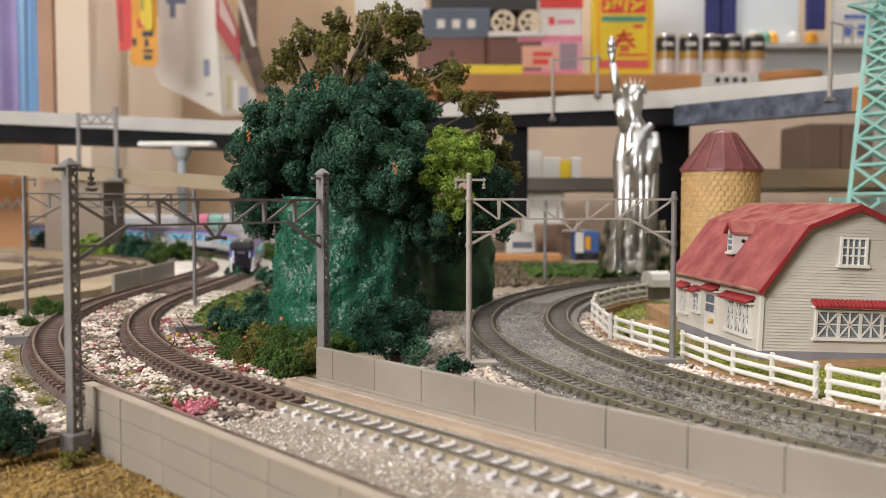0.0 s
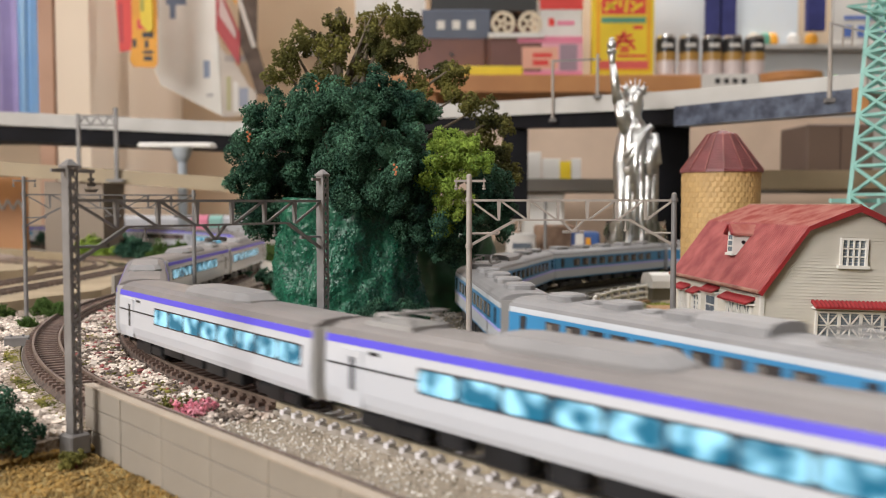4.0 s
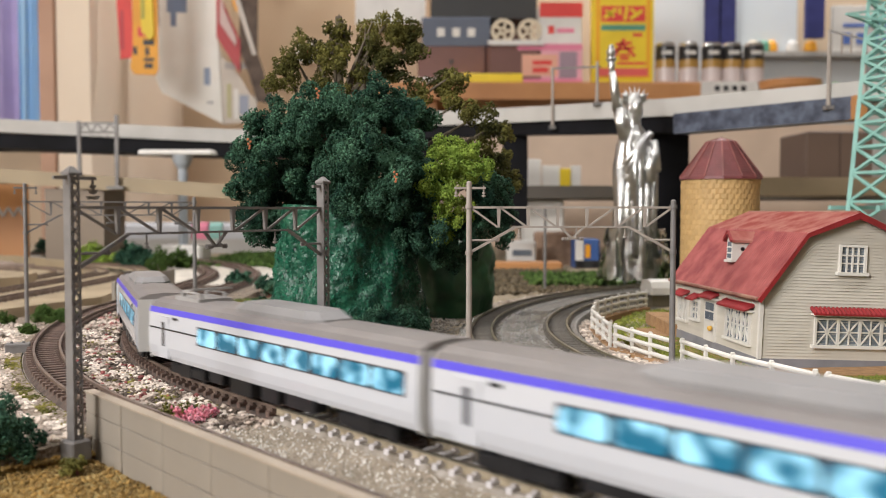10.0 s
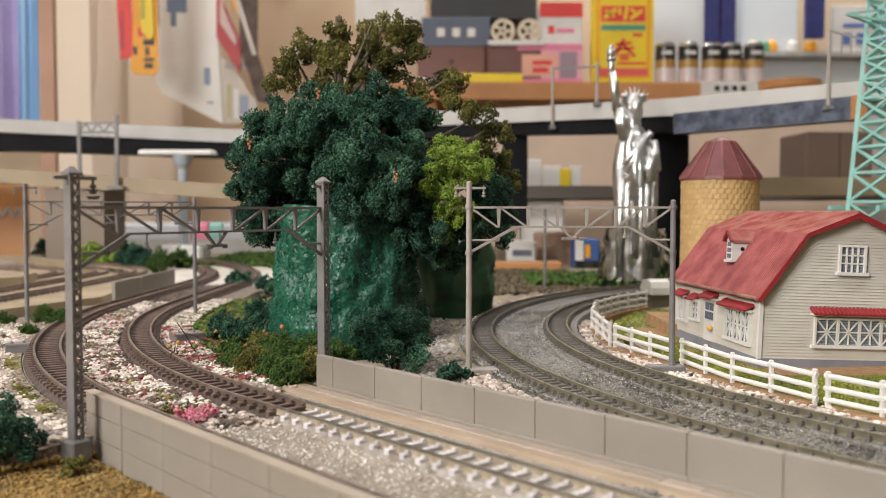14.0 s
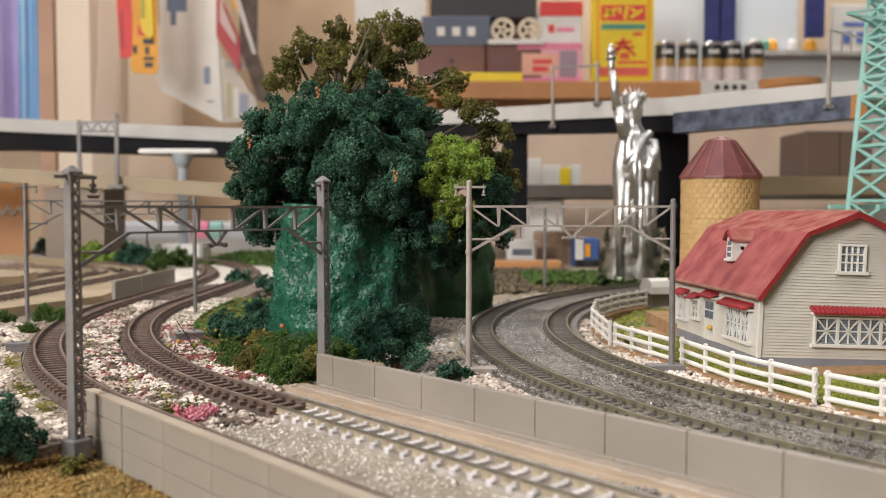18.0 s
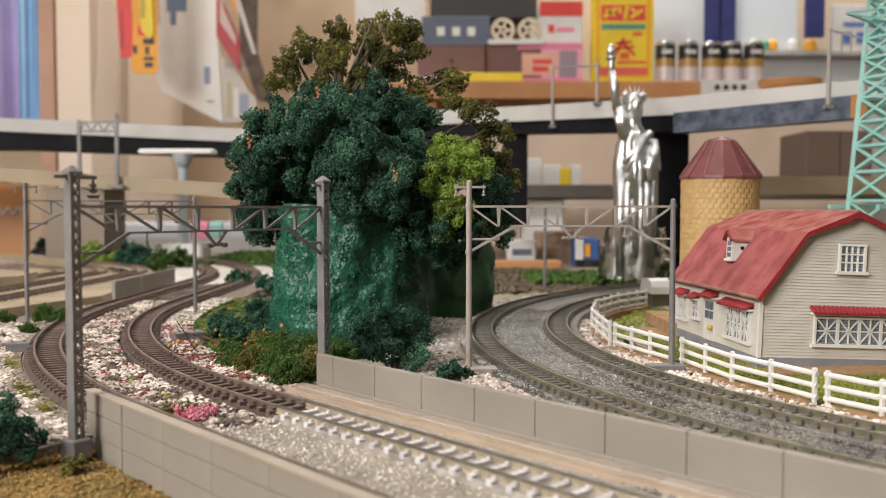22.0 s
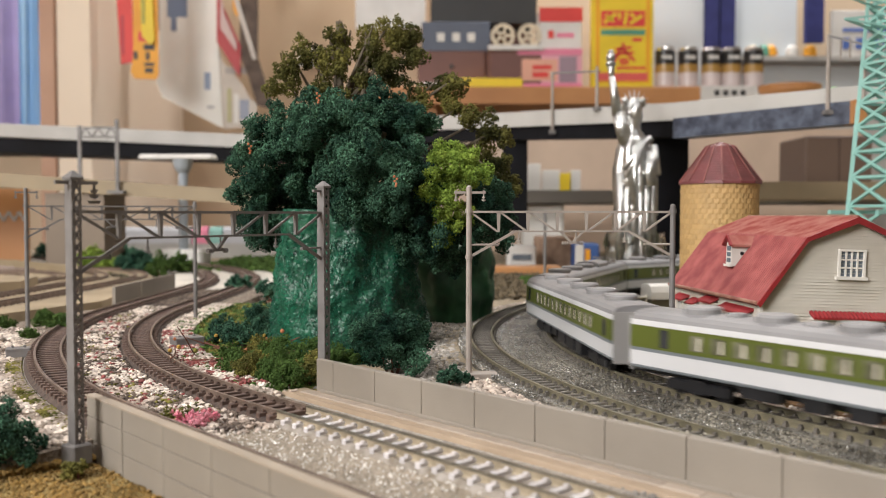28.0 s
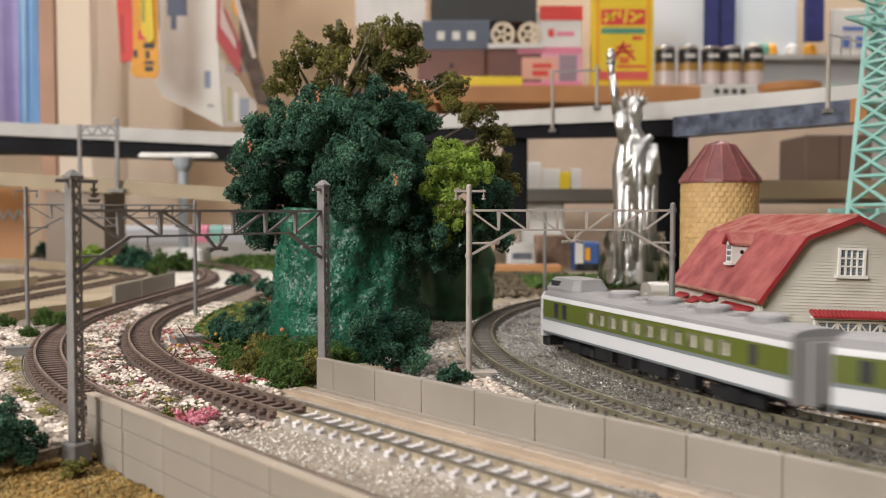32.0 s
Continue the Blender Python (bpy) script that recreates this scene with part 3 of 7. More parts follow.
def awning(parent, face, x, z, w, d=3.4):
    bm = bmesh.new()
    n = max(3, int(w / 1.5))
    rows = []
    for i in range(2 * n + 1):
        q, lift = x - w / 2 + i * w / (2 * n), 0.5 * (i % 2)
        rows.append([bm.verts.new(face @ Vector(p)) for p in ((q, 0.1, z + 2.2 + lift), (q, -d, z + 0.3 + lift), (q, -d, z - 0.2), (q, 0.1, z + 1.6))])
    for a, b in zip(rows, rows[1:]):
        for i in range(4):
            bm.faces.new((a[i], b[i], b[(i + 1) % 4], a[(i + 1) % 4]))
    bm.faces.new(rows[0]), bm.faces.new(rows[-1][::-1])
    bmesh.ops.recalc_face_normals(bm, faces=bm.faces)
    aw = part("awning", bm, M_RED, parent, "scalloped red awning")
    bm = bmesh.new()
    box(bm, x - w / 2 + 0.4, x + w / 2 - 0.4, -d + 0.5, 0.1, z - 0.5, z + 0.25, face)
    part("awning_board", bm, M_WHITE, aw)


def barn():
    # its own x runs along the gable, y to the back, z up from the foundation; it leans a little to the right
    t = thing("barn", P(109.6, 312.5, 4.6, 0, 2.2, 5.6), "cream model barn with a worn red gambrel roof", "barn")
    half = BW / 2
    c = half                          # the gable's middle
    bm = bmesh.new()
    out = [(c - half + 0.3, 2), (c - half + 0.3, 24.6), (c - 17.7, 44.8), (c, 52.4), (c + 17.7, 44.8), (c + half - 0.3, 24.6), (c + half - 0.3, 2)]
    n = len(out)
    hull(bm, [(x, 0.3, z) for x, z in out] + [(x, BD - 0.3, z) for x, z in out], [tuple(range(n)), tuple(range(2 * n - 1, n - 1, -1))] + [(i + n, (i + 1) % n + n, (i + 1) % n, i) for i in range(n)])
    body = part("wall", bm, M_SIDING, t)
    bm = bmesh.new()
    box(bm, -0.5, BW + 0.5, -0.5, BD + 0.5, -4, 2.2)
    part("foundation", bm, M_FOUNDATION, t)
    # weatherboards of the gable and of the long side
    z, k = 2.2, 0
    while z < 51.4:
        e = half if z < 24.6 else (half - (z - 24.6) / 20.2 * (half - 17.7) if z < 44.8 else 17.7 * (52.4 - z) / 7.6)
        bm = bmesh.new()
        hull(bm, [(c - e, 0.35, z), (c + e, 0.35, z), (c + e, 0.35, z + 1.05), (c - e, 0.35, z + 1.05), (c - e, -0.42, z), (c + e, -0.42, z), (c + e, -0.12, z + 1.07), (c - e, -0.12, z + 1.07)], BOX)
        part("weatherboard", bm, M_SIDING, body)
        if z < 23:
            bm = bmesh.new()
            hull(bm, [(0.35, 0, z), (0.35, BD, z), (0.35, BD, z + 1.05), (0.35, 0, z + 1.05), (-0.42, 0, z), (-0.42, BD, z), (-0.12, BD, z + 1.07), (-0.12, 0, z + 1.07)], BOX)
            part("weatherboard", bm, M_SIDING, body)
        z += 1.1
    for x in (-0.75, BW - 0.6):
        bm = bmesh.new()
        box(bm, x, x + 1.35, -0.75, 0.6, 2.0, 24)
        part("corner_board", bm, M_WHITE, t)
    # roof: ribbed sheets on two pitches each side
    for sgn in (-1, 1):
        for (xa, za), (xb, zb), nm in (((35.0, 22.6), (18.5, 46.0), "lower_roof"), ((18.5, 46.0), (0, 53.8), "upper_roof")):
            bm = bmesh.new()
            nrib = 56
            y0, y1 = -2.6, BD + 1.5
            rows = []
            for i in range(nrib * 4 + 1):
                y = y0 + (y1 - y0) * i / (nrib * 4)
                lift = 0.7 if i % 4 == 2 else 0.0
                rows.append([bm.verts.new((c + sgn * x, y, zz)) for x, zz in ((xa, za + lift), (xb, zb + lift), (xb, zb - 0.9), (xa - 0.8, za - 0.7))])
            for k, (a, b) in enumerate(zip(rows, rows[1:])):
                for i in range(4):
                    f = (a[i], a[(i + 1) % 4], b[(i + 1) % 4], b[i])
                    bm.faces.new(f if sgn < 0 else f[::-1]).material_index = 1 if i == 0 and k % 4 in (1, 2) else 0
            bm.faces.new(rows[0]), bm.faces.new(rows[-1][::-1])
            part(nm, bm, [M_ROOF_RED, M_ROOF_RIB] if nm == "lower_roof" else [M_ROOF_DUSTY, M_ROOF_RIB_DUSTY], t)
    bm = bmesh.new()
    for sgn in (-1, 1):
        for (xa, za), (xb, zb) in (((35.2, 22.2), (18.6, 45.6)), ((18.6, 45.6), (0, 53.5))):
            m = math.atan2(zb - za, xa - xb)
            ox, oz = math.sin(m) * 1.4, math.cos(m) * 1.4
            pts = []
            for y in (-3.2, -2.2):
                pts += [(c + sgn * xa, y, za + 0.5), (c + sgn * xb, y, zb + 0.5), (c + sgn * (xb - ox * 0.4), y, zb - oz * 1.3), (c + sgn * (xa - ox), y, za - oz * 0.7)]
            hull(bm, pts, [(0, 1, 2, 3), (7, 6, 5, 4), (0, 4, 5, 1), (1, 5, 6, 2), (2, 6, 7, 3), (3, 7, 4, 0)])
    bmesh.ops.recalc_face_normals(bm, faces=bm.faces)
    part("bargeboard", bm, M_RED, t, "red bargeboard of the gable")
    # dirt-filled lip along the eaves and the ridge strip
    bm = bmesh.new()
    rod(bm, (c - 35.0, -2.4, 22.9), (c - 35.0, BD + 1.2, 22.9), 0.75, 8)
    part("eaves_lip", bm, M_ROOF_LIP, t, "brown dirty lip of the eaves")
    bm = bmesh.new()
    rod(bm, (c, -2.4, 53.9), (c, BD + 1.2, 53.9), 0.7, 8)
    part("ridge_strip", bm, M_ROOF_LIP, t)
    gable = Matrix.Translation((0, -0.4, 0))
    lattice_window(t, gable, c - 0.6, 33.2, 8.4, 8.6, 4, False)
    lattice_window(t, gable, c + 3.5, 7.6, 32, 8.6, 4, True)
    awning(t, gable, c + 3.5, 18.2, 37)
    side = Matrix(((0, 1, 0, -0.4), (-1, 0, 0, BD), (0, 0, 1, 0), (0, 0, 0, 1)))     # x of the face runs from the back to the gable
    for x, z, w, h, cols, cross, aw in ((12, 7.5, 9.0, 9.0, 2, True, 12), (26, 9.5, 6.5, 6.5, 2, False, 8), (67, 6.5, 19.5, 10.5, 3, True, 25)):
        lattice_window(t, side, x, z, w, h, cols, cross)
        awning(t, side, x, z + h + 0.9, aw, 3.6)
    bm = bmesh.new()
    box(bm, 37, 47, -0.9, 0.2, 2.2, 18.4, side)
    door = part("door", bm, M_WHITE, t)
    bm = bmesh.new()
    for i in range(2):
        for k in range(2):
            box(bm, 38.2 + i * 4.2, 41.8 + i * 4.2, -1.1, -0.85, 10.6 + k * 3.6, 13.6 + k * 3.6, side)
    part("door_pane", bm, M_PANE, door)
    bm = bmesh.new()
    bmesh.ops.create_icosphere(bm, subdivisions=2, radius=1.1, matrix=side @ Matrix.Translation((45.8, -2.0, 7.5)))
    part("knob", bm, M_GOLD, door, "yellow knob")
    awning(t, side, 42, 19.0, 13, 3.6)
    # dormer
    bm = bmesh.new()
    m = Matrix.Translation((c - 23.7, 37.5, 33.8)) @ Matrix.Diagonal((0.85, 0.85, 0.9, 1))
    hull(bm, [m @ Vector(p) for p in [(-6.0, -3.0, 0), (9, -3.0, 0), (9, 3.0, 0), (-6.0, 3.0, 0), (-6.0, -3.0, 9.4), (9, -3.0, 9.4), (9, 3.0, 9.4), (-6.0, 3.0, 9.4), (-6.0, 0, 12.4), (9, 0, 12.4)]],
         [(0, 3, 2, 1), (0, 1, 5, 4), (2, 3, 7, 6), (0, 4, 8, 7, 3), (1, 2, 6, 9, 5), (4, 5, 9, 8), (6, 7, 8, 9)])
    d = part("dormer", bm, M_WHITE, t)
    bm = bmesh.new()
    for sgn in (-1, 1):
        hull(bm, [m @ Vector(p) for p in [(-7.0, 0, 13.4), (7, 0, 13.4), (7, sgn * 4.2, 9.4), (-7.0, sgn * 4.2, 9.4), (-7.0, 0, 12.3), (7, 0, 12.3), (7, sgn * 4.2, 8.4), (-7.0, sgn * 4.2, 8.4)]], BOX)
    bmesh.ops.recalc_face_normals(bm, faces=bm.faces)
    part("dormer_roof", bm, M_ROOF_RIB_DUSTY, d)
    bm = bmesh.new()
    for sgn in (-1, 1):
        bar(bm, m @ Vector((-7.2, 0, 13.0)), m @ Vector((-7.2, sgn * 4.3, 8.9)), 0.9)
    part("dormer_bargeboard", bm, M_RED, d)
    for i in range(2):
        for k in range(3):
            bm = bmesh.new()
            box(bm, -6.2, -5.9, -2.0 + i * 2.2, -0.3 + i * 2.2, 1.6 + k * 2.5, 3.5 + k * 2.5, m)
            part("dormer_pane", bm, M_PANE, d)
    bm = bmesh.new()
    box(bm, -6.9, -5.8, -3.5, 3.5, -0.2, 0.8, m)
    part("dormer_sill", bm, M_WHITE, d)
    bm = bmesh.new()
    rod(bm, m @ Vector((-1.2, -3.2, 5.6)), m @ Vector((-1.2, -2.9, 5.6)), 0.8, 10)
    part("dormer_hole", bm, M_UNDER, d, "small dark round hole in the dormer's cheek")
    return t


barn()
bm = bmesh.new()
prism(bm, [(104, 300), (235, 300), (235, 420), (90, 420), (90, 372)], -3, 3.2)
prism(bm, [(99, 392), (110, 388), (113, 440), (99, 440)], 3.0, 8.5)
tagged(part("farm_base", bm, M_CORK), "brown cork base under the model farm", "base board", kind="structure")


def silo():
    t = thing("silo", P(135.5, 443, 0), "tan block silo with a brownish red faceted roof", "silo")
    r, top = 18.6, 73.2
    bm = bmesh.new()
    turned(bm, [(r - 0.14, -2.5), (r - 0.14, top)], 48)
    w = part("wall", bm, M_SILO_JOINT, t)
    bm = bmesh.new()
    rows, n = 18, 36
    h = 44.0 / rows
    ang = 2 * math.pi / n
    pts = []
    for a, rr in ((-0.48, r - 1), (0.48, r - 1), (0.46, r - 0.12), (0.2, r + 0.05), (-0.2, r + 0.05), (-0.46, r - 0.12)):
        pts.append((rr * math.cos(a * ang), rr * math.sin(a * ang)))
    prism(bm, pts, 0.08, h - 0.08)
    me = put_mesh("block", bm, M_SILO)
    for row in range(rows):
        for i in range(n):
            a = 360 * (i + 0.5 * (row % 2)) / n
            if 150 < a < 330 or row > 16:
                nudge = random.Random(row * 97 + i)
                ob = repeat("block", me, w, P(0, 0, top - 44 + row * h + nudge.uniform(-0.12, 0.12), 0, 0, a + nudge.uniform(-0.9, 0.9)))
                q = 1 + nudge.uniform(-0.006, 0.008)
                ob.matrix_basis = ob.matrix_basis @ Matrix.Diagonal((q, q, nudge.uniform(0.92, 1.0), 1))
    bm = bmesh.new()
    turned(bm, [(r + 1.2, top - 0.3), (r + 0.8, top + 1.0), (7.0, top + 18.2), (0.6, top + 20.2)], 14)
    roof = part("roof", bm, M_SILO_ROOF, t)
    bm = bmesh.new()
    for i in range(14):
        a = 2 * math.pi * i / 14
        c, s = math.cos(a), math.sin(a)
        bar(bm, (c * (r + 1.0), s * (r + 1.0), top + 0.9), (c * 7.0, s * 7.0, top + 18.2), 0.75)
        bar(bm, (c * 7.0, s * 7.0, top + 18.2), (0, 0, top + 20.3), 0.5)
    part("roof_ribs", bm, mat("worn_rib_edges", (0.24, 0.075, 0.065), (0.14, 0.04, 0.035), 0.5, scale=200), roof)
    bm = bmesh.new()
    for k in range(1, 14):
        f = k / 14
        rr, zz = (r + 0.95) + (7.1 - r - 0.95) * f, top + 1.0 + 17.2 * f
        for i in range(14):
            a0, a1 = 2 * math.pi * i / 14, 2 * math.pi * (i + 1) / 14
            bar(bm, (rr * math.cos(a0), rr * math.sin(a0), zz), (rr * math.cos(a1), rr * math.sin(a1), zz), 0.17)
    part("roof_seams", bm, M_SILO_ROOF, roof)
    return t


silo()


def fence(name, points, posts, label):
    """Posts joined by three rails along a bent line."""
    t = thing(name, Matrix(), label, "fence", "white farm fences")
    run = [0]
    for a, b in zip(points, points[1:]):
        run.append(run[-1] + math.hypot(b[0] - a[0], b[1] - a[1]))

    def at(d):
        for i in range(len(points) - 1):
            if d <= run[i + 1] + 1e-6:
                f = (d - run[i]) / (run[i + 1] - run[i])
                return [points[i][k] + f * (points[i + 1][k] - points[i][k]) for k in range(2)]
    spots = [at(run[-1] * i / (posts - 1)) for i in range(posts)]
    z = 3.0
    for x, y in spots:
        bm = bmesh.new()
        bevel_box(bm, x - 0.65, x + 0.65, y - 0.65, y + 0.65, z - 1, z + 10.6, 0.2)
        part("post", bm, M_WHITE, t)
    for a, b in zip(spots, spots[1:]):
        for h in (2.6, 5.8, 9.2):
            bm = bmesh.new()
            u = Vector((b[0] - a[0], b[1] - a[1])).normalized()
            rod(bm, (a[0] - u.x * 0.95, a[1] - u.y * 0.95, z + h + 0.12), (b[0] + u.x * 0.95, b[1] + u.y * 0.95, z + h - 0.22), 0.78, 8)
            part("rail", bm, M_WHITE, t)
    bm = bmesh.new()
    for a, b in zip(spots, spots[1:]):
        d = Vector((b[0] - a[0], b[1] - a[1]))
        m = Matrix.Translation((a[0], a[1], z)) @ Matrix.Rotation(math.atan2(d.y, d.x), 4, "Z")
        box(bm, 0, d.length, -2.6, 1.4, -3, 0.95, m)
    part("base_strip", bm, M_CORK, t)


def ring(r, a):
    return 333.4 + r * math.cos(radians(a)), 373.9 + r * math.sin(radians(a))


fence("farm_fence", [ring(257.0, 193.5), ring(259.5, 200.5), ring(259.3, 208.0)], 5, "white plastic ranch fence beside the inner track")
fence("farm_fence", [ring(259.5, 209.0), ring(259, 216), ring(258, 223)], 5, "white plastic ranch fence beside the inner track")
fence("farm_fence", [ring(266, 184.0), ring(262, 188.5), ring(259, 192.5)], 4, "white plastic ranch fence beside the inner track")
fence("farm_fence", [ring(267, 183.0), ring(268, 172), ring(268, 164)], 6, "white plastic ranch fence round the bend")
fence("farm_fence", [ring(267, 163.5), ring(263, 157), ring(256, 149)], 7, "white plastic ranch fence round the bend")

# ---------------------------------------------------------------- planting
# near-black second tone and strong flake variation paint in shade between the lobes
M_FOAM_DARK = mat("dark_green_foam_foliage", (0.075, 0.165, 0.10), (0.010, 0.036, 0.024), 0.8, scale=70, island=0.7, spec=0.12)
M_FOAM_LIGHT = mat("bright_green_foam_foliage", (0.30, 0.40, 0.07), (0.15, 0.24, 0.04), 0.9, scale=90, island=0.3, spec=0.12)
M_FOAM_OLIVE = mat("olive_foam_foliage", (0.24, 0.21, 0.055), (0.06, 0.065, 0.018), 0.9, scale=90, island=0.35, spec=0.12)
M_FOAM_MID = mat("moss_green_foam_foliage", (0.085, 0.14, 0.035), (0.04, 0.075, 0.018), 0.9, scale=90, island=0.35, spec=0.12)
M_FOAM_PINK = mat("pink_foam_blossom", (0.85, 0.38, 0.45), (0.68, 0.18, 0.25), 0.9, scale=200, island=0.25)
M_BARK = mat("greyish_bark", (0.16, 0.13, 0.09), (0.09, 0.07, 0.05), 0.9, scale=200, bump=0.4)
M_TWIG = mat("reddish_brown_twig", (0.16, 0.05, 0.03), (0.1, 0.035, 0.02), 0.7, scale=200)
M_ORANGE = mat("dry_orange_leaf", (0.5, 0.18, 0.08), (0.4, 0.14, 0.06), 0.8, scale=200)

ICO = [(0, 0, 1), (0.894, 0, 0.447), (0.276, 0.851, 0.447), (-0.724, 0.526, 0.447), (-0.724, -0.526, 0.447), (0.276, -0.851, 0.447),
       (0.724, 0.526, -0.447), (-0.276, 0.851, -0.447), (-0.894, 0, -0.447), (-0.276, -0.851, -0.447), (0.724, -0.526, -0.447), (0, 0, -1)]
ICO_F = [(0, 1, 2), (0, 2, 3), (0, 3, 4), (0, 4, 5), (0, 5, 1), (1, 6, 2), (2, 7, 3), (3, 8, 4), (4, 9, 5), (5, 10, 1), (6, 7, 2), (7, 8, 3), (8, 9, 4), (9, 10, 5), (10, 6, 1), (11, 7, 6), (11, 8, 7), (11, 9, 8), (11, 10, 9), (11, 6, 10)]


def blobs_mesh(name, centres, radii, material, seed, squash=0.35):
    """Many small uneven lumps as one mesh, in millimetres."""
    rng = np.random.default_rng(seed)
    n = len(centres)
    ico = np.array(ICO)[None]
    v = ico * (1 + rng.uniform(-squash, squash, (n, 12, 1))) * np.asarray(radii).reshape(n, 1, -1)
    v = v + np.asarray(centres)[:, None, :]
    f = (np.array(ICO_F)[None] + 12 * np.arange(n)[:, None, None]).reshape(-1, 3)
    me = bpy.data.meshes.new(name)
    me.from_pydata((v.reshape(-1, 3) * MM).tolist(), [], f.tolist())
    me.materials.append(material)
    return me


TET = [(0.94, 0, -0.33), (-0.47, 0.82, -0.33), (-0.47, -0.82, -0.33), (0, 0, 1)]
TET_F = [(0, 2, 1), (0, 1, 3), (1, 2, 3), (2, 0, 3)]


def flakes_mesh(name, centres, size, material, seed):
    """Many small torn flakes of foam as one mesh, in millimetres, each turned at random."""
    rng = np.random.default_rng(seed)
    n = len(centres)
    q = rng.normal(size=(n, 4))
    w, x, y, z = (q / np.linalg.norm(q, axis=1)[:, None]).T
    turn = np.stack([1 - 2 * (y * y + z * z), 2 * (x * y - w * z), 2 * (x * z + w * y), 2 * (x * y + w * z), 1 - 2 * (x * x + z * z), 2 * (y * z - w * x),
                     2 * (x * z - w * y), 2 * (y * z + w * x), 1 - 2 * (x * x + y * y)], 1).reshape(n, 3, 3)
    v = np.einsum("nij,kj->nki", turn, np.array(TET)) * rng.uniform(0.55, 1.45, (n, 4, 1)) * size
    v = (v + np.asarray(centres)[:, None, :]).reshape(-1, 3) * MM
    f = (np.array(TET_F)[None] + 4 * np.arange(n)[:, None, None]).reshape(-1)
    me = bpy.data.meshes.new(name)
    me.vertices.add(4 * n)
    me.vertices.foreach_set("co", v.reshape(-1))
    me.loops.add(len(f))
    me.loops.foreach_set("vertex_index", f.astype(np.int32))
    me.polygons.add(4 * n)
    me.polygons.foreach_set("loop_start", np.arange(0, 12 * n, 3, dtype=np.int32))
    me.update(calc_edges=True)
    me.materials.append(material)
    return me


def foam_points(lobes, size, density, seed, rough=0.22):
    """Points over the skins of lobes (x, y, z, radius), pushed in and out, none deep inside another lobe."""
    rng = np.random.default_rng(seed)
    L = np.array(lobes, float)
    pts = []
    for x, y, z, r in lobes:
        n = max(6, int(density * 4 * math.pi * r * r / (size * size * 3)))
        d = rng.normal(size=(n, 3))
        d /= np.linalg.norm(d, axis=1)[:, None]
        c = np.array([x, y, z])
        wave = sum(np.sin(d @ rng.normal(size=3) * r * k + rng.uniform(0, 6)) for k in (0.5, 0.9, 1.5)) / 3
        p = c + d * (r * (1 + rough * wave) + rng.uniform(-1.5, 0.7, n) * size)[:, None]
        near = L[np.linalg.norm(L[:, :3] - c, axis=1) < L[:, 3] * 0.8 + r * 1.5 + size]
        inside = (np.linalg.norm(p[:, None, :] - near[None, :, :3], axis=2) < near[None, :, 3] * 0.78).any(1)
        pts.append(p[~inside])
    return np.concatenate(pts)


def foam(name, lobes, material, parent, size=0.6, density=1.5, seed=1, label="", rough=0.22):
    p = foam_points(lobes, size, density, seed, rough)
    ob = new(name, flakes_mesh(name, p, size, material, seed))
    ob.parent = parent
    if label:
        ob["label"] = label
    c = np.array([q[:3] for q in lobes])
    r = np.array([[q[3] * 0.52] for q in lobes])
    core = new("inner_" + name, blobs_mesh("inner_" + name, c, r, material, seed, 0.12))
    core.parent = ob
    return ob


def split(lobes, n, seed, spread=0.75, shrink=(0.38, 0.55), core=0.84):
    """Each lobe broken up into itself and smaller ones on its skin."""
    rng = np.random.default_rng(seed)
    out = []
    for x, y, z, r in lobes:
        out.append((x, y, z, r * core))
        for _ in range(n):
            d = rng.normal(size=3)
            d /= np.linalg.norm(d)
            out.append((x + d[0] * r * spread, y + d[1] * r * spread, z + d[2] * r * spread, r * rng.uniform(*shrink)))
    return out


def curls(lobes, n, m, seed):
    """Lobes broken up twice, as in a cauliflower."""
    return split(split(lobes, n, seed, 0.9, (0.26, 0.44), 0.72), m, seed + 1, 0.85, (0.3, 0.48), 0.78)


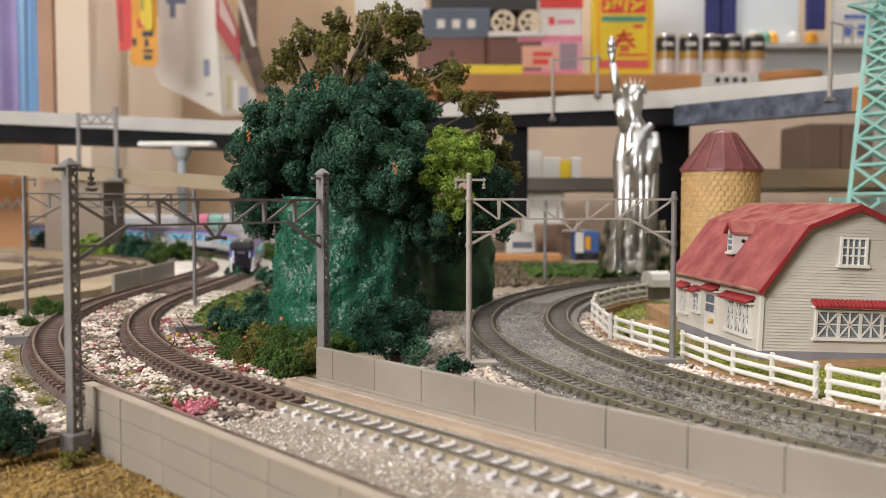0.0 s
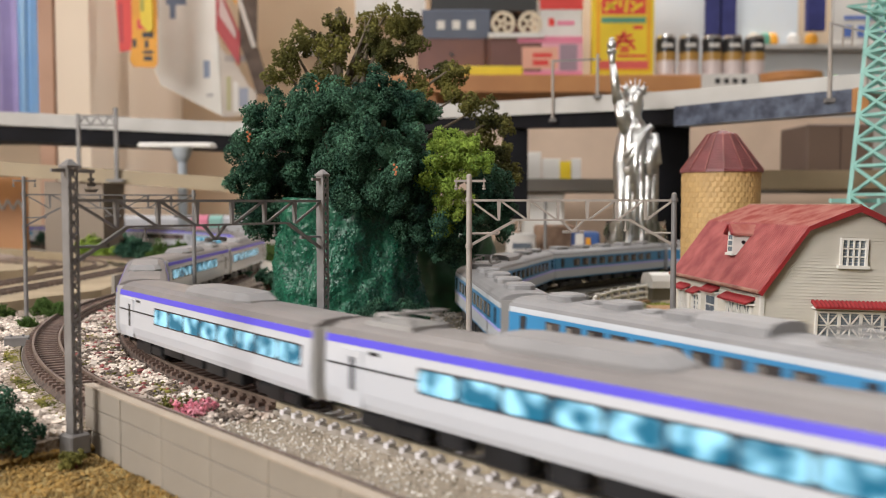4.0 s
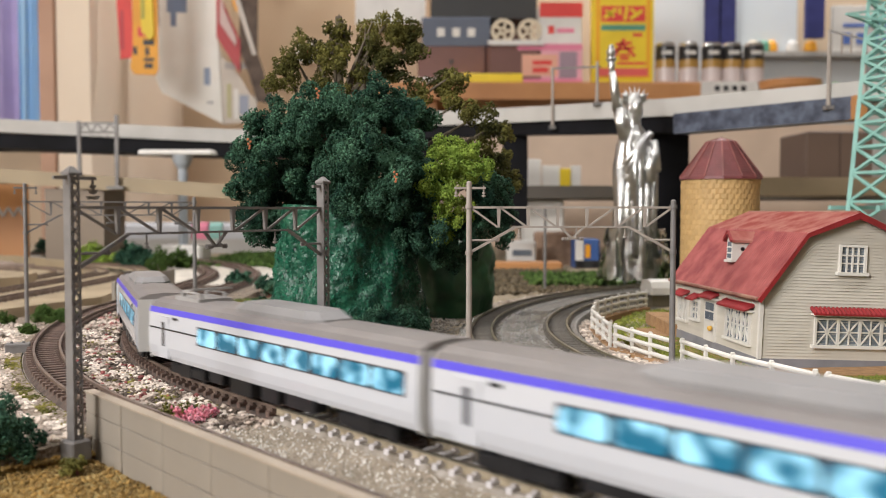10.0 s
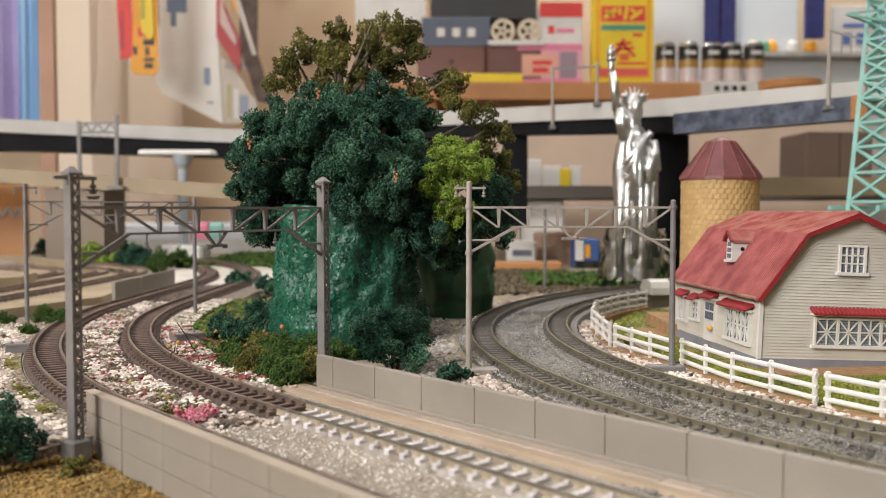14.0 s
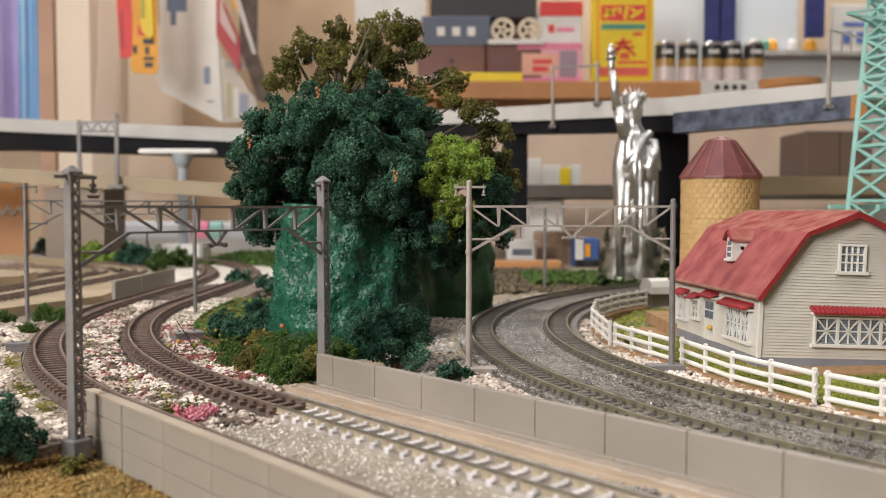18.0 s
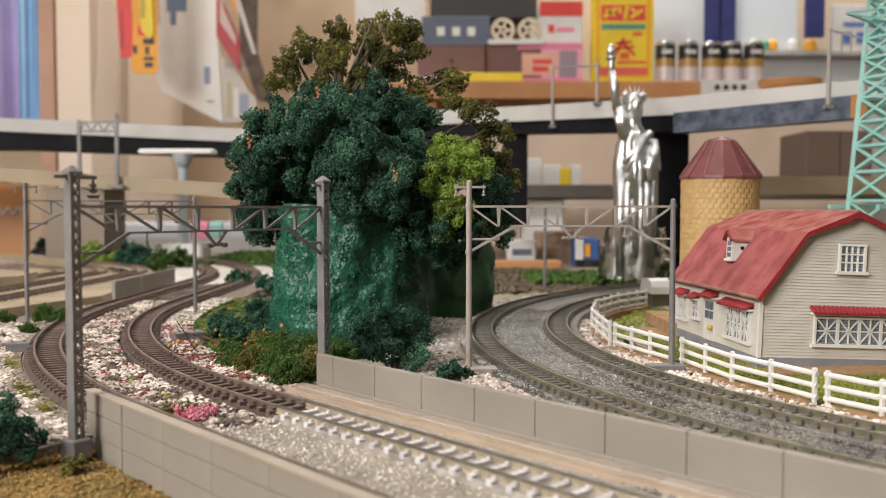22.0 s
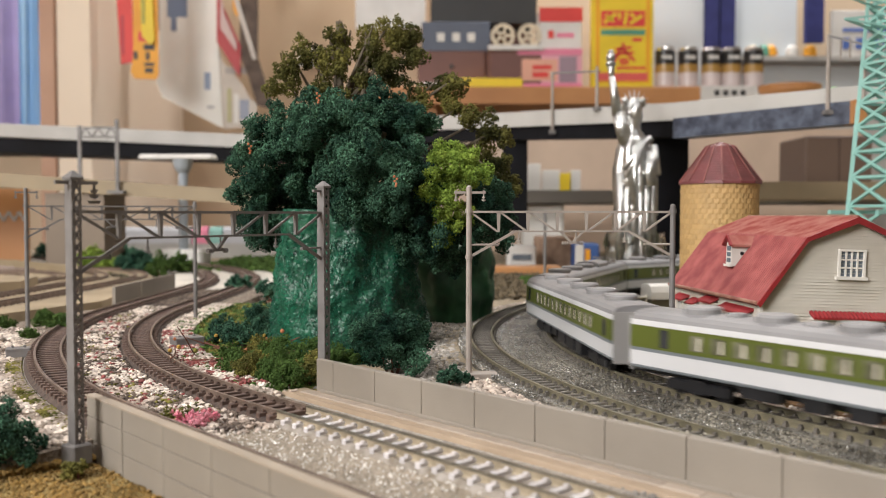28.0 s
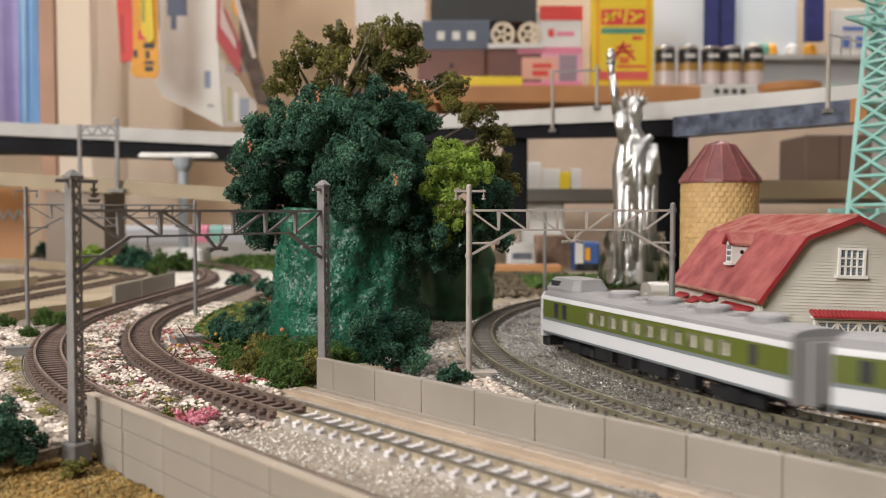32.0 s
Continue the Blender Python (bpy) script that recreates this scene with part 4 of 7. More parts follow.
def big_tree():
    t = thing("tree", P(-32, 378, 0), "tall dense dark green foam tree on a hill", "tree")
    bm = bmesh.new()
    rod(bm, (0, 5, 25), (-4, 5, 60), 7, 12, 4.5)
    for q in ((-20, 0, 95), (8, -5, 92), (20, -8, 75), (50, 10, 65)):
        rod(bm, (-4, 5, 48), q, 3, 8, 1.0)
    part("trunk", bm, M_BARK, t)
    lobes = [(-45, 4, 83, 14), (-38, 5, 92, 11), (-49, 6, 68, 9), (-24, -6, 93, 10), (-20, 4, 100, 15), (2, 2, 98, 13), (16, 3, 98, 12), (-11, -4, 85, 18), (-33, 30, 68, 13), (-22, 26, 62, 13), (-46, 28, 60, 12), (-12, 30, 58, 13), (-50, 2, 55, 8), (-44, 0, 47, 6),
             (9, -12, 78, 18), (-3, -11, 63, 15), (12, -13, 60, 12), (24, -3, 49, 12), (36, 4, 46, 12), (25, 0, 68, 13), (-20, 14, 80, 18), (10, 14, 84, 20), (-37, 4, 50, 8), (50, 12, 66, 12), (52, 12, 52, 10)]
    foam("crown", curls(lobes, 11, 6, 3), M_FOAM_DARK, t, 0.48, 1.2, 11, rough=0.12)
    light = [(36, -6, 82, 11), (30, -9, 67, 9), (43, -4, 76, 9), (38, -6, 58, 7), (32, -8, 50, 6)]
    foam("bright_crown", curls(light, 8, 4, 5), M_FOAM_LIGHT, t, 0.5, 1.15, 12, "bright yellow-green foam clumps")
    for x, y, z in ((-18, -14, 104), (-46, -12, 84), (14, -33, 70)):
        bm = bmesh.new()
        for k in range(5):
            bmesh.ops.create_icosphere(bm, subdivisions=1, radius=0.55, matrix=Matrix.Translation((x + math.sin(k * 9.1) * 0.6, y, z + k * 0.9 - 1)))
        part("dry_leaf", bm, M_ORANGE, t, "orange dry flecks")


big_tree()


def twig_tree():
    t = thing("tree", P(-36, 420, 0), "sparse olive foam tree with bare grey twigs", "tree")
    rng = random.Random(4)
    bm = bmesh.new()
    rod(bm, (-12, 0, 40), (-12, 0, 147), 4.0, 10, 1.5)
    rod(bm, (-6, 0, 60), (2, 0, 140), 2.5, 8, 0.7)
    tips = [(-33, 0, 126), (-38, 0, 118), (-24, 0, 132), (-14, 0, 128), (4, 0, 140), (12, 0, 143), (18, 0, 138), (24, 0, 134), (6, 0, 126), (14, 0, 122), (-6, 0, 118), (22, 0, 112), (34, 0, 116), (42, 0, 117),
            (44, 0, 104), (54, 0, 99), (60, 0, 93), (52, 0, 88), (62, 0, 80), (66, 0, 74), (-20, 0, 114), (0, 0, 132), (-12, 0, 138)]
    for x, y, z in tips:
        rod(bm, (-10 + x * 0.2, 0, z - 26), (x, rng.uniform(-5, 5), z + 4), 1.3, 6, 0.35)
    for k in range(7):
        x = -12 + rng.uniform(-3, 14)
        rod(bm, (x, rng.uniform(-4, 4), 124 + rng.uniform(0, 8)), (x + rng.uniform(-4, 4), rng.uniform(-4, 4), 144 + rng.uniform(-6, 5)), 1.0, 6, 0.4)
    part("trunk", bm, M_BARK, t)
    lobes = []
    for x, y, z in tips:
        for _ in range(7):
            lobes.append((x + rng.uniform(-5.5, 5.5), rng.uniform(-7, 7), z + rng.uniform(-4.5, 4.5), rng.uniform(2.4, 4.6)))
    olive = mat("dark_olive_foam_foliage", (0.185, 0.17, 0.045), (0.03, 0.035, 0.012), 0.9, scale=60, island=0.3, spec=0.12)
    foam("crown", split(lobes, 4, 6, 0.95, (0.3, 0.55)), olive, t, 0.6, 1.1, 21, rough=0.2)


twig_tree()


def bush(x, y, z, r, material, label, seed, n=8, size=0.42):
    t = thing("bush", P(x, y, z), label, "bush", "shrubs of the layout")
    rng = random.Random(seed)
    lobes = [(0, 0, r * 0.62, r * 0.75)]
    for i in range(n):
        a = 2 * math.pi * i / n + rng.uniform(-0.3, 0.3)
        q = r * rng.uniform(0.3, 0.48)
        lobes.append((math.cos(a) * (r - q) * rng.uniform(0.8, 1.1), math.sin(a) * (r - q), rng.uniform(0.45, 1.0) * r, q))
    lobes.append((rng.uniform(-0.2, 0.2) * r, 0, r * 1.15, r * 0.42))
    foam("foliage", curls(lobes, 5, 4, seed), material, t, size, 1.1, seed, rough=0.16)
    bm = bmesh.new()
    for i in range(3):
        rod(bm, (i - 1, 0, -1), ((i - 1) * r * 0.3, 0, r * 0.8), 0.6, 6, 0.3)
    part("stem", bm, M_TWIG, t)
    return t


bush(-17.5, 309, 2, 16.0, M_FOAM_DARK, "round dark green foam bush at the foot of the hill", 31)
bush(2.0, 286, 3, 4.5, M_FOAM_DARK, "small dark green foam bush behind the parapet", 32, n=5)
bush(7.0, 290, 3, 3.0, M_FOAM_DARK, "small dark green foam bush behind the parapet", 33, n=5)
for i, (x, y, r) in enumerate([(-48, 280, 7.5), (-54, 296, 8.5), (-64, 302, 7.5), (-72, 312, 6.5), (-59, 318, 9), (-42, 292, 8), (-36, 300, 8.5), (-44, 310, 9.5), (-66, 328, 8), (-34, 286, 5.5), (-78, 330, 6)]):
    bush(x, y, 2, r, (M_FOAM_MID, M_FOAM_MID, M_FOAM_OLIVE)[i % 3], "low moss-green foam bush on the embankment", 40 + i, n=6)
for i, (x, y, r) in enumerate([(-84, 368, 8), (-95, 385, 6), (-78, 400, 9), (-100, 410, 7), (-90, 440, 9)]):
    bush(x, y, 2, r, M_FOAM_DARK, "dark blue-green foam bush beside the bend", 60 + i, n=6)
bush(-103, 206, -2.5, 11.4, M_FOAM_DARK, "dark green foam bush in dry grass", 70)
bush(-84, 203, -2.5, 3.3, M_FOAM_OLIVE, "small olive tuft beside the mast", 71, n=5)
for i, (x, y, r) in enumerate([(-200, 452, 7), (-208, 470, 6), (-190, 440, 5), (-214, 440, 6), (-222, 425, 5)]):
    bush(x, y, 0, r, M_FOAM_MID, "ragged green foam bush beside the outer track", 80 + i, n=6)


def hill_point(a, f):
    r = 33 - 4 * f ** 1.5
    w = noise.noise(Vector((math.cos(a) * 2.2, math.sin(a) * 2.2, f * 2.4))) * 4 + noise.noise(Vector((math.cos(a) * 7, math.sin(a) * 7, f * 8))) * 1.8 + noise.noise(Vector((math.cos(a) * 22, math.sin(a) * 22, f * 28))) * 1.0
    return (r + w) * math.cos(a), (r + w) * math.sin(a) * 0.85, -2.5 + f * 62 + w * 0.3


def block_point(a, f):
    w = noise.noise(Vector((math.cos(a) * 3, math.sin(a) * 3, f * 3.3))) * 4 + noise.noise(Vector((math.cos(a) * 11, math.sin(a) * 11, f * 12))) * 1.2
    return (25 + w) * math.cos(a), (34 + w) * math.sin(a), -2.5 + f * 44


def rock(point, seg, lev, material, at, label):
    bm = bmesh.new()
    rows = [[bm.verts.new(point(2 * math.pi * i / seg, k / lev)) for i in range(seg)] for k in range(lev + 1)]
    for a, b in zip(rows, rows[1:]):
        for i in range(seg):
            bm.faces.new((a[i], a[(i + 1) % seg], b[(i + 1) % seg], b[i]))
    bm.faces.new(rows[-1])
    tagged(part("rocky_hill", bm, material, at=at, smooth=True), label, "hill", kind="structure")


def hill():
    rock(hill_point, 120, 60, M_HILL, P(-41, 388, 0), "steep hill coated in glossy green painted turf")
    rock(block_point, 90, 30, M_HILL_FLAT, P(2, 490, 0), "dark green painted block behind the hill")
    rng = np.random.default_rng(5)
    pts, rad = [], []
    for _ in range(26000):
        x, y, z = hill_point(rng.uniform(math.pi * 0.9, math.pi * 2.1), rng.uniform(0, 0.85))
        if noise.noise(Vector((x / 7, y / 7, z / 7))) + rng.uniform(-0.45, 0.45) > -0.1:
            pts.append((x - 41, y + 388, z))
            rad.append((rng.uniform(0.18, 0.42),))
    tagged(new("hill_turf", blobs_mesh("hill_turf", pts, rad, M_HILL_GRAIN, 6, 0.45)), "glossy green turf grains on the hill", "turf", kind="stuff")


M_HILL_GRAIN = mat("glossy_green_grain", (0.012, 0.125, 0.068), (0.003, 0.042, 0.025), 0.33, scale=40, island=0.5, spec=0.4)
M_HILL = mat("glossy_green_painted_turf", (0.008, 0.085, 0.045), (0.002, 0.022, 0.013), 0.36, scale=200, bump=1.0, bump_scale=420, fine=(700, (0.035, 0.15, 0.085), 0.5), spec=0.4)
M_HILL_FLAT = mat("dark_green_paint", (0.014, 0.075, 0.026), (0.006, 0.035, 0.014), 0.5, scale=80, bump=0.5, bump_scale=200)
hill()

# ---------------------------------------------------------------- stones, grit and turf
M_STONE = mat("white_and_pink_stone_chips", (0.66, 0.58, 0.505), (0.34, 0.27, 0.22), 0.8, scale=110, island=0.42, bump=0.3, bump_scale=900)
M_STONE_RED = mat("reddish_stone_chips", (0.28, 0.07, 0.065), (0.12, 0.04, 0.035), 0.8, scale=120, island=0.4)
M_STONE_DARK = mat("dark_stone_chips", (0.16, 0.12, 0.09), (0.08, 0.06, 0.05), 0.9, scale=120, island=0.4)
M_STONE_GREY = mat("grey_stone_chips", (0.40, 0.37, 0.33), (0.22, 0.20, 0.18), 0.8, scale=110, island=0.45)
M_GRIT = mat("pale_glinting_grit", (0.37, 0.31, 0.24), (0.29, 0.24, 0.18), 0.3, scale=110, island=0.2, spec=0.5)
M_TURF = mat("dry_brown_turf", (0.33, 0.20, 0.055), (0.17, 0.105, 0.03), 0.95, scale=60, island=0.4)
M_TURF_DULL = mat("dull_brown_turf", (0.17, 0.13, 0.075), (0.085, 0.065, 0.04), 0.95, scale=60, island=0.35)
M_TURF_GREEN = mat("yellow_green_turf", (0.235, 0.25, 0.03), (0.12, 0.145, 0.02), 0.95, scale=60, island=0.35)


def scatter(name, label, material, spots, z, size, seed, flat=0.85, squash=0.35):
    rng = np.random.default_rng(seed)
    n = len(spots)
    r = rng.uniform(*size, (n, 1)) * np.concatenate([rng.uniform(0.7, 1.3, (n, 2)), rng.uniform(flat * 0.6, flat, (n, 1))], 1)
    c = np.concatenate([np.asarray(spots), np.full((n, 1), z) + rng.uniform(-0.3, 0.5, (n, 1)) * size[1]], 1)
    me = flakes_mesh(name, c, r[:, None, :] * 1.25, material, seed) if name == "turf" else blobs_mesh(name, c, r, material, seed, squash)
    return tagged(new(name, me), label, "turf" if name == "turf" else "gravel", kind="stuff")


def band(path, s0, s1, o0, o1, n, seed, patchy=0.0, lo=True):
    """Spots along a path; patchy keeps those where a slow noise is high (or low)."""
    rng = np.random.default_rng(seed)
    out = []
    while len(out) < n:
        s, o = rng.uniform(s0, s1), rng.uniform(o0, o1)
        x, y, _ = path.off(s, o)
        if patchy:
            w = noise.noise(Vector((x / 9, y / 9, seed * 0.1)))
            if (w < patchy) == lo:
                if rng.random() < 0.9:
                    continue
        out.append((x, y))
    return out


M_BANK = mat("brown_earth_with_grit", (0.19, 0.14, 0.095), (0.07, 0.05, 0.035), 0.95, scale=160, bump=1.0, bump_scale=900, fine=(900, (0.42, 0.36, 0.30), 0.6))
mound("stone_bank", PA, -430, 26, [(-24, -3), (-22, 2.8), (-9, 3.6), (-9, -3)], M_BANK, "dark earth bank under stone chips")
mound("stone_bank", PB, -330, 2, [(9, -3), (9, 3.6), (34, 1.0), (60, -2.2), (60, -3)], M_BANK, "dark earth bank under stone chips")
scatter("stone_chips", "white and pink stone chips between the bends", M_STONE, band(PA, -300, 24, 8.8, 26.2, 6400, 1, 0.04), 3.9, (0.32, 1.15), 1)
scatter("stone_chips", "reddish stone chips between the bends", M_STONE_RED, band(PA, -260, 10, 9, 26, 260, 2, 0.25), 4.3, (0.4, 1.1), 2)
scatter("stone_chips", "dark stone chips between the bends", M_STONE_DARK, band(PA, -420, 22, 8.6, 26.4, 4300, 3), 3.9, (0.35, 1.05), 3)
scatter("moss", "olive moss among the stones between the bends", M_FOAM_OLIVE, band(PA, -300, 10, 9, 26, 420, 15, 0.22), 4.2, (0.35, 0.8), 15)
scatter("stone_chips", "white stone chips outside the outer bend", M_STONE, band(PB, -240, 0, 12, 40, 4600, 4, 0.06), 2.5, (0.45, 1.3), 4)
scatter("stone_chips", "dark chips outside the outer bend", M_STONE_DARK, band(PB, -240, 0, 9, 40, 1600, 16), 2.4, (0.4, 1.0), 16)
scatter("moss", "mossy yellow-brown turf along the outer bend", M_FOAM_OLIVE, band(PB, -180, 0, 8.6, 14, 900, 5, 0.02, False), 3.4, (0.2, 0.45), 5)
scatter("stone_chips", "white stone chips at the foot of the shrubs", M_STONE, band(PA, -320, -12, -22, -9, 2600, 6, 0.0), 3.9, (0.45, 1.15), 6)
scatter("stone_chips", "reddish stone chips at the foot of the shrubs", M_STONE_RED, band(PA, -190, -30, -22, -9, 700, 7, 0.12), 4.2, (0.4, 1.0), 7)
scatter("moss", "green moss at the foot of the shrubs", M_FOAM_MID, band(PA, -320, -20, -24, -12, 1500, 17, 0.05), 3.8, (0.4, 1.0), 17)
scatter("grit", "pale glittering grit between the straight tracks", M_GRIT, band(PA, 12, 200, 7.2, 26.5, 26000, 8), 3.6, (0.18, 0.36), 8, 1.0, 0.15)
# white grains added as painted glints of light on the grit
scatter("grit", "white grains standing in for glints among the grit", mat("white_glint_grains", (0.85, 0.82, 0.77), (0.7, 0.66, 0.6), 0.15, scale=110, spec=0.8), band(PA, 14, 200, 7.0, 26.4, 1100, 18), 3.95, (0.2, 0.36), 18, 1.0, 0.2)
mound("stone_bank", PC, -330, 12, [(9, -3), (9, 3.6), (26, 2.6), (38, 1.2), (38, -3)], M_SOIL, "sandy bank outside the bend")
scatter("stone_chips", "pale grey chips outside the double bend", M_STONE_GREY, band(PC, -330, -30, 11, 40, 3600, 9), 3.0, (0.45, 1.1), 9)
scatter("stone_chips", "cream stone chips behind the parapet", M_STONE, band(PC, -165, -75, 11.5, 21, 900, 10), 3.8, (0.6, 1.3), 10)
scatter("stone_chips", "white stone chips between track and fence", M_STONE, band(PD, -300, 40, -24, -10.5, 2600, 11), 2.9, (0.5, 1.3), 11)
scatter("stone_chips", "pale gravel on the far side of the bend", M_STONE, band(PC, -520, -330, 10, 26, 1200, 12), 2.6, (0.6, 1.4), 12)


M_GRAIN = mat("moulded_ballast_grain", (0.205, 0.188, 0.152), (0.06, 0.054, 0.043), 0.24, scale=60, island=0.6, spec=0.8)
scatter("ballast_grains", "grey moulded ballast grains between the double tracks", M_GRAIN, band(PC, -360, 60, -24.6, -8.6, 15000, 13), 4.15, (0.34, 0.58), 13, 0.8, 0.06)
scatter("ballast_grains", "grey moulded ballast grains on the outer shoulder", M_GRAIN, band(PC, -360, 60, 6.6, 9.6, 3000, 14), 4.7, (0.35, 0.6), 14, 0.8, 0.18)
scatter("ballast_grains", "grey moulded ballast grains on the inner shoulder", M_GRAIN, band(PD, -360, 60, 6.4, 11.6, 6000, 51), 4.65, (0.34, 0.58), 51, 0.8, 0.06)
scatter("ballast_grains", "grey moulded ballast grains on the inner shoulder", M_GRAIN, band(PC, -360, 60, -11.6, -6.4, 6000, 52), 4.65, (0.34, 0.58), 52, 0.8, 0.06)
scatter("ballast_grains", "fine grey grains between the rails", M_GRAIN, band(PC, -220, 60, -3.9, 3.9, 5500, 53), 5.1, (0.3, 0.5), 53, 0.8, 0.06)
scatter("ballast_grains", "fine grey grains between the rails", M_GRAIN, band(PD, -220, 60, -3.9, 3.9, 5500, 54), 5.1, (0.3, 0.5), 54, 0.8, 0.06)


def patch(x0, x1, y0, y1, n, seed, test=None):
    rng = np.random.default_rng(seed)
    out = []
    while len(out) < n:
        x, y = rng.uniform(x0, x1), rng.uniform(y0, y1)
        if test is None or test(x, y):
            out.append((x, y))
    return out


def outside(x, y):
    """In front of the retaining wall."""
    return (x - 226.2) * math.cos(radians(222)) + (y - 501.1) * math.sin(radians(222)) - RA > 47.2


bm = bmesh.new()
prism(bm, [(-150, 120), (20, 60), (20, 100), (-84, 216), (-150, 216)], -3, -2.0)
tagged(part("grass_patch", bm, M_GRASS_DRY), "dry brown grass mat before the wall", "ground", kind="structure")
scatter("turf", "dry brown turf before the wall", M_TURF, patch(-125, -10, 110, 214, 15000, 20, outside), -1.8, (0.25, 0.55), 20, 1.0)
scatter("turf", "dry brown turf over the end of the stone bank", M_TURF, band(PB, 0, 4, 12, 60, 1600, 55), -1.0, (0.5, 1.0), 55, 1.0)
scatter("turf", "yellow-green turf round the farm", M_TURF_GREEN, patch(84, 112, 300, 392, 12000, 21, lambda x, y: math.hypot(x - 333.4, y - 373.9) < 252), 2.8, (0.3, 0.65), 21, 1.0)
scatter("turf", "yellow-green turf round the farm", M_TURF_GREEN, patch(78, 135, 392, 505, 9000, 22, lambda x, y: math.hypot(x - 333.4, y - 373.9) < 258), 0.6, (0.8, 2.0), 22, 1.0)
scatter("turf", "yellow-green turf by the fence", M_TURF_GREEN, patch(88, 190, 230, 304, 22000, 23, lambda x, y: math.hypot(x - 333.4, y - 373.9) < 254), 2.5, (0.3, 0.6), 23, 1.0)
bm = bmesh.new()
prism(bm, [ring(253, 150 + 5 * k) for k in range(15)], -3, 2.2)
tagged(part("meadow", bm, M_SOIL), "sandy farm ground inside the fence", "ground", kind="structure")


def tuft(x, y, z, r, material, label, seed):
    t = thing("flower_tuft", P(x, y, z), label, "flower tuft", "tufts among the stones")
    rng = random.Random(seed)
    lobes = [(rng.uniform(-r, r), rng.uniform(-r * 0.6, r * 0.6), rng.uniform(0.2, 0.6) * r, r * rng.uniform(0.3, 0.5)) for _ in range(9)]
    foam("petal_mass", split(lobes, 4, seed, 0.9), material, t, 0.6, 1.3, seed)


tuft(-64.5, 229.0, 3.6, 4.6, M_FOAM_PINK, "pink foam flower tuft on the stones", 90)
tuft(-71.0, 233.5, 3.6, 3.6, M_FOAM_OLIVE, "olive foam tuft beside the pink one", 91)


def twigs():
    rng = random.Random(8)
    t = thing("dry_twigs", P(-84, 345, 3), "loose reddish brown twigs and orange leaves", "twigs")
    for k in range(16):
        bm = bmesh.new()
        x, y = rng.uniform(-18, 18), rng.uniform(-24, 24)
        p = Vector((x, y, rng.uniform(0.5, 3)))
        d = Vector((rng.uniform(-1, 1), rng.uniform(-0.5, 0.5), rng.uniform(-0.05, 0.12))).normalized()
        for _ in range(3):
            q = p + d * rng.uniform(4, 8)
            rod(bm, p, q, 0.26, 6, 0.18)
            p, d = q, (d + Vector((rng.uniform(-0.4, 0.4), rng.uniform(-0.3, 0.3), rng.uniform(-0.3, 0.3)))).normalized()
        part("twig", bm, M_TWIG, t)
    for k in range(26):
        bm = bmesh.new()
        bmesh.ops.create_icosphere(bm, subdivisions=1, radius=rng.uniform(0.5, 1.1), matrix=Matrix.Translation((rng.uniform(-20, 22), rng.uniform(-26, 40), rng.uniform(1, 8))))
        part("leaf", bm, (M_ORANGE, M_FOAM_OLIVE, M_AMBER)[k % 3], t)


M_AMBER = mat("amber_leaf", (0.42, 0.26, 0.05), (0.3, 0.18, 0.03), 0.8, scale=200)
twigs()
bush(-178, 425, 2, 7, M_FOAM_MID, "ragged green foam bush beside the outer track", 86, n=6)
bush(-184, 400, 1, 5, M_FOAM_MID, "low green foam bush on the stones", 87, n=5)
mound("stone_bank", PA, -330, -10, [(-58, -3), (-58, 1.2), (-23, 2.5), (-23, -3)], M_BANK, "dark earth at the foot of the hill")
scatter("turf", "mossy green turf at the foot of the hill", M_FOAM_MID, band(PA, -330, -10, -56, -19, 9000, 41, 0.05), 2.6, (0.5, 1.2), 41, 1.0)
scatter("turf", "yellow and brown turf at the foot of the hill", M_FOAM_OLIVE, band(PA, -330, -10, -56, -17, 5000, 42, 0.05, False), 2.8, (0.5, 1.1), 42, 1.0)


def relay_box(x, y, w, h, turn, label):
    t = thing("relay_box", P(x, y, 2.4, 0, 0, turn), label, "relay box", "grey boxes beside the tracks")
    bm = bmesh.new()
    bevel_box(bm, -w / 2, w / 2, -w * 0.35, w * 0.35, 0, h, 0.4)
    part("body", bm, M_POLE, t)
    bm = bmesh.new()
    bevel_box(bm, -w * 0.51, w * 0.51, -w * 0.36, w * 0.36, h - 0.8, h + 0.3, 0.25)
    part("lid", bm, M_POLE, t)
    for q in (-0.25, 0.25):
        bm = bmesh.new()
        rod(bm, (q * w, 0, h), (q * w, 0, h + 1.0), 0.6, 10)
        part("knob", bm, M_POLE, t)


relay_box(-164, 347, 8.6, 4.2, 20, "grey plastic relay box on the stones outside the bend")
relay_box(-106, 372, 12, 5.0, 35, "grey plastic relay box inside the bend")

# ---------------------------------------------------------------- statue, pylon, viaducts
M_CHROME = mat("chromed_plastic", (0.72, 0.72, 0.70), (0.5, 0.5, 0.49), 0.34, metal=1.0, scale=90, bump=0.6, bump_scale=120)
M_TEAL = mat("teal_green_plastic", (0.28, 0.52, 0.47), (0.23, 0.46, 0.41), 0.5, scale=80)


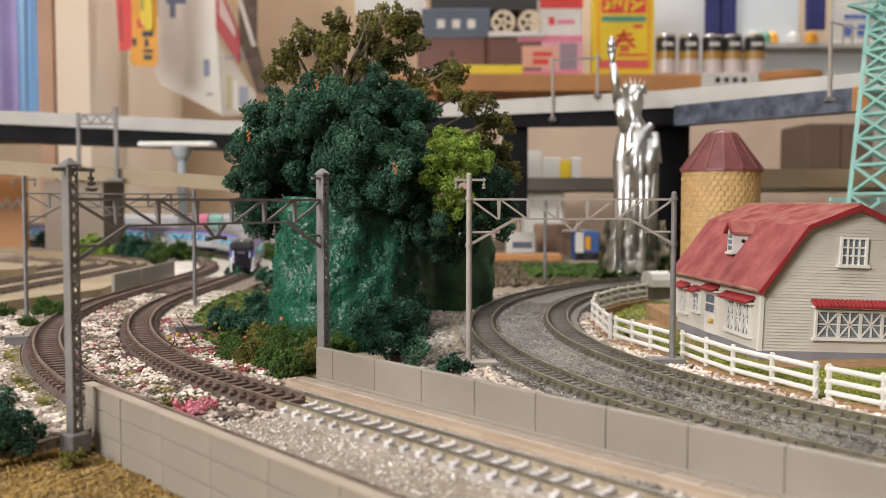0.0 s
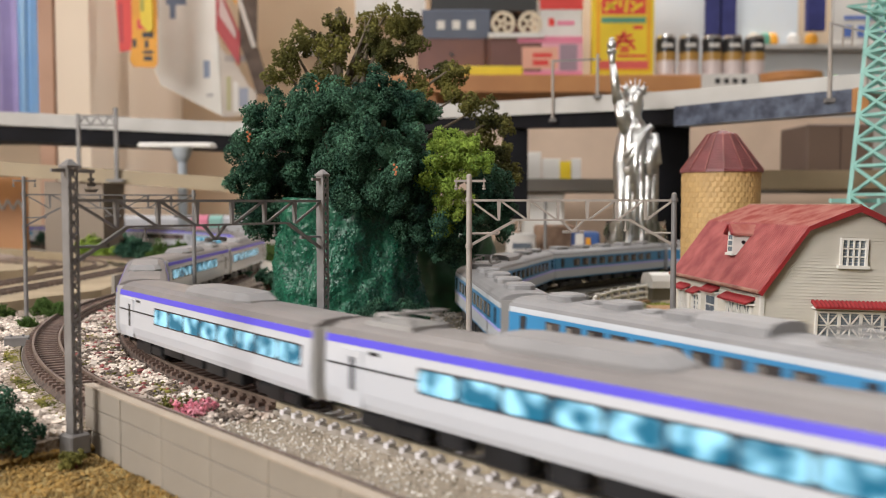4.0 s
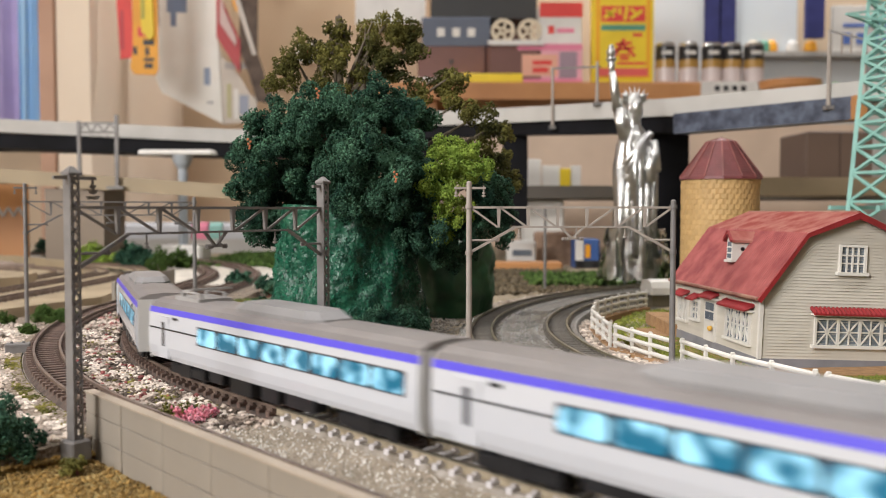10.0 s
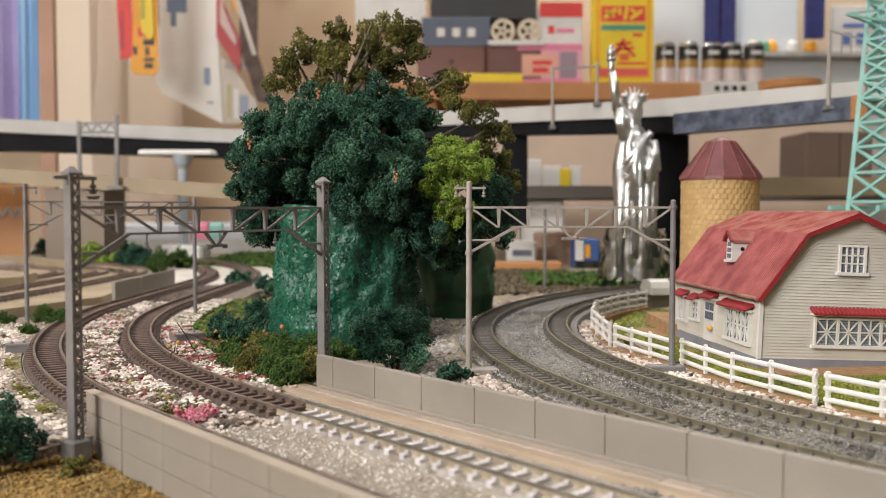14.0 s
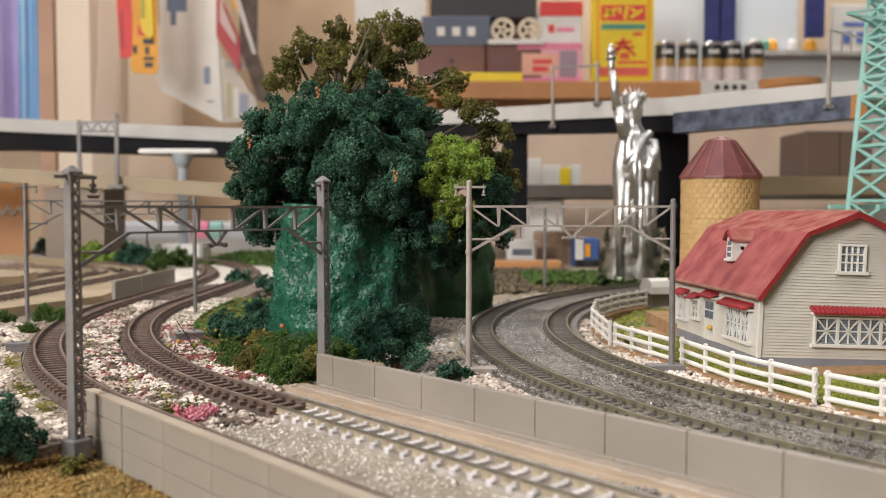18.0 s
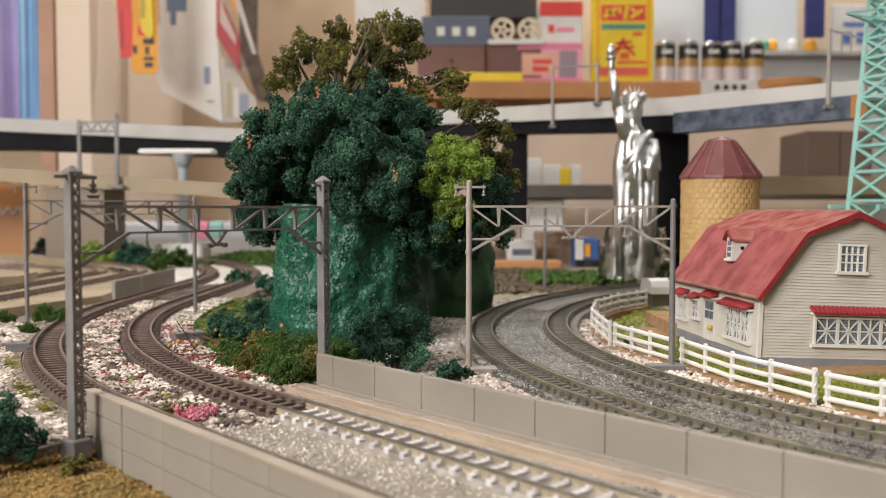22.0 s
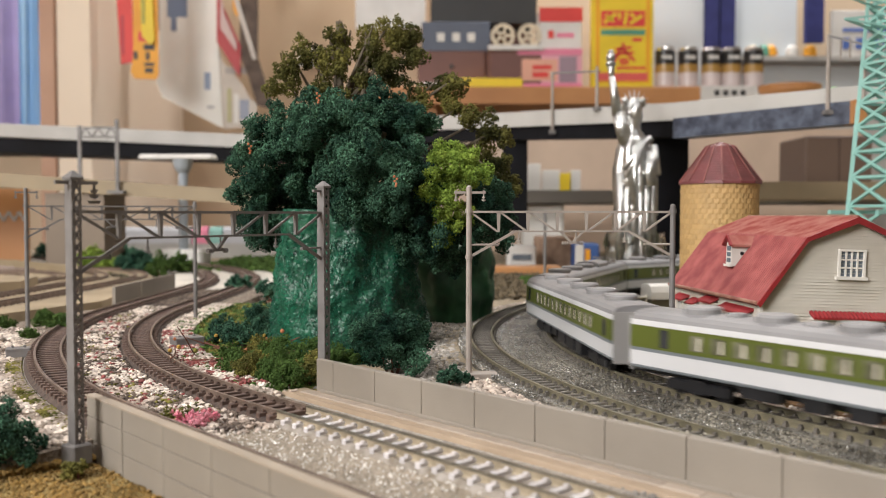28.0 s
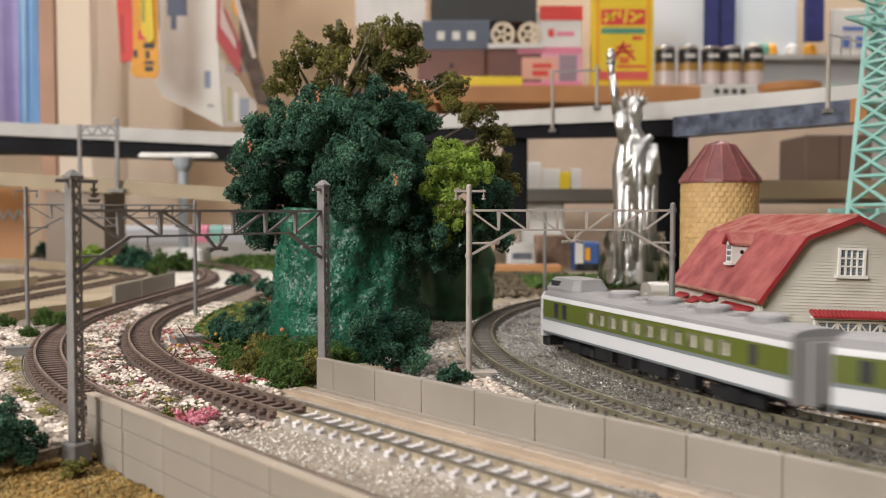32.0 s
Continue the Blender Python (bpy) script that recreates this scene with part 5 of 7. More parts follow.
def statue():
    """A plain draped figure with one arm up, in one mesh."""
    bm = bmesh.new()
    rows = []
    seg = 40
    for z, r, fold in ((0, 22, 0.16), (20, 20.5, 0.18), (60, 18.5, 0.18), (80, 17.5, 0.16), (100, 19.5, 0.12), (112, 19, 0.14), (122, 18, 0.08), (130, 17, 0.10), (140, 13, 0.05), (147, 7, 0.0), (152, 6.2, 0), (158, 8.6, 0), (166, 8.6, 0), (173, 6.5, 0), (177, 3, 0)):
        rows.append([bm.verts.new(((1 + fold * math.cos(9 * a + z * 0.01)) * r * math.cos(a) * 0.95, (1 + fold * math.cos(9 * a)) * r * 0.75 * math.sin(a), z)) for a in [2 * math.pi * i / seg for i in range(seg)]])
    for a, b in zip(rows, rows[1:]):
        for i in range(seg):
            bm.faces.new((a[i], a[(i + 1) % seg], b[(i + 1) % seg], b[i]))
    rod(bm, (-7, -2, 134), (-16, 0, 163), 7.8, 14, 5.2)
    rod(bm, (-16, 0, 161), (-22, 0, 196), 5.2, 14, 3.0)
    for k in range(4):      # the sleeve fallen back to the shoulder
        rod(bm, (-13 + k * 2, -4 + k, 142 - k * 2), (-19 + k * 3, -3, 156 - k * 5), 4.2, 10, 2.2)
    rod(bm, (-22, 0, 192), (-23, 0, 206), 2.0, 12, 3.6)
    rod(bm, (-23, 0, 206), (-23, 0, 209), 4.6, 12, 4.2)
    for k, r in ((213, 4.4), (217.5, 2.8)):
        bmesh.ops.create_icosphere(bm, subdivisions=3, radius=r, matrix=Matrix.Translation((-23, 0, k)))
    # face, hair in curls, and a rayed crown
    bmesh.ops.create_icosphere(bm, subdivisions=3, radius=7.4, matrix=Matrix.Translation((0, -3, 164)) @ Matrix.Diagonal((0.85, 1, 1.15, 1)))
    for k in range(26):
        a, h = 0.5 + k * 0.9, 158 + (k * 5.3) % 18
        bmesh.ops.create_icosphere(bm, subdivisions=2, radius=2.6 + (k % 3) * 0.5, matrix=Matrix.Translation((8.2 * math.cos(a), 2 + 6.5 * math.sin(a), h)))
    for k in range(9):
        a = radians(-80 + k * 20)
        rod(bm, (math.sin(a) * 7, 0, 168 + math.cos(a) * 4), (math.sin(a) * 15, 0, 170 + math.cos(a) * 14), 1.5, 6, 0.3)
    # mantle: slanting folds across the chest, hanging folds below the arms
    for k in range(6):
        rod(bm, (13 - k * 3.2, -9 - k * 0.7, 140 - k * 1.5), (-15 + k * 2.2, -13.5, 112 - k * 8), 3.4, 10, 2.4)
    for k in range(6):
        x = -15 + k * 6
        rod(bm, (x, -11.5 + abs(k - 2.5) * 1.5, 108 + 7 * (k % 2)), (x * 1.08, -14 + abs(k - 2.5) * 1.8, 8 + 9 * (k % 3)), 4.8 - 0.8 * (k % 2), 12, 3.2)
    for k in range(5):
        rod(bm, (11 + k * 2.4, -9 + k * 2.2, 128 - k * 3), (13 + k * 2.2, -10 + k * 2.4, 70 + 5 * (k % 2)), 3.4, 10, 1.8)
    rod(bm, (-14, -10, 98), (17, -12, 113), 4.4, 12, 3.2)
    box(bm, 6, 15, -18, -13, 96, 120)
    rod(bm, (16, -3, 132), (17, -12, 106), 6.4, 12, 5)
    bmesh.ops.transform(bm, matrix=Matrix.Diagonal((0.84, 0.84, 0.862, 1)), verts=bm.verts)
    tagged(part("statue", bm, M_CHROME, at=P(150.5, 715, -2.5, 0, 0, 8), smooth=True), "chromed draped statue figure holding up a torch", "statue")


statue()


def pylon():
    t = thing("transmission_tower", P(277, 560, -2.5, 0, 0, 20), "teal plastic lattice transmission tower", "pylon")

    def half(z):
        return 20.5 - z * 0.055 if z < 130 else 13.35 - (z - 130) * 0.05
    for sx in (-1, 1):
        for sy in (-1, 1):
            bm = bmesh.new()
            bar(bm, (sx * half(0), sy * half(0), 0), (sx * half(130), sy * half(130), 130), 2.6)
            bar(bm, (sx * half(130), sy * half(130), 130), (sx * half(196), sy * half(196), 196), 2.3)
            part("leg", bm, M_TEAL, t)
    levels = [0, 24, 46, 66, 84, 100, 115, 130, 142, 154, 166, 178, 190]
    for a, b in zip(levels, levels[1:]):
        for f in range(4):
            m = Matrix.Rotation(f * math.pi / 2, 4, "Z")
            ha, hb = half(a), half(b)
            for p, q, w in (((-ha, -ha, a), (hb, -hb, b), 1.6), ((ha, -ha, a), (-hb, -hb, b), 1.6), ((-hb, -hb, b), (hb, -hb, b), 1.7)):
                bm = bmesh.new()
                bar(bm, m @ Vector(p), m @ Vector(q), w)
                part("bracing_bar", bm, M_TEAL, t)
    bm = bmesh.new()
    for y in (-19, 19):
        box(bm, -30, 30, y - 1.2, y + 1.2, 61, 63.5)
    part("platform_bar", bm, M_TEAL, t)
    for z in (174, 188):
        for s in (-1, 1):
            bm = bmesh.new()
            bar(bm, (s * 7, -6, z), (s * 38, 0, z + 4), 1.2)
            bar(bm, (s * 7, 6, z), (s * 38, 0, z + 4), 1.2)
            bar(bm, (s * 7, 0, z + 9), (s * 38, 0, z + 4), 1.2)
            for k in range(1, 4):
                bar(bm, (s * (7 + 7.5 * k), -6 + 1.5 * k, z + k), (s * (7 + 7.5 * k), 0, z + 9 - 1.2 * k), 0.8)
            part("crossarm", bm, M_TEAL, t)


pylon()

# ---------------------------------------------------------------- the room behind
M_PLASTER = mat("warm_beige_wall", (0.59, 0.455, 0.32), (0.54, 0.415, 0.29), 0.85, scale=3, bump=0.05, bump_scale=100)
M_COLUMN = mat("pale_peach_wall", (0.84, 0.71, 0.57), (0.8, 0.67, 0.53), 0.8, scale=3)
M_CEILING = mat("greyed_white_ceiling", (0.6, 0.59, 0.57), (0.56, 0.55, 0.53), 0.9, scale=3)
M_FLOOR = mat("brown_floor", (0.25, 0.18, 0.12), (0.2, 0.14, 0.09), 0.6, scale=6)
M_WOOD = mat("orange_wood_board", (0.50, 0.24, 0.09), (0.40, 0.18, 0.065), 0.5, scale=8)
M_DOORWOOD = mat("pinkish_wood_frame", (0.52, 0.31, 0.21), (0.45, 0.26, 0.17), 0.5, scale=8)
M_DARK = mat("near_black_board", (0.009, 0.009, 0.012), (0.005, 0.005, 0.006), 0.7, scale=30, spec=0.15)
M_SLATE = mat("slate_blue_painted_beam", (0.10, 0.12, 0.165), (0.03, 0.035, 0.055), 0.3, scale=120, bump=0.4, bump_scale=500)
M_GREY_DECK = mat("pale_grey_viaduct", (0.48, 0.465, 0.44), (0.40, 0.385, 0.36), 0.6, scale=20)
M_TAN_DECK = mat("tan_grey_viaduct", (0.33, 0.26, 0.165), (0.28, 0.22, 0.14), 0.6, scale=20)
M_PALE_BLUE = mat("pale_grey_blue_cupboard", (0.68, 0.73, 0.76), (0.64, 0.69, 0.72), 0.5, scale=4)
M_NAVY = mat("navy_fabric", (0.03, 0.035, 0.16), (0.02, 0.025, 0.12), 0.8, scale=30)
M_PURPLE = mat("lilac_curtain", (0.50, 0.43, 0.70), (0.38, 0.32, 0.56), 0.9, scale=8)
M_SKYBLUE = mat("window_lit_pale_blue_curtain", (0.52, 0.76, 0.98), (0.46, 0.70, 0.95), 0.9, scale=8)


def slab(name, x0, x1, y0, y1, z0, z1, m, label, category="wall", kind="structure"):
    bm = bmesh.new()
    box(bm, x0, x1, y0, y1, z0, z1)
    return tagged(part(name, bm, m), label, category, kind=kind)


slab("floor", -2000, 2500, -2000, 3000, -920, -900, M_FLOOR, "brown wooden floor of the room", "floor")
# ceiling, south and east walls are unseen; their tones are lowered to cut fill
slab("ceiling", -2000, 2500, -2000, 3000, 1650, 1700, M_CEILING, "unseen room ceiling, greyed to cut bounced light", "ceiling")
slab("wall_north", -2000, 2500, 3000, 3100, -900, 1650, M_PLASTER, "warm beige plaster wall")
slab("wall_south", -2000, 2500, -2100, -2000, -900, 1650, M_FLOOR, "unseen brown room wall, darkened to cut bounced light")
slab("wall_east", 2500, 2600, -2000, 3000, -900, 1650, M_FLOOR, "unseen brown room wall, darkened to cut bounced light")
slab("wall_west", -2100, -2000, -2000, 3000, -900, 1650, M_PLASTER, "warm beige plaster wall")


def box_thing(name, x0, x1, y0, y1, z0, z1, m, label, category, group="", bevel=2.0):
    """A box on its base, with softened edges; returns it and its middle in x."""
    t = thing(name, P((x0 + x1) / 2, (y0 + y1) / 2, z0), label, category, group)
    w, d, h = (x1 - x0) / 2, (y1 - y0) / 2, z1 - z0
    bm = bmesh.new()
    bevel_box(bm, -w, w, -d, d, 0, h, min(bevel, w * 0.2, d * 0.2, h * 0.2))
    part("body", bm, m, t)
    return t, w, d, h


def patch_on(t, name, w0, w1, h0, h1, d, m, thick=1.5):
    """A flat piece on the front of a box thing."""
    bm = bmesh.new()
    box(bm, w0, w1, -d - thick, -d + 0.5, h0, h1)
    return part(name, bm, m, t)


def plain(name, c, rough=0.5, **k):
    return mat(name, c, tuple(v * 0.85 for v in c), rough, scale=12, **k)


M_YELLOW, M_ORANGE_Y, M_PAPER = plain("yellow_print", (0.85, 0.62, 0.03)), plain("amber_print", (0.85, 0.38, 0.02)), plain("white_paper", (0.74, 0.72, 0.68))
M_PRINT_RED, M_PRINT_PINK, M_PRINT_GREEN = plain("red_print", (0.75, 0.06, 0.05)), plain("pink_print", (0.80, 0.24, 0.36)), plain("green_print", (0.10, 0.32, 0.22))
M_MAROON, M_BLUEGREY, M_CREAM = plain("maroon_leatherette", (0.17, 0.075, 0.06)), plain("blue_grey_box", (0.10, 0.12, 0.17)), plain("cream_plastic", (0.72, 0.62, 0.46))
M_CAN_BLACK, M_CAN_GOLD, M_CAN_WHITE = plain("black_can_print", (0.03, 0.028, 0.028), 0.3), plain("gold_can_print", (0.45, 0.26, 0.07), 0.3), plain("pale_can_print", (0.68, 0.58, 0.56), 0.3)
M_INK = plain("black_ink", (0.03, 0.03, 0.03))
M_BLUE_INK = plain("blue_ink", (0.10, 0.18, 0.50))
M_BOARD_WHITE = mat("cream_white_board", (0.82, 0.82, 0.78), (0.74, 0.73, 0.68), 0.7, scale=8)


def wall_shelf():
    t = thing("wall_shelf", P(270, 2190, 314), "orange wooden wall shelf carrying boxes and cans", "shelf")
    bm = bmesh.new()
    bevel_box(bm, -420, 330, -95, 800, 0, 40, 4)
    part("board", bm, M_WOOD, t)
    for x in (-300, 250):
        bm = bmesh.new()
        box(bm, x - 15, x + 15, -60, 790, -60, 0)
        part("bracket", bm, M_WOOD, t)


wall_shelf()
box_thing("tray", 21, 184, 2100, 2160, 354, 374, M_YELLOW, "bright yellow flat tray on the shelf", "tray")
box_thing("paper_stack", -60, 20, 2105, 2170, 354, 364, M_PAPER, "stack of white paper on the shelf", "paper")
for x0, x1 in ((-60, 101), (103, 172)):
    t, w, d, h = box_thing("drawer_box", x0, x1, 2165, 2290, 354, 448, M_MAROON, "dark maroon drawer box with a round knob", "box", "maroon drawer boxes")
    bm = bmesh.new()
    rod(bm, (0, -d - 6, h * 0.6), (0, -d, h * 0.6), 5, 12)
    part("knob", bm, M_INK, t)
t, w, d, h = box_thing("storage_box", -50, 112, 2165, 2280, 448, 516, M_BLUEGREY, "blue-grey storage box with three pale labels", "box")
for k in (-1, 0, 1):
    patch_on(t, "dot", k * 36 - 9, k * 36 + 9, 22, 42, d, M_PAPER)
for x in (139, 201):
    t = thing("film_reel", P(x, 2118, 446), "cream film reel with cut-out spokes", "reel", "film reels")
    bm = bmesh.new()
    seg = 32
    for r0, r1 in ((20, 28), (4, 9)):
        for i in range(seg):
            a0, a1 = 2 * math.pi * i / seg, 2 * math.pi * (i + 1) / seg
            pts = []
            for y in (-4, 4):
                pts += [(r0 * math.cos(a0), y, 28 + r0 * math.sin(a0)), (r1 * math.cos(a0), y, 28 + r1 * math.sin(a0)), (r1 * math.cos(a1), y, 28 + r1 * math.sin(a1)), (r0 * math.cos(a1), y, 28 + r0 * math.sin(a1))]
            hull(bm, pts, BOX)
    part("rim", bm, M_CREAM, t)
    for k in range(5):
        a = 2 * math.pi * k / 5
        bm = bmesh.new()
        bar(bm, (8 * math.cos(a), 0, 28 + 8 * math.sin(a)), (21 * math.cos(a), 0, 28 + 21 * math.sin(a)), 7)
        part("spoke", bm, M_CREAM, t)
t, w, d, h = box_thing("reel_rack", 108, 228, 2105, 2135, 354, 446, M_MAROON, "maroon box under the two reels", "box")
t, w, d, h = box_thing("carton", 225, 323, 2118, 2200, 444, 538, M_PAPER, "white carton with a red lid", "box")
patch_on(t, "lid", -w - 1, w + 1, h - 32, h + 1, d, M_PRINT_RED)
patch_on(t, "mark", -30, -16, 24, 42, d, M_PRINT_RED)
patch_on(t, "line_of_print", -10, 30, 26, 36, d, M_PRINT_PINK)
t, w, d, h = box_thing("carton", 172, 322, 2106, 2116, 354, 442, plain("pink_print", (0.82, 0.40, 0.48)), "pink printed carton with a picture", "box")
patch_on(t, "top_band", -w, w, h - 14, h, d, M_PRINT_PINK)
patch_on(t, "bottom_band", -w, w, 0, 8, d, M_PRINT_PINK)
patch_on(t, "panel", -w + 10, 18, 14, h - 24, d, plain("peach_print", (0.80, 0.42, 0.30)))
patch_on(t, "line_of_print", -40, -4, 22, 34, d + 0.6, M_PRINT_RED)
patch_on(t, "line_of_print", -40, 4, 40, 50, d + 0.6, M_PRINT_RED)
patch_on(t, "picture", 22, 62, 10, h - 18, d, plain("brown_lilac_print", (0.35, 0.25, 0.30)))
t, w, d, h = box_thing("poster_box", 344, 486, 2104, 2135, 354, 575, M_YELLOW, "yellow poster board with red and green print", "poster")
patch_on(t, "border", -w + 9, w - 9, 10, h - 8, d, M_ORANGE_Y)
patch_on(t, "field", -w + 17, w - 17, 30, h - 8, d + 0.5, M_YELLOW)
patch_on(t, "title_band", -w + 20, w - 20, 138, 174, d + 1.0, M_PRINT_RED)
patch_on(t, "green_band", -w + 20, w - 20, 118, 131, d + 1.0, M_PRINT_GREEN)
patch_on(t, "bottom_band", -w + 14, w - 14, 14, 32, d + 1.0, plain("coral_print", (0.75, 0.12, 0.10)))
patch_on(t, "line_of_print", -14, w - 18, 40, 46, d + 1.0, M_PRINT_RED)
patch_on(t, "line_of_print", 22, 44, 104, 112, d + 1.0, M_PRINT_RED)
for x0, z0, x1, z1, wide, m in ((-42, 148, -18, 166, 9, M_YELLOW), (-40, 164, -22, 150, 6, M_YELLOW), (-8, 168, -8, 156, 7, M_YELLOW), (8, 170, 4, 144, 8, M_YELLOW), (18, 166, 26, 160, 7, M_YELLOW), (18, 146, 42, 162, 8, M_YELLOW),
                                (-16, 86, 18, 90, 6, M_PRINT_RED), (-20, 74, 24, 78, 6, M_PRINT_RED), (2, 98, -22, 54, 7, M_PRINT_RED), (2, 84, 26, 60, 7, M_PRINT_RED), (-6, 62, 12, 62, 6, M_PRINT_RED), (-6, 54, 12, 54, 6, M_PRINT_RED)):
    bm = bmesh.new()
    a = math.atan2(z1 - z0, x1 - x0)
    q = Matrix.Translation((x0, -d - 3.4, z0)) @ Matrix.Rotation(-a, 4, "Y")
    bevel_box(bm, -wide * 0.3, math.hypot(x1 - x0, z1 - z0) + wide * 0.3, 0, 1.2, -wide / 2, wide / 2, 0.4, q)
    part("stroke", bm, m, t)


def can():
    t = thing("drink_can", P(518, 2125, 354), "black, gold and pale printed drink can on the shelf", "can", "drink cans in a row")
    bm = bmesh.new()
    turned(bm, [(21, 0), (23, 3), (23, 34)], 28)
    part("lower_print", bm, M_CAN_WHITE, t, smooth=False)
    bm = bmesh.new()
    turned(bm, [(23.1, 34), (23.1, 53)], 28)
    part("gold_band", bm, M_CAN_GOLD, t)
    bm = bmesh.new()
    turned(bm, [(23, 53), (23, 85)], 28)
    part("upper_print", bm, M_CAN_BLACK, t)
    bm = bmesh.new()
    turned(bm, [(23, 85), (20.5, 90), (20.5, 92), (18.5, 92), (18, 90)], 28)
    part("lid", bm, M_STEEL, t)
    bm = bmesh.new()
    box(bm, -13, 11, -23.8, -20, 64, 72)
    part("letter_bar", bm, M_PAPER, t)
    return t


c0 = can()
for x in (572, 626, 673, 724):
    copy_thing(c0, P(x, 2125, 354))
box_thing("paper_sheet", 104, 232, 2096, 2103, 438, 449, M_PAPER, "white paper edge under the two reels", "paper", bevel=0.5)
box_thing("projector", -30, 226, 2200, 2330, 520, 640, M_INK, "black appliance on the stacked boxes", "appliance")
box_thing("stand", -30, 226, 2300, 2420, 354, 520, M_MAROON, "dark stand under the black appliance", "box")
slab("cupboard_1", 500, 700, 2450, 2800, 340, 760, M_PALE_BLUE, "pale grey-blue cupboard door", "cupboard")
slab("cupboard_2", 786, 970, 2500, 2800, 486, 760, M_PALE_BLUE, "pale grey-blue cupboard door", "cupboard")
slab("curtain_strip", 702, 738, 2440, 2460, 340, 760, M_NAVY, "navy blue cloth strip", "cloth")
slab("curtain_strip", 744, 782, 2440, 2460, 340, 760, M_NAVY, "navy blue cloth strip", "cloth")
slab("curtain_strip", 972, 1020, 2440, 2460, 520, 760, M_NAVY, "navy blue cloth strip", "cloth")
slab("ledge", 785, 1400, 2455, 2530, 474, 486, M_GREY_DECK, "grey ledge under the cupboards", "ledge")
slab("wall_panel", 500, 1500, 2520, 2540, -300, 474, mat("pale_blue_grey_wall", (0.66, 0.69, 0.70), (0.6, 0.63, 0.64), 0.8, scale=4), "grey wall panel below the ledge", "wall")
t, w, d, h = box_thing("sign", 1050, 1260, 2462, 2477, 486, 610, M_PAPER, "white sign with blue print on the ledge", "sign")
for k in range(4):
    patch_on(t, "letter_bar", -76 + k * 36, -52 + k * 36, 20, 50, d, M_BLUE_INK)
patch_on(t, "line_of_print", -76, 60, 66, 76, d, M_BLUE_INK)
for x, m in ((820, M_CREAM), (868, M_ORANGE_Y), (925, M_PAPER), (972, M_ORANGE_Y), (850, M_PRINT_GREEN)):
    bm = bmesh.new()
    turned(bm, [(12, 0), (17, 8), (16, 24), (8, 34)], 20)
    tagged(part("figurine", bm, m, at=P(x * 1.03, 2485, 486)), "small rounded coloured ornament on the ledge", "ornament", "ornaments on the ledge")
bm = bmesh.new()
turned(bm, [(50, 0), (58, 12), (60, 24), (56, 24), (46, 4)], 32)
tagged(part("bowl", bm, M_WOOD, at=P(690, 1810, 290)), "flat brown bowl on a stand", "bowl")
slab("bowl_stand", 600, 900, 1760, 1880, -900, 290, M_GREY_DECK, "pale grey stand behind the viaduct", "stand")
for x in (770, 802):
    bm = bmesh.new()
    turned(bm, [(9, 0), (12, 6), (10, 14), (4, 18)], 16)
    tagged(part("ornament", bm, plain("bright_green_glass", (0.35, 0.8, 0.25), 0.2), at=P(x, 1790, 290)), "small bright green ornament", "ornament")
t, w, d, h = box_thing("price_card", 592, 722, 2088, 2092, 322, 354, M_PAPER, "white card hung below the cans", "card", bevel=0.5)
for k in range(4):
    patch_on(t, "letter_bar", -34 + k * 20, -22 + k * 20, 10, 22, d, M_INK, 0.6)

# left corner of the room
slab("column_1", -784, -716, 1850, 2600, -900, 1650, M_COLUMN, "pale peach corner column", "column")
slab("wall_recess", -716, -330, 2500, 2600, -900, 1650, M_PLASTER, "warm beige wall behind the flags", "wall")
slab("window_frame_1", -816, -786, 1840, 1875, -900, 1650, M_DOORWOOD, "pinkish wooden window frame", "window frame")


def curtain(x0, x1, y, m, label):
    bm = bmesh.new()
    n = 40
    rows = []
    for i in range(n + 1):
        x = x0 + (x1 - x0) * i / n
        w = math.sin(i * 0.9) * 9 + math.sin(i * 0.37) * 7
        rows.append([bm.verts.new((x, y + w, 236)), bm.verts.new((x + 5 * math.sin(i), y + w * 0.7, 1500)), bm.verts.new((x + 5 * math.sin(i), y + w * 0.7 + 3, 1500)), bm.verts.new((x, y + w + 3, 236))])
    for a, b in zip(rows, rows[1:]):
        for i in range(4):
            bm.faces.new((a[i], b[i], b[(i + 1) % 4], a[(i + 1) % 4]))
    tagged(part("curtain", bm, m, smooth=False), label, "curtain")


curtain(-1150, -884, 1920, M_PURPLE, "lilac curtain hanging beside the window frame")
# the window light on this blue edge is part of its bright colour
curtain(-884, -826, 1900, M_SKYBLUE, "sky blue curtain edge, window light put into its pale colour")
slab("window_wall", -2000, -790, 1990, 2050, -900, 1650, M_PLASTER, "warm beige wall behind the curtain", "wall")


def hanging(name, outline, y, m, label, category, bars=()):
    """A flat hung piece: an outline in x, z with a little thickness, and bars of print on it."""
    n = len(outline)
    x0 = sum(p[0] for p in outline) / n
    t = thing(name, P(x0, y, min(p[1] for p in outline)), label, category)
    z0 = min(p[1] for p in outline)
    bm = bmesh.new()
    pts = [(x - x0, -1.5, z - z0) for x, z in outline] + [(x - x0, 1.5, z - z0) for x, z in outline]
    hull(bm, pts, [tuple(range(n)), tuple(range(2 * n - 1, n - 1, -1))] + [(i, i + n, (i + 1) % n + n, (i + 1) % n) for i in range(n)])
    bmesh.ops.recalc_face_normals(bm, faces=bm.faces)
    part("sheet", bm, m, t)
    for a0, a1, b0, b1, mm in bars:
        bm = bmesh.new()
        box(bm, a0 - x0, a1 - x0, -2.4, -1.0, b0 - z0, b1 - z0)
        part("print_bar", bm, mm, t)


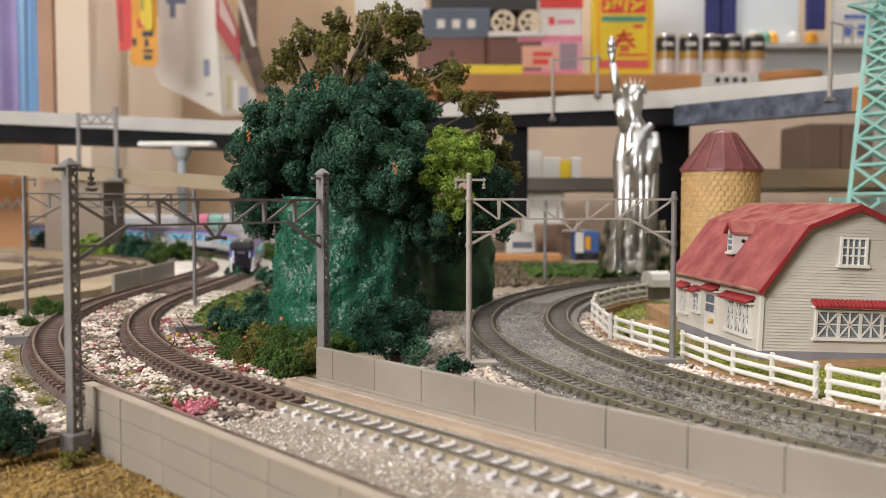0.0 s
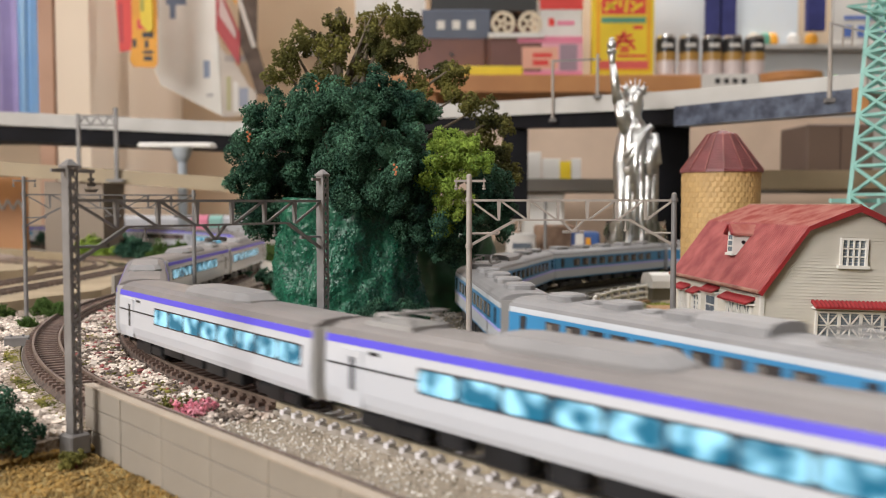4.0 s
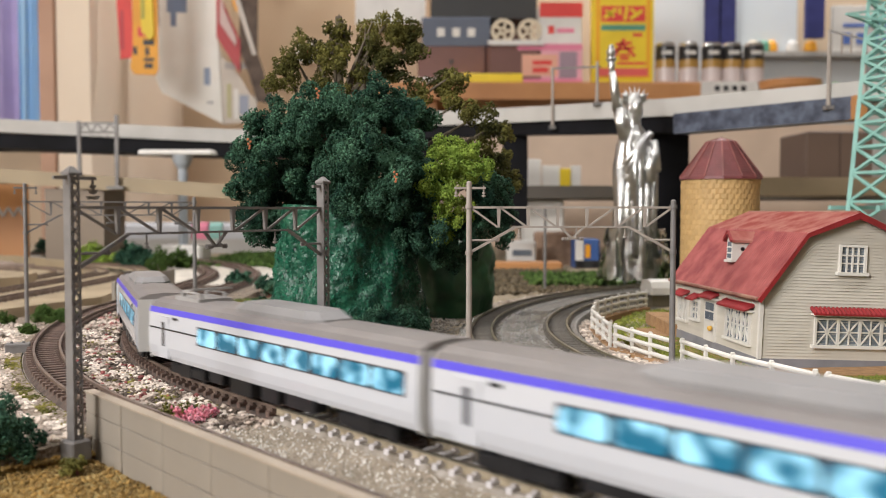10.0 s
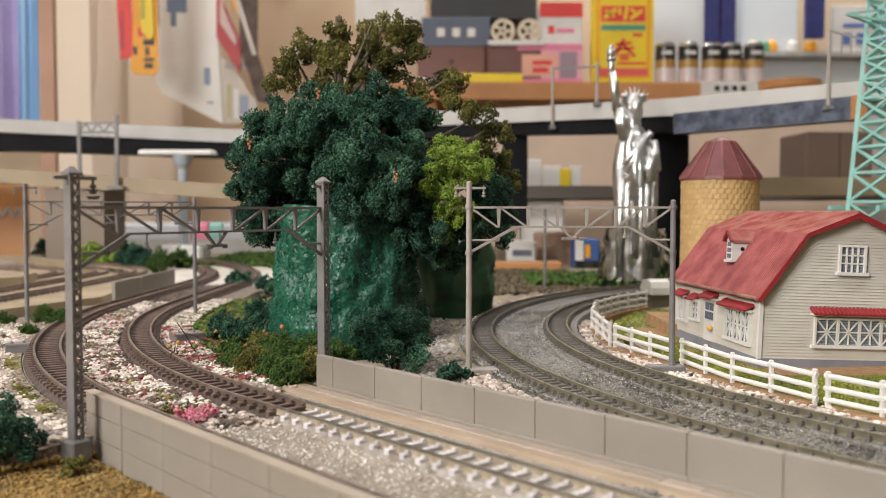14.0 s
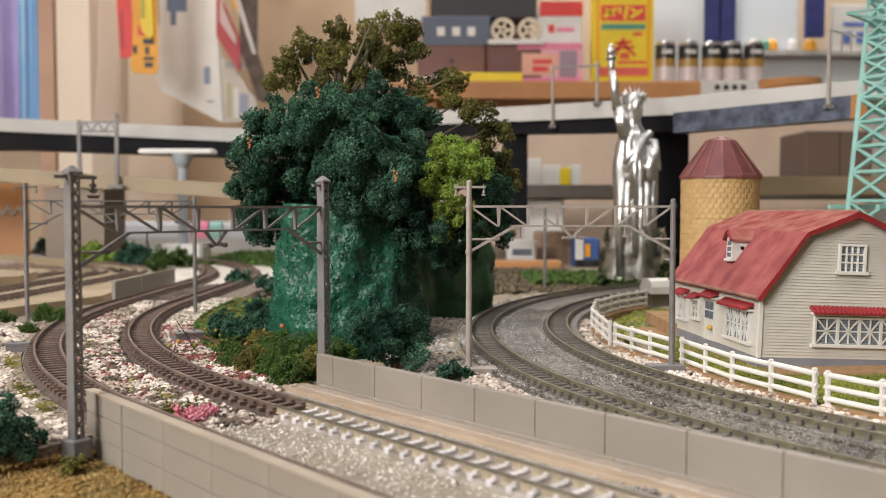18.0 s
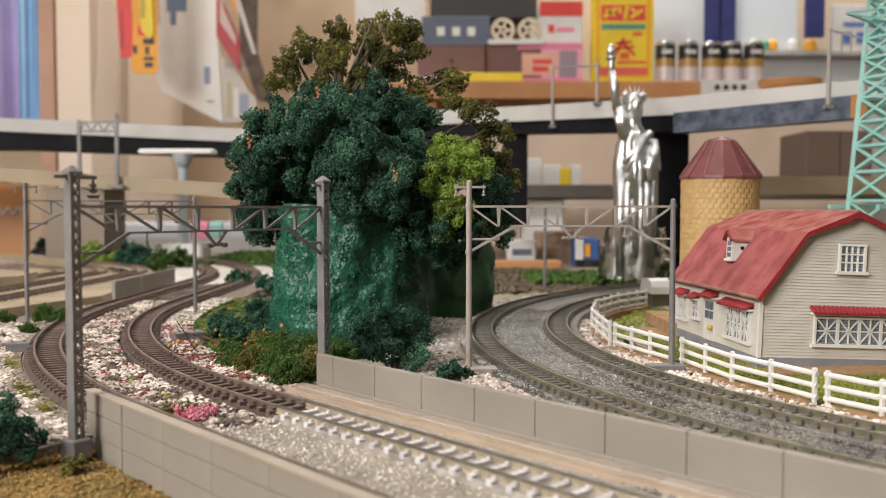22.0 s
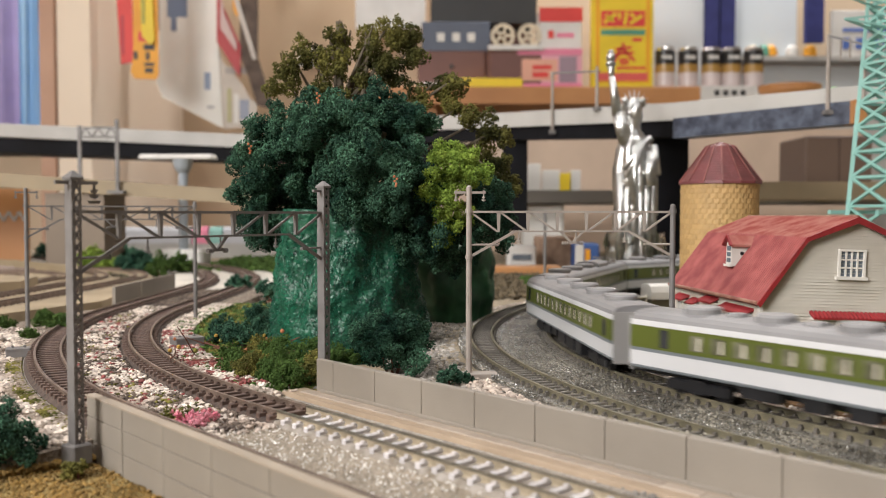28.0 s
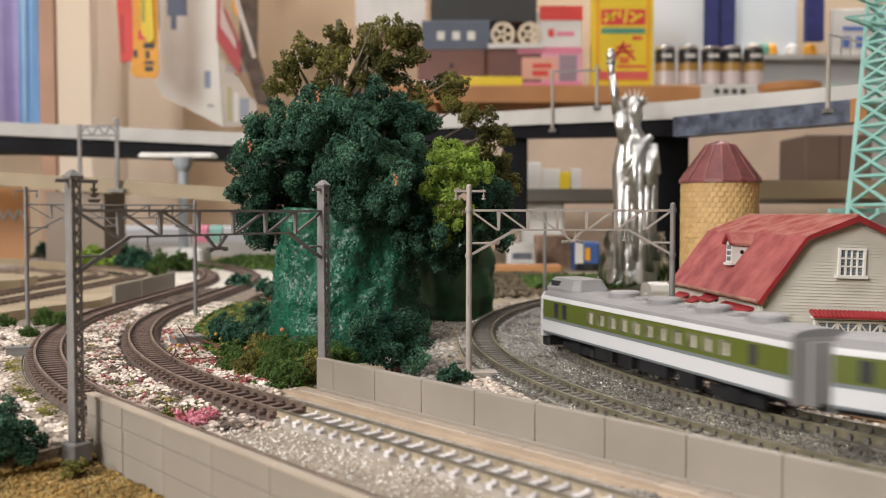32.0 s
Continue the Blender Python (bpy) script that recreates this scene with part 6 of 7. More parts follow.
hanging("pennant", [(-683, 600), (-648, 600), (-643, 375), (-670, 372)], 1895, M_PRINT_RED, "long red pennant hung on the wall", "flag", [(-670, -662, 391, 472, plain("dull_red_print", (0.5, 0.04, 0.05)))])
hanging("pennant", [(-638, 596), (-588, 596), (-587, 348), (-593, 337), (-637, 339), (-645, 352), (-639, 389)], 1880, M_ORANGE_Y, "amber pennant with black print", "flag",
        [(-617, -595, 398, 409, M_INK), (-613, -605, 377, 393, M_INK), (-616, -596, 365, 372, M_INK), (-615, -598, 351, 361, M_INK), (-638, -630, 379, 395, M_INK), (-628, -607, 416, 435, M_PRINT_RED)])
hanging("pennant", [(-625, 594), (-598, 594), (-593, 416), (-601, 407), (-618, 424)], 1872, M_YELLOW, "yellow pennant over the amber one", "flag", [(-618, -611, 450, 502, plain("olive_print", (0.4, 0.36, 0.05)))])
hanging("white_board", [(-670, 678), (-512, 678), (-514, 450), (-503, 256), (-574, 292), (-642, 327), (-656, 360), (-648, 462)], 2080, M_BOARD_WHITE, "large cream board with a slanting lower edge", "board",
        [(-545, -531, 344, 383, plain("faded_blue_print", (0.25, 0.32, 0.45))), (-628, -583, 508, 615, plain("blue_sketch", (0.16, 0.22, 0.34))), (-620, -607, 477, 508, plain("blue_sketch", (0.16, 0.22, 0.34))), (-539, -524, 301, 308, plain("grey_print", (0.45, 0.45, 0.45))), (-656, -646, 477, 589, plain("grey_print", (0.3, 0.3, 0.3)))])
hanging("banner", [(-512, 676), (-502, 676), (-501, 537), (-460, 443), (-462, 369), (-514, 451)], 2072, plain("deep_red_cloth", (0.45, 0.035, 0.04)), "red and white banner hung aslant", "banner")
hanging("banner", [(-503, 574), (-496, 513), (-468, 447), (-469, 429), (-505, 482)], 2066, plain("pale_pink_cloth", (0.62, 0.45, 0.42)), "pale panel on the red banner", "banner")
hanging("lath", [(-494, 611), (-482, 611), (-422, 411), (-431, 409)], 2064, plain("pale_lath", (0.62, 0.56, 0.5)), "pale slanting lath beside the banner", "lath")
hanging("pennant", [(-480, 650), (-457, 650), (-461, 518), (-468, 506), (-476, 524)], 2068, M_ORANGE_Y, "short amber pennant behind the lath", "flag")
hanging("hung_cloth", [(-461, 652), (-419, 652), (-422, 416), (-405, 362), (-391, 328), (-395, 301), (-424, 307), (-443, 370), (-463, 421)], 2076, mat("dark_brown_cloth", (0.17, 0.125, 0.10), (0.08, 0.06, 0.05), 0.9, scale=30), "dark brown patterned hanging cloth", "cloth")
hanging("picture_frame", [(-517, 453), (-507, 412), (-463, 361), (-443, 325), (-426, 314), (-429, 263), (-502, 255)], 2085, plain("white_frame", (0.58, 0.52, 0.45)), "white framed pictures leaning by the board", "picture",
        [(-495, -484, 270, 348, plain("olive_picture", (0.45, 0.42, 0.22))), (-479, -468, 268, 335, M_PAPER), (-466, -445, 277, 322, plain("blue_grey_picture", (0.30, 0.33, 0.42))), (-499, -447, 381, 396, plain("grey_print", (0.4, 0.36, 0.33)))])
hanging("note", [(-462, 660), (-400, 660), (-400, 720), (-462, 720)], 2490, M_PAPER, "white paper note on the wall", "note", [(-445, -420, 672, 700, plain("grey_print", (0.3, 0.3, 0.3)))])
hanging("note", [(-398, 462), (-346, 462), (-346, 515), (-398, 515)], 2490, M_PAPER, "white paper note with red print", "note", [(-380, -362, 474, 500, M_PRINT_RED)])
slab("wall_corner", -330, -50, 2500, 3000, -900, 1650, M_PLASTER, "warm beige wall corner", "wall")
box_thing("air_conditioner", -229, -48, 2380, 2495, 545, 760, plain("off_white_plastic", (0.78, 0.77, 0.75)), "off-white appliance fixed on the wall", "appliance")


# ---------------------------------------------------------------- viaducts and table parts behind the farm
def strip(parent, name, pts, z, w, h, m, label=""):
    """A beam along a bent line: pts (x, y), its top heights z, width and height."""
    bm = bmesh.new()
    rows = []
    for i, (x, y) in enumerate(pts):
        a, b = pts[max(0, i - 1)], pts[min(len(pts) - 1, i + 1)]
        d = Vector((b[0] - a[0], b[1] - a[1])).normalized()
        nx, ny = -d.y, d.x
        rows.append([bm.verts.new(p) for p in ((x, y, z[i] - h), (x, y, z[i]), (x + nx * w, y + ny * w, z[i]), (x + nx * w, y + ny * w, z[i] - h))])
    for a, b in zip(rows, rows[1:]):
        for i in range(4):
            bm.faces.new((a[i], b[i], b[(i + 1) % 4], a[(i + 1) % 4]))
    bm.faces.new(rows[0]), bm.faces.new(rows[-1][::-1])
    bmesh.ops.recalc_face_normals(bm, faces=bm.faces)
    return part(name, bm, m, parent, label)


def right_viaduct():
    t = thing("viaduct", Matrix(), "pale grey elevated viaduct on dark painted boards", "viaduct")
    line = [(-140, 1010), (-40, 960), (59.3, 899.7), (190, 752), (289.7, 638), (480, 440)]
    strip(t, "parapet", line, [163, 161, 159.2, 150.8, 148.4, 140], 6, 14.5, M_GREY_DECK)
    strip(t, "deck", [(x + 4, y + 5) for x, y in line], [150, 150, 149, 142, 138, 130], 90, 5, M_GREY_DECK)
    strip(t, "black_beam", [(x + 2, y + 3) for x, y in line[:4]], [150, 149, 148, 138], 20, 15, M_DARK, "near-black beam")
    strip(t, "slate_beam", [(190, 750), (289, 638)], [137.6, 138.4], 18, 16.3, M_SLATE, "slate blue painted beam")
    bm = bmesh.new()
    box(bm, 287, 296, 634, 652, 122, 138.3)
    part("beam_end", bm, M_WOOD, t)
    for x0, x1, y0, y1 in ((60, 84, 900, 912), (184, 214, 790, 802), (-30, -10, 960, 972)):
        bm = bmesh.new()
        box(bm, x0, x1, y0, y1, 42 if x0 == 60 else -3, 134 if x0 < 100 else 128)
        part("support", bm, M_DARK, t)
    for (x, y, z, q) in ((102, 851, 139, 52), (137, 812, 156, 34), (276, 654.6, 135, 52), (292, 634, 140, 38)):
        bm = bmesh.new()
        rod(bm, (x, y - 3, z - 4), (x, y - 3, z + q), 1.6, 8, 1.3)
        part("mast", bm, M_POLE_BEIGE, t)
        bm = bmesh.new()
        box(bm, x - 3, x + 3, y - 6, y, z - 5, z - 2)
        part("mast_foot", bm, M_POLE, t)
    for a, b in (((102, 848, 190), (140, 812, 186)), ((276, 652, 186), (293, 632, 176))):
        bm = bmesh.new()
        bar(bm, a, b, 1.6)
        part("cross_beam", bm, M_POLE, t)
    for k in (0.35, 0.6):
        bm = bmesh.new()
        x, y = 276 + 17 * k, 652 - 20 * k
        bar(bm, (x, y, 182), (x, y, 168), 1.1)
        part("hanger", bm, M_POLE_BEIGE, t)


right_viaduct()


def left_viaduct():
    t = thing("viaduct", Matrix(), "pale grey elevated viaduct with dark underside", "viaduct")
    line = [(-900, 1040), (-700, 1090), (-536, 1100), (-263, 1100), (-160, 1085), (-60, 1040), (-30, 1000)]
    strip(t, "parapet", line, [172, 171, 168.9, 156.6, 154, 156, 158], 8, 16, M_GREY_DECK)
    # underside drawn as one near-black strip below the parapet
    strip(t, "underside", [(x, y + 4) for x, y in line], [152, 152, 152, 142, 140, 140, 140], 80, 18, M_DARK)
    t2 = thing("viaduct", Matrix(), "tan elevated viaduct carrying a small catenary bridge", "viaduct")
    line = [(-800, 840), (-600, 880), (-440, 900), (-216, 900), (-120, 880)]
    strip(t2, "girder", line, [104, 102, 99.6, 84, 80], 70, 14, M_TAN_DECK)
    bm = bmesh.new()
    prism(bm, [(-398, 905), (-339, 905), (-339, 965), (-398, 965)], -3, 80)
    pier = part("pier", bm, plain("brown_grey_pier", (0.23, 0.175, 0.125)), t2)
    t4, w, d, h = box_thing("wooden_board", -640, -462, 1000, 1012, -2.5, 92, M_WOOD, "upright orange wooden board behind the yard", "board")
    for k in range(7):
        bm = bmesh.new()
        x = 8 + k * 11.5
        bar(bm, (x, -d - 0.8, 54), (x + 5.7, -d - 0.8, 64), 2.2)
        bar(bm, (x + 5.7, -d - 0.8, 64), (x + 11.4, -d - 0.8, 54), 2.2)
        part("zigzag", bm, M_GREY_DECK, t4)
    t3 = thing("catenary_bridge", P(-359, 896, 84), "small grey catenary bridge on the tan viaduct", "catenary mast", "catenary bridges")
    for x, z0, z1 in ((0, 8, 62), (37, -2, 68)):
        bm = bmesh.new()
        box(bm, x - 1.6, x + 1.6, -1.6, 1.6, z0, z1)
        part("mast", bm, M_POLE, t3)
    bm = bmesh.new()
    box(bm, 28, 44, -5, 4, -5, -2)
    part("foot", bm, M_POLE, t3)
    for z in (60, 51):
        bm = bmesh.new()
        bar(bm, (0, 0, z), (37, 0, z), 1.8)
        part("chord", bm, M_POLE, t3)
    for k in range(6):
        bm = bmesh.new()
        bar(bm, (k * 6.2, 0, 60 if k % 2 else 51), (k * 6.2 + 6.2, 0, 51 if k % 2 else 60), 1.4)
        part("diagonal", bm, M_POLE, t3)
    for k in (0.3, 0.75):
        bm = bmesh.new()
        insulator(bm, 37 * k, 0, 48, 2.0)
        part("insulator", bm, M_POLE, t3)


left_viaduct()
t = thing("desk_lamp", P(-290, 1010, 20), "white desk lamp with a flat head", "lamp")
bm = bmesh.new()
bevel_box(bm, -46, 36, -12, 12, 100, 105, 2)
part("head", bm, M_PAPER, t)
bm = bmesh.new()
turned(bm, [(5, 0), (5, 84), (9, 90), (12, 100)], 16)
part("stem", bm, plain("pale_blue_grey_plastic", (0.45, 0.5, 0.55)), t)
bm = bmesh.new()
bevel_box(bm, -24, 26, -20, 20, -24, 0, 3)
part("base", bm, M_PAPER, t)


def far_yard():
    """The tan yard with its bends of track, low walls and planting, beyond the outer track."""
    bm = bmesh.new()
    prism(bm, [(-900, 430), (-245, 470), (-212, 560), (-225, 660), (-260, 740), (-330, 840), (-460, 930), (-900, 960)], -3, 4.5)
    tagged(part("yard", bm, M_ROADBED_TAN), "tan roadbed of the far yard", "ground", kind="structure")
    for r in (176, 144, 112, 80):
        t = thing("yard_track", Matrix(), "tan yard track curving away", "railway track", "tracks of the yard")
        path = Path(-428 + r, 725, 90, [(r * 3.6, 1 / r)], [(600, 1 / 3000)])
        bm = bmesh.new()
        ribbon(bm, path, -420, r * 3.0, [(-9, 4.2), (-7, 5.3), (7, 5.3), (9, 4.2)], 12)
        part("roadbed", bm, M_TAN_DECK, t)
        for o in (-4.5, 4.5):
            bm = bmesh.new()
            ribbon(bm, path, -420, r * 3.0, [(o - 0.9, 5.2), (o - 0.6, 7.4), (o + 0.6, 7.4), (o + 0.9, 5.2)], 9)
            part("rail", bm, M_RAIL_BROWN, t)
        bm = bmesh.new()
        bevel_box(bm, -1.1, 1.1, -6.6, 6.6, 4.6, 5.9, 0.15)
        me = put_mesh("sleeper", bm, M_SLEEPER_BROWN)
        for i in range(64):
            repeat("sleeper", me, t, on_path(path, -400 + i * 7))
    t = thing("yard_wall", Matrix(), "low grey panel wall between the tracks", "wall")
    for s0, s1 in ((-345, -392), (-394, -470)):
        bm = bmesh.new()
        ribbon(bm, PB, s0, s1, [(16, -3), (16, 14.5), (18, 14.5), (18, -3)], 8)
        part("panel", bm, M_WALL_PLASTIC, t)
    t = thing("yard_wall", Matrix(), "long low tan wall at the back of the yard", "wall")
    strip(t, "panel", [(-900, 900), (-560, 960), (-430, 900), (-330, 800), (-292, 720)], [14, 13, 13, 13, 12], 4, 16, M_TAN_DECK)
    strip(t, "kerb", [(-420, 560), (-330, 600), (-300, 640), (-310, 690), (-380, 730)], [11, 11, 11, 11, 11], 30, 8, M_ROADBED_TAN)


far_yard()
for i, (x, y, r, m, lab) in enumerate([(-352, 905, 17, M_FOAM_LIGHT, "bright green foam bush beyond the yard"), (-335, 890, 12, M_FOAM_LIGHT, "bright green foam bush beyond the yard"), (-285, 850, 17, M_FOAM_DARK, "green foam bush at the end of the yard"), (-262, 838, 15, M_FOAM_MID, "bright green foam bush at the end of the yard"), (-248, 860, 14, M_FOAM_MID, "green foam bush at the end of the yard"),
                                       (-310, 900, 18, M_FOAM_DARK, "dark green foam bush behind the yard"), (-345, 960, 18, M_FOAM_DARK, "dark green foam bush behind the yard"), (-405, 1020, 20, M_FOAM_LIGHT, "bright green foam bush behind the yard"), (-430, 1050, 20, M_FOAM_LIGHT, "bright green foam bush behind the yard"),
                                       (-470, 1080, 20, M_FOAM_DARK, "dark green foam bush behind the yard"), (-520, 1060, 20, M_FOAM_DARK, "dark green foam bush behind the yard"), (-560, 1080, 18, M_FOAM_DARK, "dark green foam bush behind the yard"),
                                       (-150, 660, 10, M_FOAM_DARK, "dark green foam bush beside the far bend"), (-118, 610, 9, M_FOAM_DARK, "dark green foam bush beside the far bend")]):
    bush(x, y, 0, r, m, lab, 100 + i, n=6, size=1.3)
scatter("turf", "green turf behind the far bend", M_FOAM_MID, patch(-260, -120, 880, 1180, 2600, 31), 1.0, (2.0, 5.0), 31, 1.0)
scatter("turf", "green turf behind the double bend", M_FOAM_MID, patch(70, 260, 700, 800, 2200, 32, lambda x, y: math.hypot(x - 333.4, y - 373.9) > 345), 1.0, (1.5, 4.0), 32, 1.0)
scatter("turf", "brown soil behind the double bend", M_TURF_DULL, patch(-10, 120, 640, 900, 2600, 33, lambda x, y: math.hypot(x - 333.4, y - 373.9) > 350), -1.0, (1.0, 2.4), 33, 1.0)


def parked_train():
    """A white train standing at the back of the layout."""
    t = thing("parked_train", P(-395, 1290, -2.5), "white parked train with pink and teal ends", "train")
    for k, (x0, x1, m) in enumerate(((-160, -62, M_BODY_WHITE), (-60, 38, M_BODY_WHITE), (40, 62, M_PRINT_PINK), (64, 82, M_TEAL), (84, 170, M_BODY_WHITE))):
        bm = bmesh.new()
        along_x(bm, shell([(11, 20), (11.5, 38), (8, 43), (0, 44)]), x0, x1)
        part("coach", bm, m, t)
    bm = bmesh.new()
    box(bm, -160, 170, -9, 9, 0, 20)
    part("running_gear", bm, M_GREY_DECK, t)


parked_train()

# clutter below the right viaduct
slab("back_shelf", 40, 700, 1100, 1400, 73, 88, plain("dark_grey_board", (0.16, 0.145, 0.125)), "dark grey shelf board below the viaduct", "shelf")
for x, w, h, m in ((112, 20, 34, M_PAPER), (135, 22, 26, M_PAPER), (152, 14, 22, M_YELLOW), (166, 12, 26, M_PAPER)):
    box_thing("booklet", x - w / 2, x + w / 2, 1130, 1140, 88, 88 + h, m, "upright pale booklet on the dark shelf", "book", "booklets on the shelf", 0.6)
box_thing("white_case", 98, 150, 1120, 1160, -2.5, 71, M_PAPER, "white case standing under the shelf", "box")
box_thing("brown_carton", 104, 147, 1000, 1040, -2.5, 34, mat("coarse_brown_card", (0.40, 0.27, 0.19), (0.27, 0.175, 0.12), 0.9, scale=150, bump=0.6, bump_scale=400), "brown card box behind the tracks", "box")
t, w, d, h = box_thing("toy_truck", 139, 165, 950, 985, -2.5, 28, plain("blue_truck", (0.05, 0.12, 0.35)), "small blue and white toy truck", "toy truck")
patch_on(t, "cab_side", -w, -w * 0.35, 8, h - 1, d, M_PAPER)
patch_on(t, "cab_window", -w * 0.2, w * 0.2, 11, h - 6, d, M_ORANGE_Y)
patch_on(t, "chassis", -w, w, 0, 8, d, M_INK)
for q in (-0.6, 0.6):
    bm = bmesh.new()
    rod(bm, (q * w, -d - 2.5, 3.6), (q * w, -d + 1, 3.6), 3.6, 14)
    part("wheel", bm, M_UNDER, t)
t, w, d, h = box_thing("kiosk", 68, 98, 950, 980, -2.5, 26, plain("pale_house_wall", (0.66, 0.65, 0.62)), "small pale model house behind the tracks", "model house")
patch_on(t, "skirt", -15, 15, 0, 6, d, M_DARK)
patch_on(t, "window", -10, 10, 13, 19, d, M_PANE)
slab("back_board", -40, 700, 1500, 1520, -300, 200, plain("beige_board", (0.55, 0.42, 0.32)), "beige board behind the viaduct", "board")
box_thing("platform_block", 20, 120, 905, 940, -2.5, 6, M_WOOD, "low wooden block behind the tracks", "block")
slab("side_shelf", 312, 760, 900, 1000, 73, 91, M_TAN_DECK, "tan board beside the silo", "shelf")
t, w, d, h = box_thing("dark_cabinet", 404, 478, 1010, 1090, 91, 146, plain("dark_brown_cabinet", (0.10, 0.065, 0.05)), "dark brown cabinet on the tan board", "cabinet")
for k in (-1, 0):
    patch_on(t, "door", k * w + 1.0, (k + 1) * w - 1.0, 2, h - 3, d, plain("dark_brown_door", (0.12, 0.08, 0.06)))
# the clear bag crumpled round the statue's foot
M_BAG = glass("crumpled_clear_plastic", (0.86, 0.86, 0.85), 0.18)
bm = bmesh.new()
rows = []
for k in range(16):
    f = k / 15
    row = []
    for i in range(48):
        a = 2 * math.pi * i / 48
        r = 31 - 9 * f + 4 * noise.noise(Vector((math.cos(a) * 2.6, math.sin(a) * 2.6, f * 5)))
        row.append(bm.verts.new((r * math.cos(a), r * 0.8 * math.sin(a), f * 46 + 3 * noise.noise(Vector((math.cos(a) * 4, math.sin(a) * 4, f * 3))))))
    rows.append(row)
for a, b in zip(rows, rows[1:]):
    for i in range(48):
        bm.faces.new((a[i], a[(i + 1) % 48], b[(i + 1) % 48], b[i]))
tagged(part("plastic_bag", bm, M_BAG, at=P(152, 715, -2.5)), "crumpled clear plastic bag round the statue's foot", "bag")
t = thing("garage", P(128, 531, 2, 0, 0, 12), "white round-roofed model shelter behind the fence", "shelter")
bm = bmesh.new()
along_x(bm, shell([(8, 7), (8, 11), (6, 14.5), (3, 15.5), (0, 15.8)]), -9, 12)
part("roof", bm, M_WHITE, t)
bm = bmesh.new()
box(bm, -8, 11, -6.5, 6.5, 0, 8)
part("wall", bm, plain("dark_olive_wood", (0.12, 0.105, 0.07)), t)
bm = bmesh.new()
rod(bm, (0, 0, -3), (0, 0, 60), 1.2, 8)
tagged(part("post", bm, M_POLE, at=P(76, 673, 0)), "thin grey post beside the bend", "post")

# ---------------------------------------------------------------- trains
def bogie(parent, x, side_frames=True):
    bm = bmesh.new()
    for y in (-6.6, 6.6):
        bevel_box(bm, x - 11, x + 11, y - 0.9, y + 0.9, 1.6, 4.4, 0.5)
        box(bm, x - 3.2, x + 3.2, y - 1.1, y + 1.1, 1.2, 5.0)
    box(bm, x - 2.5, x + 2.5, -6, 6, 2, 5)
    b = part("bogie", bm, M_UNDER, parent)
    for q in (-7.5, 7.5):
        bm = bmesh.new()
        for y in (-4.6, 4.6):
            rod(bm, (x + q, y - 0.8, 2.8), (x + q, y + 0.8, 2.8), 2.8, 16)
        rod(bm, (x + q, -5, 2.8), (x + q, 5, 2.8), 0.7, 8)
        part("wheelset", bm, M_UNDER, b)


def underfloor(parent, half, seed):
    rng = random.Random(seed)
    bm = bmesh.new()
    box(bm, -half + 2, half - 2, -5.6, 5.6, 4.4, 6.8)
    part("chassis", bm, M_UNDER, parent)
    x = -half + 38
    while x < half - 42:
        w = rng.uniform(6, 15)
        for s in (-1, 1):
            bm = bmesh.new()
            d = rng.uniform(1.3, 3.4)
            bevel_box(bm, x, x + w, 4.5 if s > 0 else -8.6, 8.6 if s > 0 else -4.5, d, 6.6, 0.3)
            part("equipment_box", bm, M_UNDER, parent)
        x += w + rng.uniform(1.2, 6)


def coupler(parent, half):
    for s in (-1, 1):
        bm = bmesh.new()
        box(bm, s * half - (0 if s > 0 else 3.4), s * half + (3.4 if s > 0 else 0), -1.2, 1.2, 3.4, 5.2)
        part("coupler", bm, M_UNDER, parent)


def pantograph(parent, x, z):
    bm = bmesh.new()
    box(bm, x - 8, x + 8, -5.5, 5.5, z - 0.6, z + 0.8)
    pan = part("pantograph", bm, M_GANGWAY, parent, "folded grey pantograph")
    for y in (-4, 4):
        for q in (-6, 6):
            bm = bmesh.new()
            rod(bm, (x + q, y, z), (x + q, y, z + 2.0), 0.7, 8)
            part("insulator", bm, M_GANGWAY, pan)
        bm = bmesh.new()
        bar(bm, (x - 6, y, z + 2.2), (x + 6, y, z + 2.2), 0.5)
        part("frame_bar", bm, M_GANGWAY, pan)
        bm = bmesh.new()
        bar(bm, (x - 6, y, z + 2.4), (x + 5, y * 0.4, z + 3.4), 0.45)
        part("arm", bm, M_GANGWAY, pan)
    for q in (4, 5.6):
        bm = bmesh.new()
        bar(bm, (x + q, -6.5, z + 3.5), (x + q, 6.5, z + 3.5), 0.5)
        part("contact_strip", bm, M_GANGWAY, pan)


